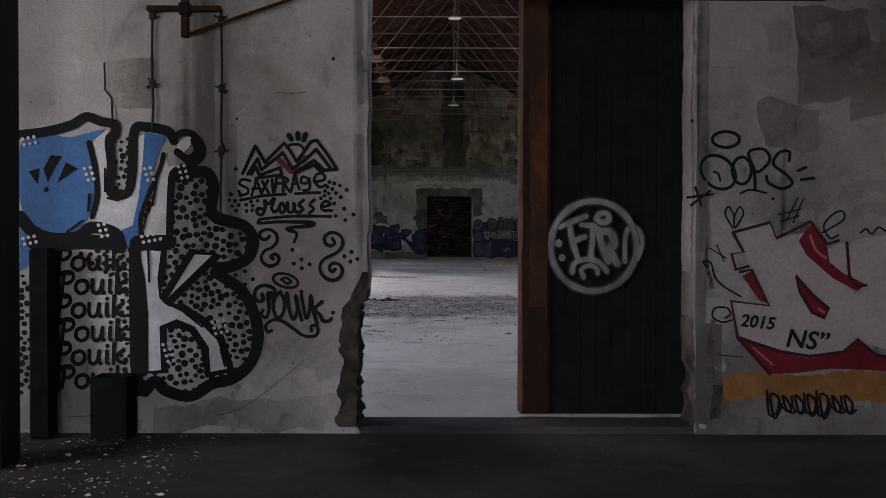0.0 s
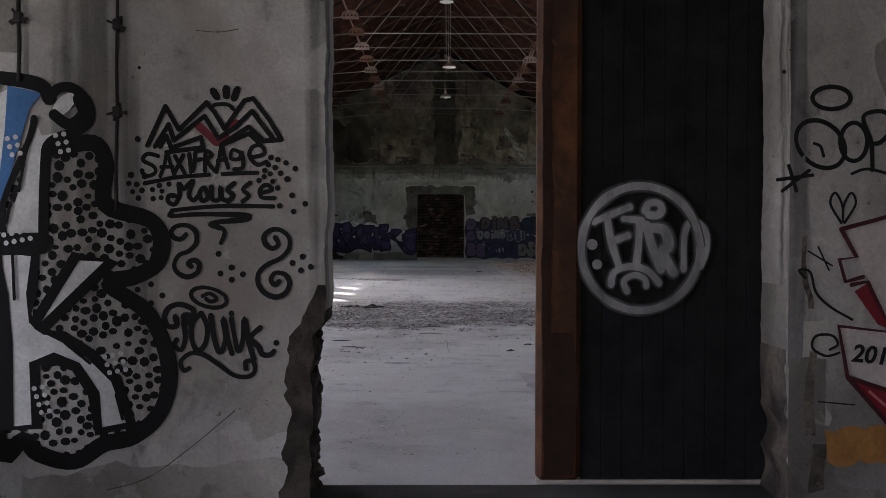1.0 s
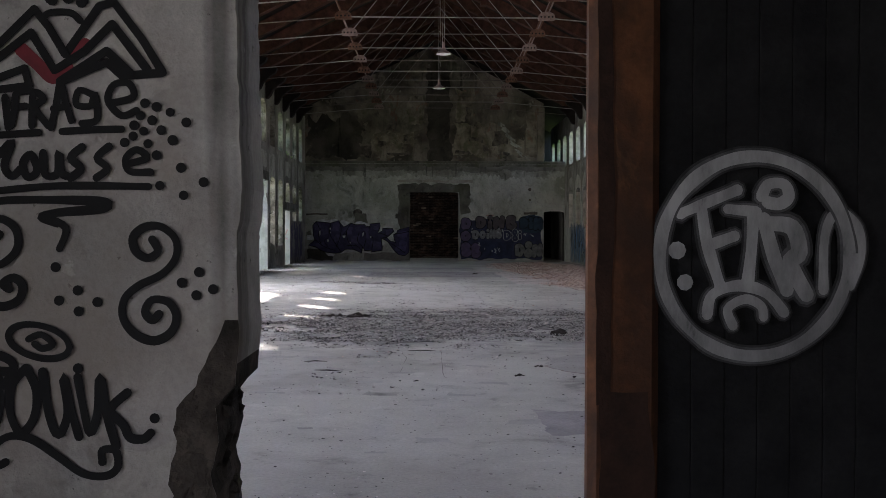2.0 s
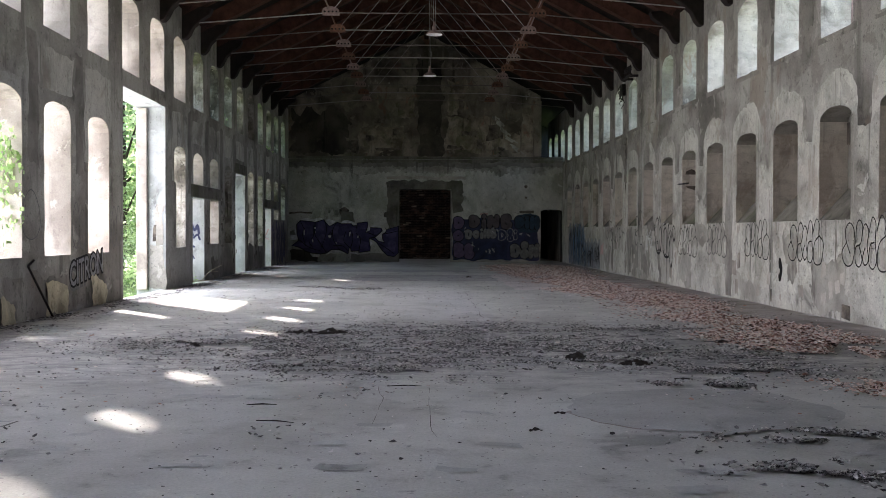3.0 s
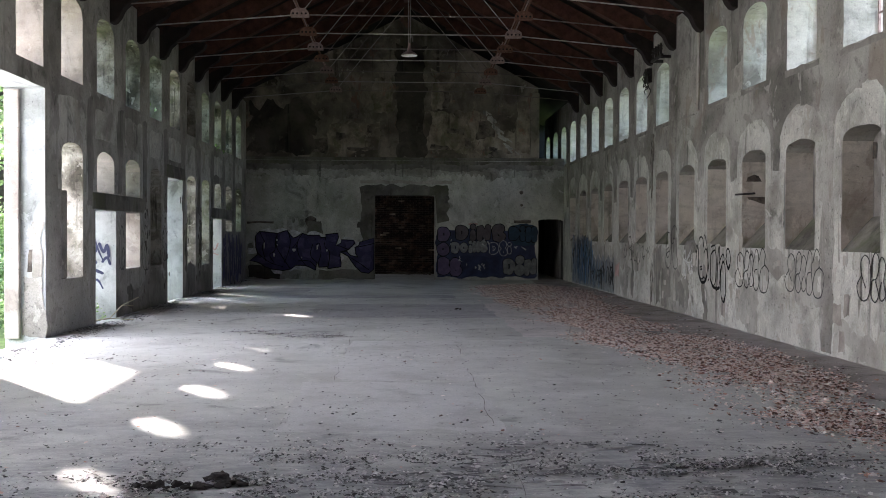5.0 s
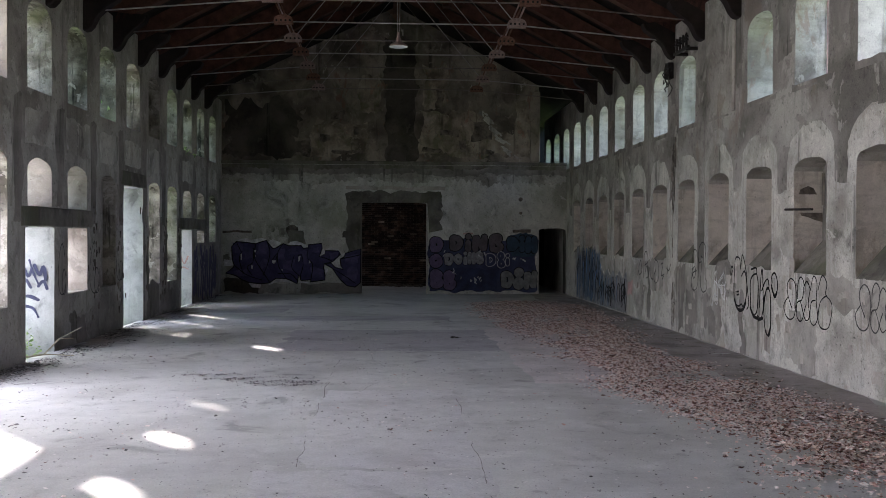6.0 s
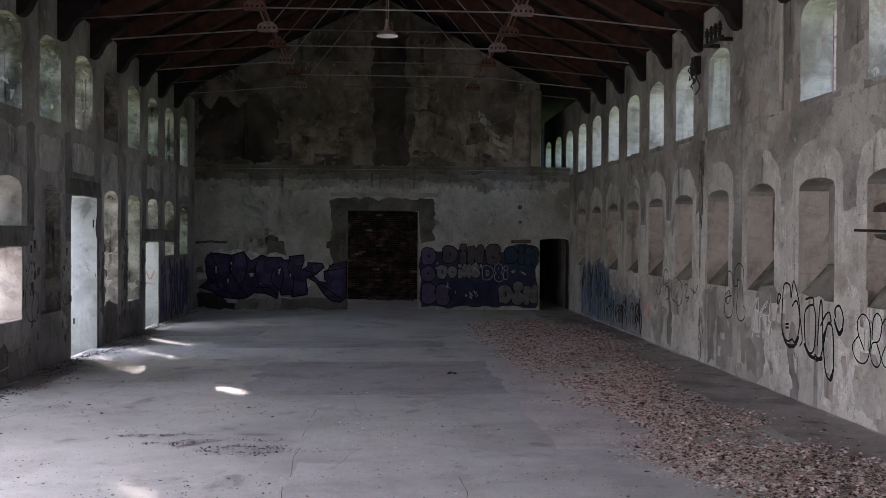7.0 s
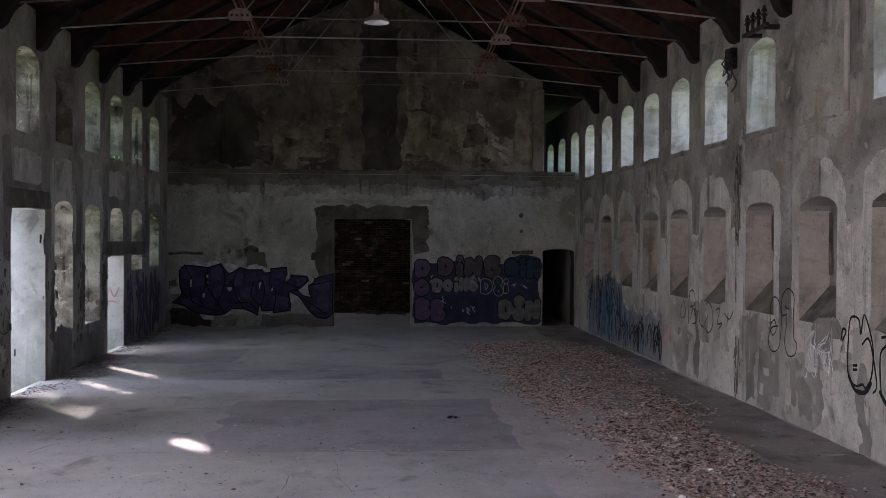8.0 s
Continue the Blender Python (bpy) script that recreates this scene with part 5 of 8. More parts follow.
def sketch(bm, lines, u0, w0, step, width, base=-0.005):
    """Hand-drawn lines given on a small drawing grid."""
    for line in lines:
        stroke(bm, on_near, [(u0 + line[q] * step, w0 - line[q + 1] * step) for q in range(0, len(line), 2)], width, False, len(line) > 4, base, 0.25)


def mountain_piece():
    """Small black drawing: peaks with a sun, two words, scrolls and a signature."""
    top = (-1.3795, 1.936, 0.000923)
    low = (-1.3795, 1.261, 0.001203)
    bm = bmesh.new()
    for line in ((60, 380, 145, 195, 210, 305, 340, 175), (340, 175, 380, 225, 425, 300, 520, 165, 560, 155, 640, 260, 695, 350, 600, 358), (95, 385, 160, 280, 185, 355, 330, 240, 395, 345, 480, 290, 555, 215, 655, 345),
                 (120, 385, 150, 335, 172, 392, 312, 340, 325, 388, 150, 412), (410, 375, 540, 290, 605, 352), (410, 378, 540, 322, 585, 362)):
        for k in range(0, len(line) - 2, 2):
            sketch(bm, (line[k:k + 4],), *top, 0.0215)
    sketch(bm, ((365, 198, 385, 185, 440, 185, 468, 208),), *top, 0.018)
    for ray in ((370, 120, 390, 150), (432, 108, 434, 145), (485, 112, 470, 155)):
        sketch(bm, (ray,), *top, 0.03)
    sketch(bm, ((45, 560, 120, 545, 200, 530, 350, 518), (415, 515, 500, 510, 580, 508), (175, 688, 400, 667, 655, 668)), *top, 0.0195)
    sketch(bm, ((178, 690, 168, 715, 300, 706, 520, 710, 525, 730, 400, 742, 355, 755, 400, 772),), *top, 0.022)
    sketch(bm, ((275, 15, 325, 40, 312, 85),), *low, 0.02)
    sketch(bm, ((185, 55, 165, 72, 140, 65, 132, 45, 150, 25, 190, 22, 220, 45, 222, 85, 195, 115, 160, 130, 142, 165, 155, 195, 190, 210, 225, 195, 233, 165, 215, 148, 192, 160, 205, 172),
                (510, 65, 522, 90, 500, 105, 475, 90, 470, 60, 495, 38, 530, 38, 560, 65, 560, 105, 530, 140, 480, 165, 450, 195, 448, 235, 475, 270, 515, 283, 550, 265, 562, 230, 545, 200, 510, 195, 495, 220, 510, 238, 525, 225),
                (195, 545, 175, 552, 165, 520, 200, 490, 250, 495, 310, 535, 360, 570, 410, 575, 435, 555, 430, 520, 402, 520, 402, 545)), *low, 0.022)
    sketch(bm, ([c for a in range(13) for c in (268 + 65 * math.cos(a * 0.524), 285 + 35 * math.sin(a * 0.524) + 12 * math.cos(a * 0.524))], (245, 280, 272, 270, 297, 290, 275, 300, 258, 290)), *low, 0.018)
    part("drawing", bm, P_BLACK, wall_south, "black line drawing of mountains and scrolls")
    bm = bmesh.new()
    for u, w in ((12, 350), (645, 435), (677, 445), (715, 460), (760, 488), (632, 470), (665, 483), (690, 510), (615, 497), (641, 513), (612, 527), (588, 545), (653, 548), (722, 538), (677, 580), (745, 615), (686, 665), (752, 692), (808, 655), (33, 500),
                 (45, 527), (8, 565), (32, 593), (82, 590), (115, 570), (127, 597), (160, 563), (85, 633), (15, 630), (123, 628), (-30, 560), (-12, 600), (-20, 520)):
        disc(bm, on_near, top[0] + u * top[2], top[1] - w * top[2], random.uniform(0.011, 0.0145), -0.0045, 12)
    for u, w in ((303, 125), (310, 197), (350, 175), (352, 220), (392, 200), (573, 158), (610, 135), (604, 185), (640, 172), (57, 237), (8, 257), (98, 278), (57, 306), (514, 451), (350, 343)):
        disc(bm, on_near, low[0] + u * low[2], low[1] - w * low[2], 0.0135, -0.0045, 12)
    part("dots", bm, P_BLACK, wall_south)
    bm = bmesh.new()
    sketch(bm, ((300, 285, 350, 330, 390, 365, 430, 340),), *top, 0.035, -0.003)
    sketch(bm, ((440, 305, 480, 270),), *top, 0.03, -0.0031)
    part("red_shade", bm, P_RED, wall_south, "sprayed red shading")
    bm = bmesh.new()
    sketch(bm, ((110, 430, 60, 420, 38, 450, 90, 480, 95, 510, 60, 525, 35, 510), (120, 525, 140, 470, 152, 420, 170, 470, 187, 520), (125, 482, 178, 480), (190, 430, 235, 510), (230, 425, 185, 515), (258, 420, 266, 505),
                (275, 500, 285, 450, 290, 410, 330, 403), (282, 450, 315, 445), (332, 500, 337, 410, 365, 425, 342, 450, 378, 500), (385, 505, 400, 440, 412, 380, 425, 430, 442, 485), (392, 452, 432, 444),
                (500, 412, 462, 400, 455, 440, 495, 442, 505, 408, 512, 480, 470, 492), (545, 437, 612, 418, 600, 380, 558, 385, 543, 428, 580, 470, 622, 455)), *top, 0.019)
    sketch(bm, ((188, 618, 160, 620, 158, 648, 190, 658, 212, 610, 208, 560, 232, 585, 275, 545, 255, 610, 275, 640, 300, 620), (345, 612, 328, 580, 306, 605, 318, 642, 342, 632, 346, 605), (362, 575, 368, 635, 402, 632, 406, 575, 412, 628, 430, 640),
                (470, 558, 440, 588, 466, 618, 438, 645), (545, 556, 512, 588, 540, 617, 510, 644), (592, 606, 650, 588, 622, 565, 592, 590, 602, 625, 660, 628)), *top, 0.021)
    sketch(bm, ((145, 355, 150, 388, 120, 390, 106, 360, 120, 325, 160, 310, 205, 325, 212, 348, 192, 378, 176, 352, 205, 350), (176, 372, 182, 430, 168, 476, 142, 462, 150, 440), (240, 342, 208, 380, 206, 440, 228, 482, 256, 450, 262, 390, 240, 342),
                (275, 350, 288, 440, 308, 486, 328, 440, 320, 362, 338, 440, 352, 490), (350, 362, 362, 430, 376, 482, 392, 440, 398, 362, 412, 440, 432, 510), (456, 395, 420, 432, 448, 465, 462, 492, 490, 495, 506, 482)), *low, 0.024)
    part("lettering", bm, P_BLACK, wall_south, "black hand lettering")


mountain_piece()


def arrow_piece():
    """Right of the doorway: tags, and a cream arrow-shaped letter with red shadow over orange haze."""
    bm = bmesh.new()
    for i in range(34):
        f = i / 33
        u, v = 1262 + 380 * f, 686 + 6 * math.sin(i * 2.1)
        disc(bm, on_near, *mu(u, v), 0.075 + 0.035 * f + 0.02 * math.sin(i * 1.7), -0.0022 - 0.00003 * i, 16, 0.8)
    part("orange_haze", bm, P_ORANGE, wall_south, "orange sprayed band")
    cream = mus(1307, 408, 1368, 392, 1378, 420, 1440, 408, 1430, 420, 1436, 450, 1470, 480, 1505, 490, 1520, 520, 1640, 480, 1640, 640, 1525, 600, 1500, 620, 1440, 630, 1390, 622, 1312, 592, 1302, 532, 1370, 540, 1322, 440)
    bm = bmesh.new()
    flat(bm, on_near, cream, -0.006)
    flat(bm, on_near, mus(1472, 440, 1490, 428, 1505, 430, 1508, 484, 1490, 484, 1474, 465), -0.0075)
    flat(bm, on_near, mus(1508, 430, 1540, 418, 1640, 410, 1640, 500, 1530, 510, 1510, 490), -0.0072)
    part("letter_fill", bm, P_CREAM, wall_south, "cream letter of a graffiti")
    bm = bmesh.new()
    flat(bm, on_near, mus(1312, 597, 1390, 625, 1440, 634, 1500, 624, 1526, 602, 1560, 628, 1640, 640, 1640, 660, 1560, 655, 1480, 652, 1420, 660, 1370, 662), -0.0082)
    flat(bm, on_near, mus(1432, 406, 1446, 392, 1470, 432, 1475, 462, 1500, 482, 1540, 502, 1524, 514, 1480, 490, 1434, 450, 1420, 425), -0.0088)
    flat(bm, on_near, mus(1416, 488, 1444, 520, 1472, 545, 1468, 560, 1448, 556, 1426, 520), -0.0092)
    flat(bm, on_near, mus(1320, 488, 1337, 478, 1365, 536, 1350, 530), -0.0092)
    part("letter_shadow", bm, P_RED, wall_south, "dark red shadow of a graffiti letter")
    bm = bmesh.new()
    stroke(bm, on_near, mus(1440, 415, 1450, 440, 1468, 455), 0.018, False, True, -0.0105)
    stroke(bm, on_near, mus(1340, 615, 1375, 645), 0.012, False, True, -0.0105)
    stroke(bm, on_near, mus(1455, 545, 1466, 552), 0.014, False, True, -0.0105)
    part("letter_shine", bm, P_PINK, wall_south, "pink highlights")
    bm = bmesh.new()
    for line in (mus(1302, 410, 1368, 392, 1380, 420, 1440, 390, 1470, 430, 1490, 424), mus(1302, 410, 1322, 445, 1300, 448, 1308, 476, 1330, 470), mus(1316, 480, 1336, 476, 1368, 540, 1300, 532, 1312, 597, 1370, 662),
                 mus(1312, 597, 1390, 622, 1440, 630, 1500, 622, 1526, 600, 1560, 628, 1640, 640), mus(1416, 488, 1444, 520, 1474, 545, 1466, 562, 1444, 552, 1422, 515, 1416, 488), mus(1505, 428, 1510, 486, 1525, 505, 1540, 503)):
        stroke(bm, on_near, line, 0.02, False, False, -0.0115)
    part("letter_outline", bm, P_MAROON, wall_south, "dark maroon outline")
    bm = bmesh.new()
    w = 0.02
    stroke(bm, on_near, [mu(1289 + 24 * math.cos(a), 245 + 14 * math.sin(a)) for a in [2 * math.pi * i / 12 for i in range(12)]], w, True)
    stroke(bm, on_near, [mu(1276 + 30 * math.cos(a) + 8 * math.sin(a), 303 + 30 * math.sin(a)) for a in [2 * math.pi * i / 12 for i in range(12)]], w, True)
    stroke(bm, on_near, mus(1268, 302, 1276, 306, 1280, 318), 0.014)
    stroke(bm, on_near, [mu(1318 + 17 * math.cos(a), 300 + 24 * math.sin(a)) for a in [2 * math.pi * i / 12 for i in range(12)]], w, True)
    stroke(bm, on_near, mus(1342, 335, 1340, 300, 1330, 268, 1356, 262, 1368, 280, 1352, 300, 1340, 302), w)
    stroke(bm, on_near, mus(1402, 282, 1402, 266, 1384, 268, 1374, 288, 1396, 306, 1408, 322, 1390, 332, 1366, 322, 1362, 310), w)
    stroke(bm, on_near, mus(1316, 340, 1335, 334, 1362, 340), 0.014)
    stroke(bm, on_near, mus(1418, 300, 1432, 294), w)
    stroke(bm, on_near, mus(1424, 316, 1446, 313), w)
    disc(bm, on_near, *mu(1374, 350), 0.01, -0.0045)
    for a, b in (((1236, 330), (1246, 362)), ((1222, 348), (1266, 342)), ((1228, 362), (1262, 336))):
        stroke(bm, on_near, [mu(*a), mu(*b)], 0.016)
    for a, b in (((1396, 392), (1418, 348)), ((1410, 392), (1428, 350)), ((1384, 378), (1424, 368)), ((1388, 390), (1420, 380))):
        stroke(bm, on_near, [mu(*a), mu(*b)], 0.009)
    for s in (-1, 1):
        stroke(bm, on_near, [mu(1305 + s * 2, 402), mu(1305 + s * 16, 378), mu(1305 + s * 10, 364), mu(1305 + s * 1, 380), mu(1305, 400)], 0.011)
    stroke(bm, on_near, mus(1318, 524, 1290, 508, 1272, 490, 1264, 464, 1250, 462, 1258, 472), 0.012)
    stroke(bm, on_near, mus(1262, 438, 1292, 456), 0.008)
    stroke(bm, on_near, mus(1274, 432, 1288, 462), 0.008)
    stroke(bm, on_near, mus(1302, 566, 1285, 570, 1268, 560, 1272, 545, 1292, 544, 1300, 555, 1290, 562), 0.012)
    stroke(bm, on_near, mus(1462, 410, 1480, 400, 1500, 386, 1498, 372, 1482, 376, 1464, 398, 1476, 420, 1490, 414), 0.012)
    stroke(bm, on_near, mus(1530, 410, 1540, 403, 1550, 412, 1562, 400, 1575, 408), 0.012)
    stroke(bm, on_near, mus(1276, 628, 1322, 632), 0.006)
    part("tags", bm, P_BLACK, wall_south, "black sprayed tags and small doodles")
    for text, u, v, size in (("2015", 1316, 576, 0.108), ("NS\u201d", 1396, 612, 0.16)):
        x, z = mu(u, v)
        lettering(text, pose(x, YN - 0.0125, z, 90, 6, 0), size, 0.003, P_BLACK, wall_south, "lettering", 0.15, "black hand lettering")
    bm = bmesh.new()
    for i in range(7):
        u = 1366 + 22 * i
        q = 5 * ((i * 7) % 4)
        stroke(bm, on_near, mus(u, 692 + q, u + 4, 734 - q, u + 18, 730, u + 20, 704 + q, u + 6, 700, u + 14, 742 - q, u + 27, 716 + q), 0.016, False, True, -0.006)
    part("tags", bm, P_BLACK, wall_south, "smudged black tag")


arrow_piece()

# white ring with a sad face and letters, sprayed on the boards of the sliding door
bm = bmesh.new()


def on_door(u, w, d=0.0):
    return Vector((u - 0.0, 0.016 - 0.03 + d, w))


def dd(*c):
    return [(-0.0167 + (1000 + c[q] / 1.64 - 784) * 0.002196, 1.134 - (200 + c[q + 1] / 1.64 - 441) * 0.002196) for q in range(0, len(c), 2)]


RING = [(345 + 212 * math.cos(a * 0.1745), 395 + 222 * math.sin(a * 0.1745)) for a in range(36)]
MARKS = (((180, 300, 240, 275, 305, 248), 0.036), ((225, 282, 240, 370, 268, 458), 0.036), ((240, 372, 300, 350), 0.034), ((285, 290, 350, 296), 0.03), ((342, 300, 338, 380, 330, 455), 0.034),
                ((360, 262, 375, 235, 410, 235, 420, 262, 400, 278, 372, 275), 0.034), ((365, 312, 390, 400, 418, 470), 0.042), ((370, 322, 428, 330, 445, 385, 425, 410, 462, 480), 0.045),
                ((500, 470, 502, 350, 530, 295, 575, 330, 580, 400, 560, 460), 0.03), ((240, 525, 252, 480, 310, 460, 372, 476, 412, 520), 0.032), ((298, 550, 286, 512, 325, 490, 360, 505, 366, 530), 0.028))
haze = bmesh.new()
for i, (grow, depth) in enumerate(((1.75, -0.0035), (1.4, -0.0065))):
    stroke(haze, on_door, dd(*[c for p in RING for c in p]), 0.037 * grow, True, True, depth, 0.3)
    for line, w in MARKS:
        stroke(haze, on_door, dd(*line), w * grow, False, True, depth, 0.3)
    part("overspray", haze, (P_MIST, P_DIM)[i], door, "thin grey overspray round the ring")
    haze = bmesh.new()
haze.free()
stroke(bm, on_door, dd(*[c for p in RING for c in p]), 0.036, True, True, -0.0095, 0.3)
for line, w in MARKS:
    stroke(bm, on_door, dd(*line), w, False, True, -0.0095, 0.3)
disc(bm, on_door, *dd(172, 382)[0], 0.027, -0.012)
disc(bm, on_door, *dd(190, 453)[0], 0.025, -0.012)
part("ring_tag", bm, P_WORN, door, "white sprayed ring with a frowning face")


# ---------------------------------------------------------------- tags in the hall
def loops(bm, to3, u0, u1, w0, w1, n, width, seed, lean=0.0):
    """Thin outlined bubble letters, like chains of long ovals."""
    rnd = random.Random(seed)
    span = (u1 - u0) / n
    for i in range(n):
        c = u0 + span * (i + 0.5)
        top = w1 - abs(w1 - w0) * rnd.uniform(0, 0.22)
        low = w0 + abs(w1 - w0) * rnd.uniform(0, 0.15)
        r = span * rnd.uniform(0.5, 0.72)
        mid = (top + low) / 2
        pts = [(c + r * math.cos(a) * (1 - 0.25 * math.sin(a)) + lean * (math.sin(a)), mid + (top - low) / 2 * math.sin(a)) for a in [2 * math.pi * j / 12 for j in range(12)]]
        stroke(bm, to3, pts, width, True)
        if rnd.random() < 0.8:
            stroke(bm, to3, [(c + r * 0.2 * math.cos(a), mid + (top - low) * rnd.uniform(-0.1, 0.0) + (top - low) * 0.16 * math.sin(a)) for a in [2 * math.pi * j / 7 for j in range(7)]], width * 0.9, True)
        if rnd.random() < 0.6:
            stroke(bm, to3, [(c - r * 0.7, low + 0.1), (c, low - 0.02), (c + r * 0.8, low + 0.12)], width)


FIVE_LETTERS = (((0.1, 0.5), (0.01, 0.32), (0.06, 0.12), (0.16, 0.06), (0.25, 0.16), (0.29, 0.5), (0.26, 0.78), (0.17, 0.88), (0.09, 0.76), (0.1, 0.55), (0.19, 0.3)),
                ((0.31, 0.5), (0.32, 0.8), (0.38, 0.93), (0.45, 0.8), (0.41, 0.5), (0.31, 0.42), (0.3, 0.16), (0.38, 0.06), (0.44, 0.2), (0.38, 0.44)),
                ((0.44, 0.72), (0.5, 0.86), (0.57, 0.72), (0.54, 0.45), (0.57, 0.2), (0.5, 0.1), (0.45, 0.22), (0.5, 0.42)),
                ((0.58, 0.7), (0.64, 0.97), (0.71, 0.85), (0.7, 0.5), (0.73, 0.2), (0.66, 0.04), (0.58, 0.14), (0.6, 0.46), (0.68, 0.52)),
                ((0.73, 0.72), (0.81, 1.0), (0.9, 0.86), (0.88, 0.66), (0.97, 0.55), (1.0, 0.4), (0.94, 0.06), (0.8, 0.02), (0.74, 0.18), (0.78, 0.5), (0.9, 0.64)))
TWO_LOOPS = (((0.36, 0.42), (0.12, 0.36), (0.02, 0.16), (0.14, 0.02), (0.4, 0.1), (0.48, 0.5), (0.4, 0.78), (0.2, 0.84), (0.08, 0.64), (0.12, 0.3)), ((0.12, 0.44), (0.24, 0.5), (0.3, 0.36), (0.18, 0.26), (0.06, 0.36)),
             ((0.62, 0.74), (0.66, 0.5), (0.6, 0.2), (0.72, 0.02), (0.94, 0.06), (1.0, 0.22), (0.9, 0.3), (0.88, 0.62), (0.9, 0.9), (0.7, 1.0), (0.5, 0.86), (0.5, 0.6), (0.66, 0.62)), ((0.62, 0.72), (0.72, 0.7)))
SCRAWL = (((0.04, 0.5), (0.1, 0.72), (0.14, 0.4), (0.06, 0.28), (0.02, 0.44)), ((0.2, 0.2), (0.22, 0.9), (0.3, 1.0), (0.33, 0.7), (0.24, 0.6)), ((0.24, 0.3), (0.3, 0.58), (0.36, 0.3), (0.28, 0.2)), ((0.4, 0.9), (0.42, 0.3), (0.5, 0.2)),
          ((0.52, 0.6), (0.56, 0.78), (0.64, 0.7), (0.66, 0.3), (0.58, 0.1), (0.52, 0.26), (0.58, 0.5)), ((0.72, 0.66), (0.78, 0.7), (0.74, 0.36), (0.82, 0.4), (0.76, 0.24)), ((0.86, 0.62), (0.94, 0.52), (1.0, 0.72)), ((0.92, 0.66), (0.9, 0.36)))


def wall_tag(lines, far, near, w0, w1, width, ink, label):
    """A tag on the east wall that reads from its far end towards the doorway."""
    bm = bmesh.new()
    for line in lines:
        stroke(bm, on_right, [(far + (near - far) * u, w0 + (w1 - w0) * w) for u, w in line], width, False, True, -0.006, 0.35)
    part("tag", bm, ink, wall_east, label)


for far, near, w0, w1, ink in ((23.9, 22.63, 0.76, 1.45, P_INK), (26.17, 24.83, 0.74, 1.42, P_INK), (28.32, 26.78, 0.69, 1.4, P_BLACK), (21.85, 20.5, 0.74, 1.42, P_INK), (19.9, 18.5, 0.72, 1.44, P_INK)):
    wall_tag(FIVE_LETTERS, far, near, w0, w1, 0.019, ink, "thin outlined bubble tag of five letters")
wall_tag(TWO_LOOPS, 32.63, 31.7, 0.88, 1.8, 0.02, P_BLACK, "thin outlined tag of two tall loops")
wall_tag(SCRAWL, 36.6, 33.95, 0.82, 1.55, 0.022, P_BLACK, "black scrawled tag")


def bold_tag():
    """The bold bubble tag low on the east wall, its letters stepping down towards the doorway."""
    bm = bmesh.new()
    for line in ((30.33, 1.25, 30.28, 1.54, 30.09, 1.55, 30.04, 1.38, 29.97, 1.61, 29.85, 1.46, 29.76, 1.22, 29.79, 0.93, 29.91, 0.78, 29.99, 0.81, 30.15, 0.77, 30.32, 0.88, 30.33, 1.25), (30.0, 1.27, 29.84, 1.33, 29.68, 0.87, 29.75, 0.75),
                 (29.58, 1.39, 29.39, 1.42, 29.35, 1.34, 29.5, 1.3, 29.61, 1.17, 29.56, 0.74, 29.34, 0.73, 29.28, 1.13, 29.35, 1.34), (29.23, 0.82, 29.17, 1.32, 29.11, 1.36, 29.07, 0.81), (29.14, 1.08, 29.0, 1.23, 28.9, 1.26, 28.86, 1.14, 28.96, 1.1, 29.13, 0.68, 29.3, 0.68),
                 (29.03, 1.0, 28.93, 1.12, 28.81, 1.05, 28.78, 0.6, 28.84, 0.42, 28.99, 0.5, 29.06, 0.88, 29.03, 1.0), (28.74, 1.22, 28.75, 1.32, 28.64, 1.37, 28.54, 1.24, 28.57, 1.06, 28.67, 1.06, 28.77, 1.19), (30.46, 1.27, 30.38, 1.38, 30.46, 1.4, 30.5, 1.27), (30.2, 1.0, 30.12, 1.01), (30.2, 0.95, 30.12, 0.96)):
        pts = [(line[q], line[q + 1]) for q in range(0, len(line), 2)]
        stroke(bm, on_right, pts, 0.03, False, len(pts) > 2, -0.006, 0.3)
    for line in ((30.3, 0.86, 30.15, 0.72, 29.92, 0.73, 29.8, 0.85), (29.6, 0.78, 29.45, 0.66, 29.3, 0.64), (29.1, 0.66, 29.25, 0.62), (28.86, 0.42, 28.78, 0.55), (28.56, 1.08, 28.64, 1.02, 28.74, 1.14)):
        stroke(bm, on_right, [(line[q], line[q + 1]) for q in range(0, len(line), 2)], 0.055, False, True, -0.007, 0.4)
    part("tag", bm, P_BLACK, wall_east, "bold black bubble tag")
    bm = bmesh.new()
    rnd = random.Random(8)
    for i in range(9):
        u, w = 30.8 + rnd.uniform(0, 0.5), 0.85 + rnd.uniform(0, 0.35)
        stroke(bm, on_right, [(u + rnd.uniform(-0.16, 0.16), w + rnd.uniform(-0.2, 0.2)) for _ in range(6)], 0.012, False, True, -0.006, 0.6)
    part("tag", bm, P_HALO, wall_east, "faded white scribble")


bold_tag()


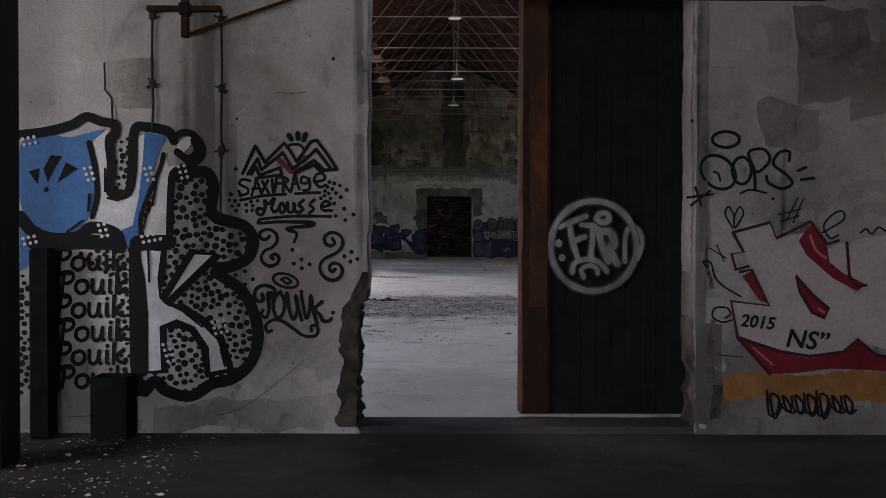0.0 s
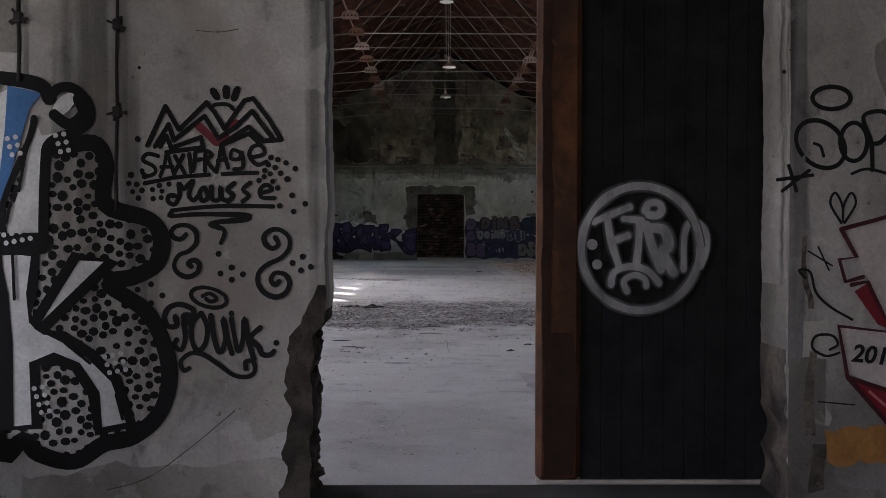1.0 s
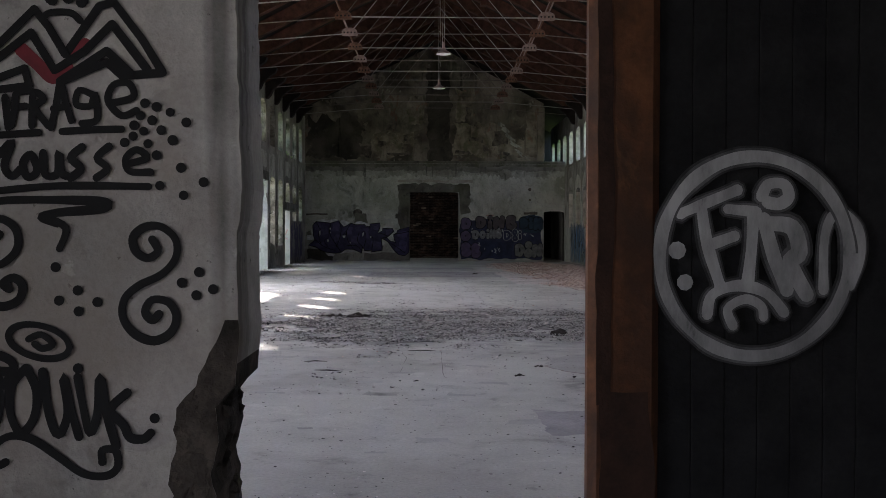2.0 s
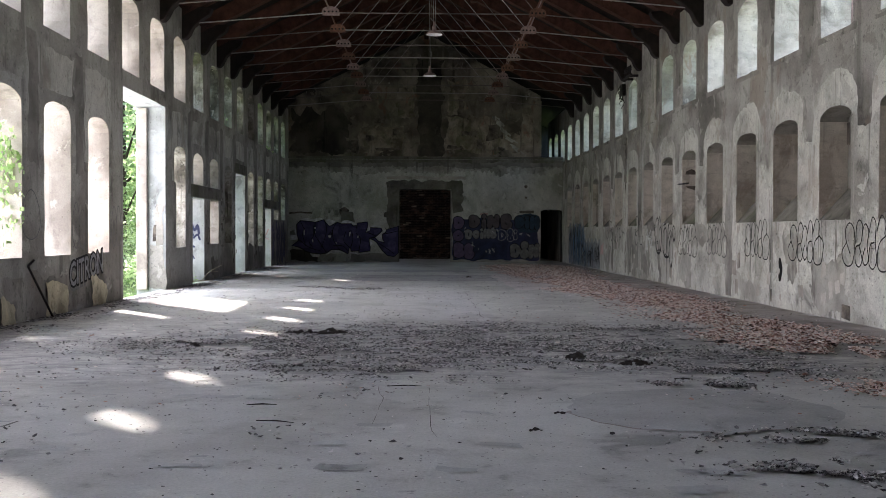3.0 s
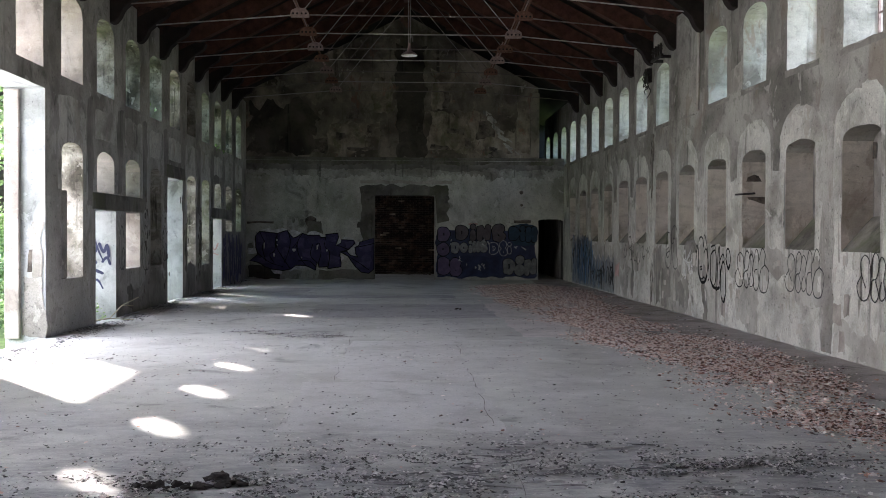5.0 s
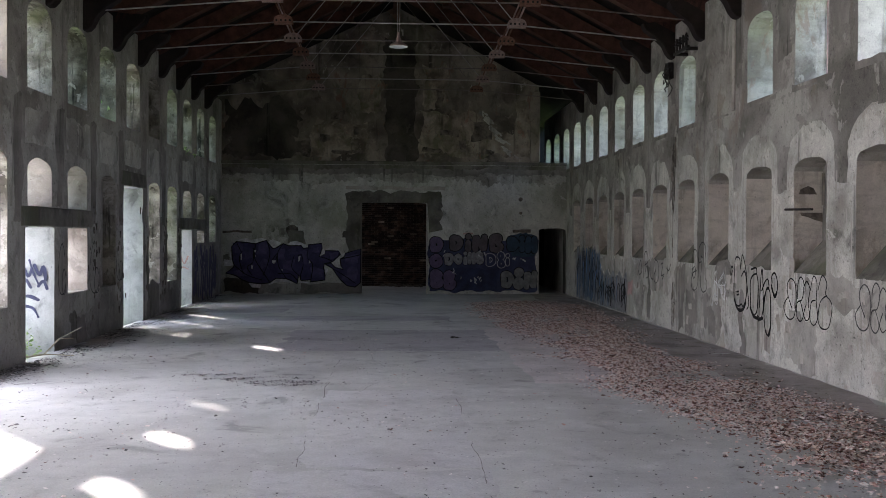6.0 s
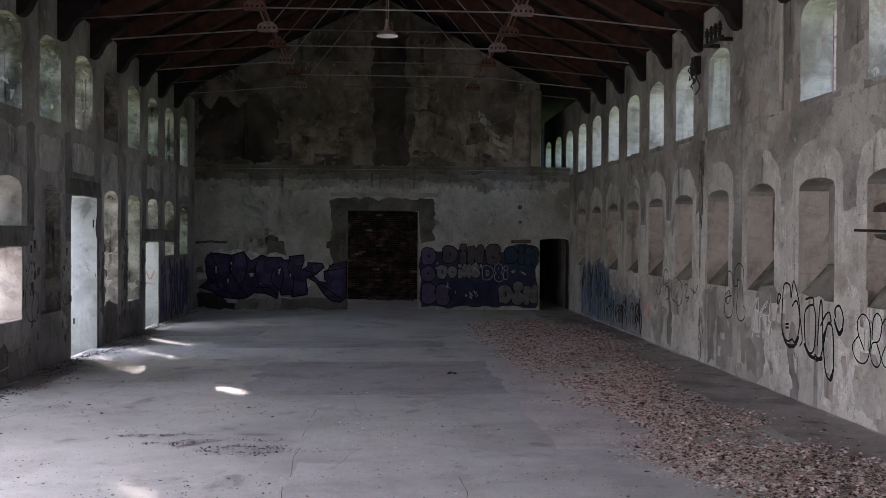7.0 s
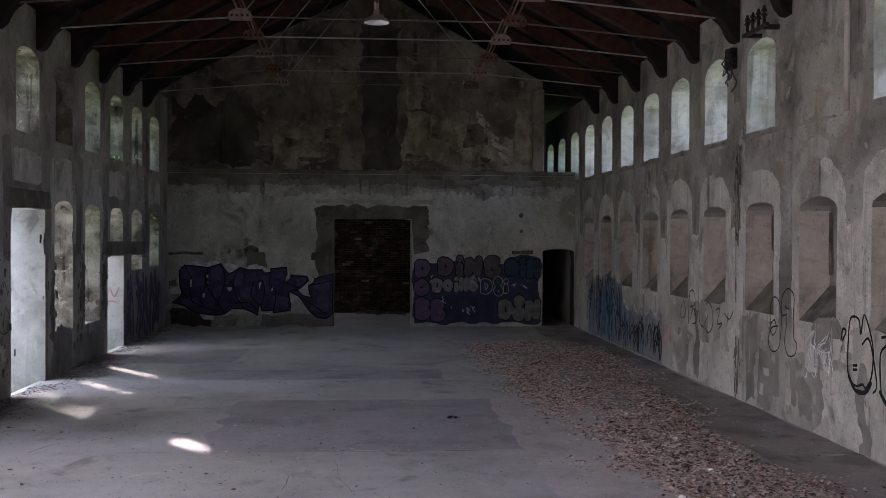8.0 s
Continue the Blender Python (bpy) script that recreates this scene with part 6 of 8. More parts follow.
def blue_piece():
    """Blue and white lettering with black verticals at the end of the east wall."""
    bm = bmesh.new()
    flat(bm, on_right, [(40.6 + 3.3 * i / 20, 0.03) for i in range(21)] + [(43.9 - 3.3 * i / 20, 1.5 + 0.12 * math.sin(i * 1.3)) for i in range(21)], -0.012)
    part("fill", bm, P_CHALK, wall_east, "thin whitish graffiti fill")
    bm = bmesh.new()
    flat(bm, on_right, [(37.6 + 3.0 * i / 16, 0.03) for i in range(17)] + [(40.6 - 3.0 * i / 16, 0.95 + 0.1 * math.sin(i * 1.7)) for i in range(17)], -0.0115)
    part("fill", bm, P_CHALK, wall_east, "whitish graffiti ground")
    for ink, count, width, far in ((P_FADED, 46, 0.12, 38.6), (P_TEAL, 44, 0.08, 39.9), (P_CHALK, 36, 0.05, 37.7), (P_BLUE, 7, 0.05, 40.2), (P_BLACK, 56, 0.04, 37.6)):
        bm = bmesh.new()
        for i in range(count):
            u = random.uniform(far, 43.8)
            h = (0.85 if u < 40.5 else 1.5) * random.uniform(0.6, 1.02)
            low = random.uniform(0.04, h * 0.6)
            stroke(bm, on_right, [(u, low), (u + random.uniform(-0.12, 0.12), (h + low) / 2), (u + random.uniform(-0.1, 0.1), h)], width * random.uniform(0.5, 1.4), False, True, -0.0125 - 0.0006 * ("PFTWB".find(ink.name[0].upper()) % 5), 0.5)
            if ink is P_BLACK and i % 3 == 0:
                stroke(bm, on_right, [(u, h * 0.7), (u + 0.2, h * 0.85), (u + 0.35, h * 0.6), (u + 0.3, h * 0.3)], 0.04, False, True, -0.016)
        part("strokes", bm, ink, wall_east, "streaky graffiti strokes")
    patch("spray", on_right, ragged(37.0, 37.5, 0.45, 0.85, 0.08, 24, 3), -0.01, P_ROSE, wall_east, "faint pink sprayed patch")


blue_piece()


def purple_piece():
    """Dark purple block letters running together along the gable's foot."""
    def pc(*c):
        return [(-5.175 + c[q] * 0.00504, 2.114 - c[q + 1] * 0.00506) for q in range(0, len(c), 2)]

    mass = pc(80, 88, 150, 94, 202, 101, 270, 80, 288, 106, 310, 131, 330, 128, 375, 100, 410, 113, 490, 112, 502, 129, 535, 126, 533, 107, 620, 98, 622, 130, 604, 182, 640, 166, 642, 143, 728, 146, 738, 166, 690, 213, 636, 228,
              632, 250, 641, 300, 640, 330, 549, 343, 547, 329, 488, 333, 474, 300, 464, 356, 430, 336, 395, 322, 330, 320, 292, 348, 240, 356, 160, 346, 118, 330, 75, 302, 14, 288, 62, 252, 66, 235, 55, 200, 52, 120)
    tail = pc(636, 229, 680, 222, 704, 250, 756, 262, 742, 240, 736, 196, 764, 182, 768, 160, 868, 130, 867, 345, 832, 375, 780, 366, 742, 332, 712, 292, 688, 256)
    bm = bmesh.new()
    flat(bm, on_gable, mass, -0.014)
    flat(bm, on_gable, tail, -0.0142)
    part("letter_fill", bm, P_PURPLE, wall_north, "dark purple block letters of a graffiti")
    bm = bmesh.new()
    for i, (u, w, su, sw) in enumerate(((95, 130, 30, 26), (150, 170, 26, 40), (240, 140, 30, 34), (255, 230, 24, 36), (360, 160, 26, 34), (400, 240, 40, 30), (440, 145, 30, 18), (515, 190, 20, 46), (580, 130, 28, 18), (590, 290, 40, 30), (690, 175, 34, 14), (810, 210, 44, 22), (820, 290, 34, 40), (110, 280, 34, 18), (770, 320, 24, 20))):
        p, q = pc(u, w)[0]
        flat(bm, on_gable, ragged(p - su * 0.005, p + su * 0.005, q - sw * 0.005, q + sw * 0.005, 0.09, 40, i * 2.9), -0.0150 - 0.0001 * i)
    part("letter_shade", bm, P_INDIGO, wall_north, "lighter violet shading in the letters")
    bm = bmesh.new()
    stroke(bm, on_gable, mass, 0.034, True, False, -0.018)
    stroke(bm, on_gable, tail, 0.034, True, False, -0.0182)
    for line in ((202, 101, 196, 190, 236, 262, 292, 346), (270, 80, 292, 150, 276, 236, 250, 300), (375, 100, 340, 165, 350, 250, 398, 322), (445, 176, 430, 250, 474, 300), (470, 176, 492, 170, 502, 236, 486, 300, 488, 332), (535, 126, 528, 186, 562, 234, 549, 340),
                 (604, 182, 640, 190, 690, 212), (736, 196, 800, 184, 868, 168), (118, 150, 100, 200, 124, 290), (188, 130, 186, 215, 150, 250, 180, 300), (80, 88, 110, 150), (305, 206, 340, 160, 328, 206, 318, 230), (70, 240, 150, 300, 240, 330), (345, 290, 420, 290, 464, 330), (650, 232, 760, 300, 832, 350)):
        stroke(bm, on_gable, pc(*line), 0.026, False, True, -0.0185, 0.6)
    part("outline", bm, P_BLACK, wall_north, "black graffiti outline")
    bm = bmesh.new()
    for i, h in enumerate((pc(72, 92, 105, 73, 150, 64, 165, 79, 240, 64, 272, 76, 202, 104, 150, 98), pc(284, 84, 310, 73, 364, 95, 330, 134, 305, 132), pc(406, 110, 420, 88, 460, 82, 502, 98, 536, 122, 536, 130, 500, 134, 488, 116), pc(618, 100, 640, 150, 640, 170, 600, 188),
                           pc(640, 140, 672, 122, 722, 132, 748, 164, 764, 158, 770, 182, 738, 196, 744, 240, 762, 264, 700, 254, 676, 224, 738, 166), pc(38, 148, 58, 160, 70, 238, 4, 244, 2, 200, 46, 206), pc(150, 340, 190, 350, 240, 352, 232, 380, 180, 378),
                           pc(282, 352, 300, 330, 380, 316, 442, 346, 400, 342, 322, 346, 290, 364), pc(628, 254, 656, 250, 662, 274, 640, 292), pc(474, 330, 484, 338, 540, 346, 540, 352, 480, 348))):
        flat(bm, on_gable, h, -0.0095 - 0.0001 * i)
    for h in (pc(108, 166, 117, 164, 116, 204, 109, 206), pc(194, 142, 204, 140, 205, 154, 196, 156), pc(176, 238, 187, 240, 184, 262, 174, 258), pc(303, 206, 329, 205, 327, 220, 318, 229, 308, 222), pc(472, 182, 486, 177, 480, 205, 473, 216), pc(543, 204, 549, 221, 536, 226), pc(364, 264, 372, 262, 372, 272), pc(198, 176, 205, 176, 204, 186)):
        flat(bm, on_gable, h, -0.0225)
    part("halo", bm, P_HALO, wall_north, "whitish halo behind the letters")
    for i, (u0, u1, w0, w1, m) in enumerate(((0, 225, 440, 320, M_SOOT_SHADE), (230, 480, 415, 350, M_BAND), (400, 515, 92, 18, M_CEMENT), (744, 782, 62, 16, M_CEMENT), (0, 40, 210, 168, M_CEMENT), (490, 860, 412, 350, M_SOIL_SHADE), (265, 300, 90, 0, M_BAND), (325, 350, 90, 0, M_BAND))):
        (p0, q0), (p1, q1) = pc(u0, w0, u1, w1)
        patch("stain", on_gable, ragged(p0, p1, max(0.01, q0), q1, 0.06, 70, 7.7 * i), -0.0066 - 0.0002 * i, m, wall_north, "dark stain on the plaster")


purple_piece()


def pier_tags():
    """Tall thin loops on the west wall's piers, and dark flakes of old paint round the blind window."""
    for u0, u1, w0, w1 in ((30.66, 31.02, 0.9, 1.74), (32.3, 32.84, 0.82, 1.76), (33.98, 34.4, 0.98, 1.76)):
        bm = bmesh.new()
        for f0, f1, top in ((0.0, 1.0, 1.0), (0.5, 1.0, 0.5)):
            c, r = u0 + (u1 - u0) * (f0 + f1) / 2, (u1 - u0) * (f1 - f0) / 2
            mid, half = w0 + (w1 - w0) * top / 2, (w1 - w0) * top / 2
            stroke(bm, on_left, [(c + r * math.cos(a) * (1 - 0.3 * math.sin(a)), mid + half * math.sin(a)) for a in [0.5 + 5.7 * j / 12 for j in range(13)]], 0.02, False, True, -0.007, 0.4)
        part("tag", bm, P_INK, wall_west, "thin black tag of tall loops")
    rnd = random.Random(52)
    bm = bmesh.new()
    for i in range(150):
        u, w, n = rnd.choice((32.6, 34.2, 36.4, 38.0, 39.6)) + rnd.gauss(0, 0.16), rnd.uniform(0.3, 2.6), rnd.uniform(0.012, 0.05)
        flat(bm, on_left, ragged(u - n, u + n, w - n * 1.4, w + n * 1.4, 0.03, 12, i * 1.1), -0.0052 - 0.000005 * i)
    part("flakes", bm, M_CORE_SHADE, wall_west, "dark flakes where the render has chipped")
    for i, (u0, u1, w0, w1, m) in enumerate(((36.5, 37.4, 0.02, 0.8, M_SOIL_SHADE), (37.6, 39.6, 0.02, 0.55, M_SOIL_SHADE), (38.0, 38.3, 1.0, 1.9, M_CEMENT), (36.35, 36.55, 0.5, 1.9, M_CEMENT), (39.5, 39.75, 0.9, 1.9, M_CEMENT), (31.2, 32.2, 0.02, 0.5, M_SOIL_SHADE), (32.6, 34.2, 0.02, 0.7, M_SOIL_SHADE))):
        patch("dark_damp", on_left, ragged(u0, u1, w0, w1, 0.13, 90, 3.9 * i), -0.0035 - 0.0002 * i, m, wall_west, "dark damp at the wall's foot")


pier_tags()


BUBBLES = {
    "D": (((0.3, 0.2), (0.3, 0.5), (0.3, 0.8), (0.7, 0.75), (0.8, 0.45), (0.6, 0.2), (0.3, 0.2)),),
    "I": (((0.5, 0.1), (0.5, 0.5)), ((0.5, 0.88), (0.52, 0.9))),
    "N": (((0.2, 0.1), (0.22, 0.85), (0.5, 0.5), (0.75, 0.12), (0.8, 0.88)),),
    "O": (((0.5, 0.85), (0.22, 0.65), (0.25, 0.3), (0.5, 0.14), (0.76, 0.35), (0.74, 0.68), (0.5, 0.85)),),
    "B": (((0.3, 0.15), (0.28, 0.85), (0.7, 0.8), (0.6, 0.52), (0.8, 0.3), (0.6, 0.12), (0.3, 0.15)),),
    "H": (((0.22, 0.1), (0.25, 0.9)), ((0.75, 0.1), (0.75, 0.9)), ((0.25, 0.5), (0.75, 0.5))),
}


def bubble_wall():
    """Rows of fat rounded letters between the doorway and the dark corner door."""
    inks = {}
    deep = [0]

    def fat(shape, u0, u1, w0, w1, fill, rim, wide, edge=0.035):
        deep[0] += 1
        for line in BUBBLES[shape]:
            pts = [(u0 + (u1 - u0) * (0.08 + 0.84 * u), w0 + (w1 - w0) * (0.08 + 0.84 * w)) for u, w in line]
            for ink, width, lift in ((rim, wide + 2 * edge, 0.0), (fill, wide, 0.0046)):
                stroke(inks.setdefault(ink.name, (ink, bmesh.new()))[1], on_gable, [(min(4.93 - width / 2, max(1.38 + width / 2, u)), w) for u, w in pts], width, False, True, -0.0065 - 0.0002 * deep[0] - lift, 0.25)

    patch("ground", on_gable, ragged(1.4, 4.9, 0.1, 1.76, 0.08, 90, 5), -0.0045, P_NAVY, wall_north, "dark violet ground behind bubble letters")
    patch("ground", on_gable, ragged(2.3, 3.65, 0.08, 0.85, 0.08, 60, 9), -0.0055, P_DEEP, wall_north, "deep blue spray over older letters")
    patch("ground", on_gable, ragged(4.0, 4.9, 1.25, 1.95, 0.07, 60, 12), -0.0057, P_PETROL, wall_north, "teal spray behind the last letters")
    for shape, u0, u1, w0, w1, fill in (("D", 1.38, 1.86, 1.3, 1.88, P_VIOLET), ("O", 1.4, 1.84, 0.85, 1.3, P_VIOLET), ("B", 1.38, 1.9, 0.15, 0.82, P_VIOLET), ("B", 1.82, 2.3, 0.1, 0.78, P_VIOLET),
                                        ("D", 2.0, 2.5, 1.35, 1.95, P_TAUPE), ("I", 2.5, 2.82, 1.35, 1.96, P_TAUPE), ("N", 2.78, 3.3, 1.35, 1.95, P_TAUPE), ("B", 3.28, 3.85, 1.32, 1.97, P_TAUPE),
                                        ("D", 3.9, 4.3, 1.35, 1.9, P_PETROL), ("I", 4.28, 4.55, 1.36, 1.9, P_PETROL), ("H", 4.52, 4.93, 1.32, 1.88, P_PETROL)):
        fat(shape, u0 - 0.03, u1 + 0.03, w0, w1, fill, P_BLACK, 0.19, 0.026)
    for shape, u0, u1, w0, w1 in (("D", 1.84, 2.22, 0.9, 1.36), ("O", 2.2, 2.48, 0.96, 1.3), ("I", 2.46, 2.68, 0.95, 1.36), ("H", 2.64, 2.92, 0.98, 1.34), ("B", 2.9, 3.18, 0.98, 1.36)):
        fat(shape, u0 - 0.02, u1 + 0.02, w0 - 0.03, w1 + 0.03, P_CHALK, P_BLACK, 0.13, 0.016)
    for shape, u0, u1, w0, w1 in (("D", 3.15, 3.62, 0.83, 1.38), ("O", 3.6, 3.85, 1.08, 1.38), ("O", 3.6, 3.88, 0.84, 1.12), ("I", 3.84, 4.05, 0.9, 1.32)):
        fat(shape, u0, u1, w0, w1, P_NAVY, P_PALEWASH, 0.11, 0.02)
    for shape, u0, u1, w0, w1 in (("D", 3.66, 4.18, 0.12, 0.82), ("O", 4.14, 4.48, 0.14, 0.56), ("O", 4.2, 4.44, 0.58, 0.82), ("N", 4.46, 4.93, 0.12, 0.8)):
        fat(shape, u0 - 0.02, u1 + 0.02, w0, w1, P_ASH, P_BLACK, 0.18, 0.022)
    rnd = random.Random(21)
    white = inks[P_PALEWASH.name][1]
    for _ in range(26):
        u, w = rnd.choice(((1.9, 1.3), (2.3, 0.72), (2.9, 0.5), (3.1, 1.3), (4.25, 1.2), (4.35, 1.1), (2.5, 0.45), (3.0, 0.42)))
        u, w = u + rnd.uniform(-0.15, 0.15), w + rnd.uniform(-0.08, 0.08)
        stroke(white, on_gable, [(u, w), (u + rnd.uniform(-0.06, 0.06), w + 0.04), (u + rnd.uniform(-0.05, 0.08), w - 0.03)], rnd.uniform(0.015, 0.035), False, False, -0.0225, 0.9)
    for ink, b in inks.values():
        part("letters", b, ink, wall_north, "fat rounded graffiti letters")
    patch("red_arc", on_gable, ragged(2.5, 2.85, 1.94, 2.0, 0.03, 30, 3), -0.0075, P_ROSE, wall_north, "faint red arc over the letters")


bubble_wall()

# west wall tags
bm = bmesh.new()
for u0, u1, w0, w1, n, seed in ((21.5, 22.05, 0.9, 1.7, 2, 3), (23.35, 23.85, 0.95, 1.68, 2, 4), (19.7, 20.15, 1.0, 1.9, 1, 5)):
    loops(bm, on_left, u0, u1, w0, w1, n, 0.018, seed)
part("tag", bm, P_GREY, wall_west, "thin grey outlined tags")
for x, z, thick, paint, words in ((0.004, 0.31, 0.045, P_GREY, "grey drop shadow"), (0.007, 0.35, 0.034, P_BLACK, "black rim"), (0.01, 0.35, 0.006, P_CHALK, "pale grey sprayed word")):
    spot = pose(WL + x, 21.35, z + 0.02, 90, -7, 90)
    lettering("CITRON", spot @ Matrix.Diagonal((0.98, 1.22, 1, 1)), 0.42, thick, paint, wall_west, "lettering", 0.1, words)
bm = bmesh.new()
for i in range(12):
    u = 41.5 + 0.28 * i
    h = random.uniform(1.1, 1.55)
    stroke(bm, on_left, [(u, random.uniform(0.1, 0.4)), (u + random.uniform(-0.15, 0.25), 0.8), (u + random.uniform(-0.3, 0.2), h)], random.uniform(0.1, 0.3), False, True, -0.005, 0.5)
part("tag", bm, P_PURPLE, wall_west, "dark purple graffiti strokes")
bm = bmesh.new()
for i in range(8):
    u = 41.6 + 0.4 * i
    w = random.uniform(0.3, 1.1)
    stroke(bm, on_left, [(u, w), (u + random.uniform(-0.2, 0.2), w + 0.2), (u + random.uniform(-0.2, 0.2), w + 0.35)], 0.03, False, True, -0.012, 0.8)
part("tag", bm, M_REVEAL, wall_west, "whitish graffiti strokes")


on_jamb_2 = lambda u, w, d=0.0: Vector((u, 30.49 + d, w))
bm = bmesh.new()
for line in ((-5.82, 1.2, -5.74, 1.36, -5.66, 1.22, -5.6, 1.34), (-5.8, 1.08, -5.7, 1.16, -5.62, 1.04), (-5.64, 1.48, -5.58, 1.28, -5.5, 1.1), (-5.56, 1.4, -5.48, 1.24, -5.42, 1.38, -5.38, 1.16), (-5.5, 1.06, -5.42, 1.14, -5.36, 1.02),
             (-5.82, 0.86, -5.66, 0.9, -5.5, 0.84), (-5.72, 0.74, -5.58, 0.7, -5.5, 0.56)):
    stroke(bm, on_jamb_2, [(line[q], line[q + 1]) for q in range(0, len(line), 2)], random.uniform(0.035, 0.075), False, True, -0.006, 0.6)
part("tag", bm, P_NAVY, wall_west, "dark tag inside the doorway")
on_jamb_3 = lambda u, w, d=0.0: Vector((u, 41.19 + d, w))
bm = bmesh.new()
for line in ((-5.8, 1.25, -5.65, 1.3, -5.6, 1.15, -5.75, 1.1), (-5.55, 1.3, -5.45, 1.1, -5.35, 1.3), (-5.78, 0.95, -5.5, 1.0, -5.35, 0.95)):
    stroke(bm, on_jamb_3, [(line[q], line[q + 1]) for q in range(0, len(line), 2)], 0.04, False, True, -0.006, 0.5)
part("tag", bm, P_ROSE, wall_west, "faded red tag inside the far doorway")


# ---------------------------------------------------------------- front room fittings
frame_iron = tagged(new("pipe_frame"), "rusty iron bracket frame high on the front wall", "bracket")
frame_iron.location = (0, YN, 0)
part("bar", box(bmesh.new(), -1.9, -1.45, -0.08, -0.04, 2.58, 2.61), M_RUST, frame_iron)
part("bar", box(bmesh.new(), -1.685, -1.645, -0.09, -0.04, 2.42, 3.2), M_RUST, frame_iron)
part("brace", rod(bmesh.new(), (-1.66, -0.07, 2.43), (-0.95, -0.05, 2.68), 0.011), M_RUST, frame_iron)
part("clamp", box(bmesh.new(), -1.7, -1.63, -0.1, -0.035, 2.55, 2.63, None, 0.01), M_DARK, frame_iron)


def cable(name, pts, r, label):
    ob = tagged(new(name), label, "cable")
    bm = bmesh.new()
    for a, b in zip(pts, pts[1:]):
        rod(bm, a, b, r)
    part("run", bm, M_WIRE, ob)
    return ob


yw = YN - 0.018
c1 = cable("cable", [(-1.88, yw, 2.6), (-1.885, yw, 2.3), (-1.878, yw, 2.0), (-1.882, yw, 1.86)], 0.008, "old cable hanging down the front wall")
c2 = cable("cable", [(-1.455, yw, 2.6), (-1.45, yw, 2.2), (-1.456, yw, 1.9), (-1.452, yw, 1.73), (-1.46, yw, 1.5), (-1.458, yw, 1.3)], 0.007, "old cable with a knot hanging down the front wall")
cable("cable", [(-2.18, yw, 2.27), (-2.175, yw, 2.1), (-2.135, yw, 2.05), (-2.13, yw, 1.9)], 0.006, "short cable beside a plastered-over box")
for c, spots in ((c1, ((-1.88, 2.56), (-1.882, 2.14))), (c2, ((-1.453, 1.73), (-1.452, 2.11), (-1.455, 2.54)))):
    for x, z in spots:
        bm = bmesh.new()
        for i in range(5):
            a = random.uniform(0, 6.3)
            rod(bm, (x, yw, z), (x + 0.045 * math.cos(a), yw - 0.01, z + 0.04 * math.sin(a)), 0.006)
        box(bm, x - 0.018, x + 0.018, yw - 0.014, yw + 0.014, z - 0.025, z + 0.025, None, 0.006)
        part("knot", bm, M_WIRE, c)
on_post = lambda u, w, d=0.0: Vector((u, -0.03 + d, w))
patch("dark_rust", on_post, ragged(0.458, 0.605, 0.04, 0.72, 0.016, 90, 3), -0.003, M_OLDRUST, door, "blackened rust at the foot of the steel edge")
patch("dark_rust", on_post, ragged(0.456, 0.5, 0.7, 2.3, 0.014, 120, 8), -0.004, M_OLDRUST, door, "blackened rust along the steel edge")
patch("filled_box", on_near, ragged(-2.17, -1.9, 1.98, 2.29, 0.02, 40, 3), -0.012, M_PALE, wall_south, "plastered-over square")
for u, w, r in ((-1.36, 1.925, 0.008), (1.475, 1.92, 0.01), (-0.76, 2.3, 0.012)):
    bm = bmesh.new()
    disc(bm, on_near, u, w, r, -0.005)
    part("nail_hole", bm, P_BLACK, wall_south)
bm = bmesh.new()
stroke(bm, on_near, mus(492, 164, 520, 166, 545, 162), 0.004, False, True, -0.003)
stroke(bm, on_near, mus(380, 740, 430, 725, 480, 690, 540, 640), 0.005, False, True, -0.003)
stroke(bm, on_near, mus(120, 742, 200, 738), 0.006, False, True, -0.003)
part("crack", bm, M_CORE_SHADE, wall_south)
edge_w = [p for p in broken_doorway()[:110] if 0.0 <= p[1] <= 0.98]
edge_e = [(u - 0.02 - (0.085 + 0.045 * noise.noise(Vector((5.0, 1.0, z * 3.1))) + 0.03 * noise.noise(Vector((2.0, 1.0, z * 11))) + 0.01 * noise.noise(Vector((2.0, 5.0, z * 34))) + 0.03 * max(0, 0.3 - z)) * min(1.0, (1.0 - z) * 6), z) for u, z in edge_w]
patch("broken_plaster", on_near, edge_w + edge_e[::-1], -0.0035, M_RUBBLE, wall_south, "broken plaster edge beside the doorway")
patch("broken_plaster", on_near, ragged(1.515, 1.56, 0.0, 0.42, 0.015, 50, 9), -0.0038, M_STONE, wall_south, "broken plaster edge beside the doorway")
# darkens the whole east part: grime, plus the light's fall-off put into colour
patch("grimy_render", on_near, [(max(u, 1.504), max(w, -0.045) if w > 0.03 else -0.045) for u, w in ragged(1.5, 3.6, 0.0, 2.95, 0.03, 80, 2)], -0.0008, M_DIRTY_SHADE, wall_south, "render toned darker east of the doorway for grime and shade")
patch("cement_strip", on_near, ragged(1.506, 1.574, 0.62, 2.66, 0.004, 50, 11), -0.0045, M_STRIP, wall_south, "smooth cement strip beside the doorway")
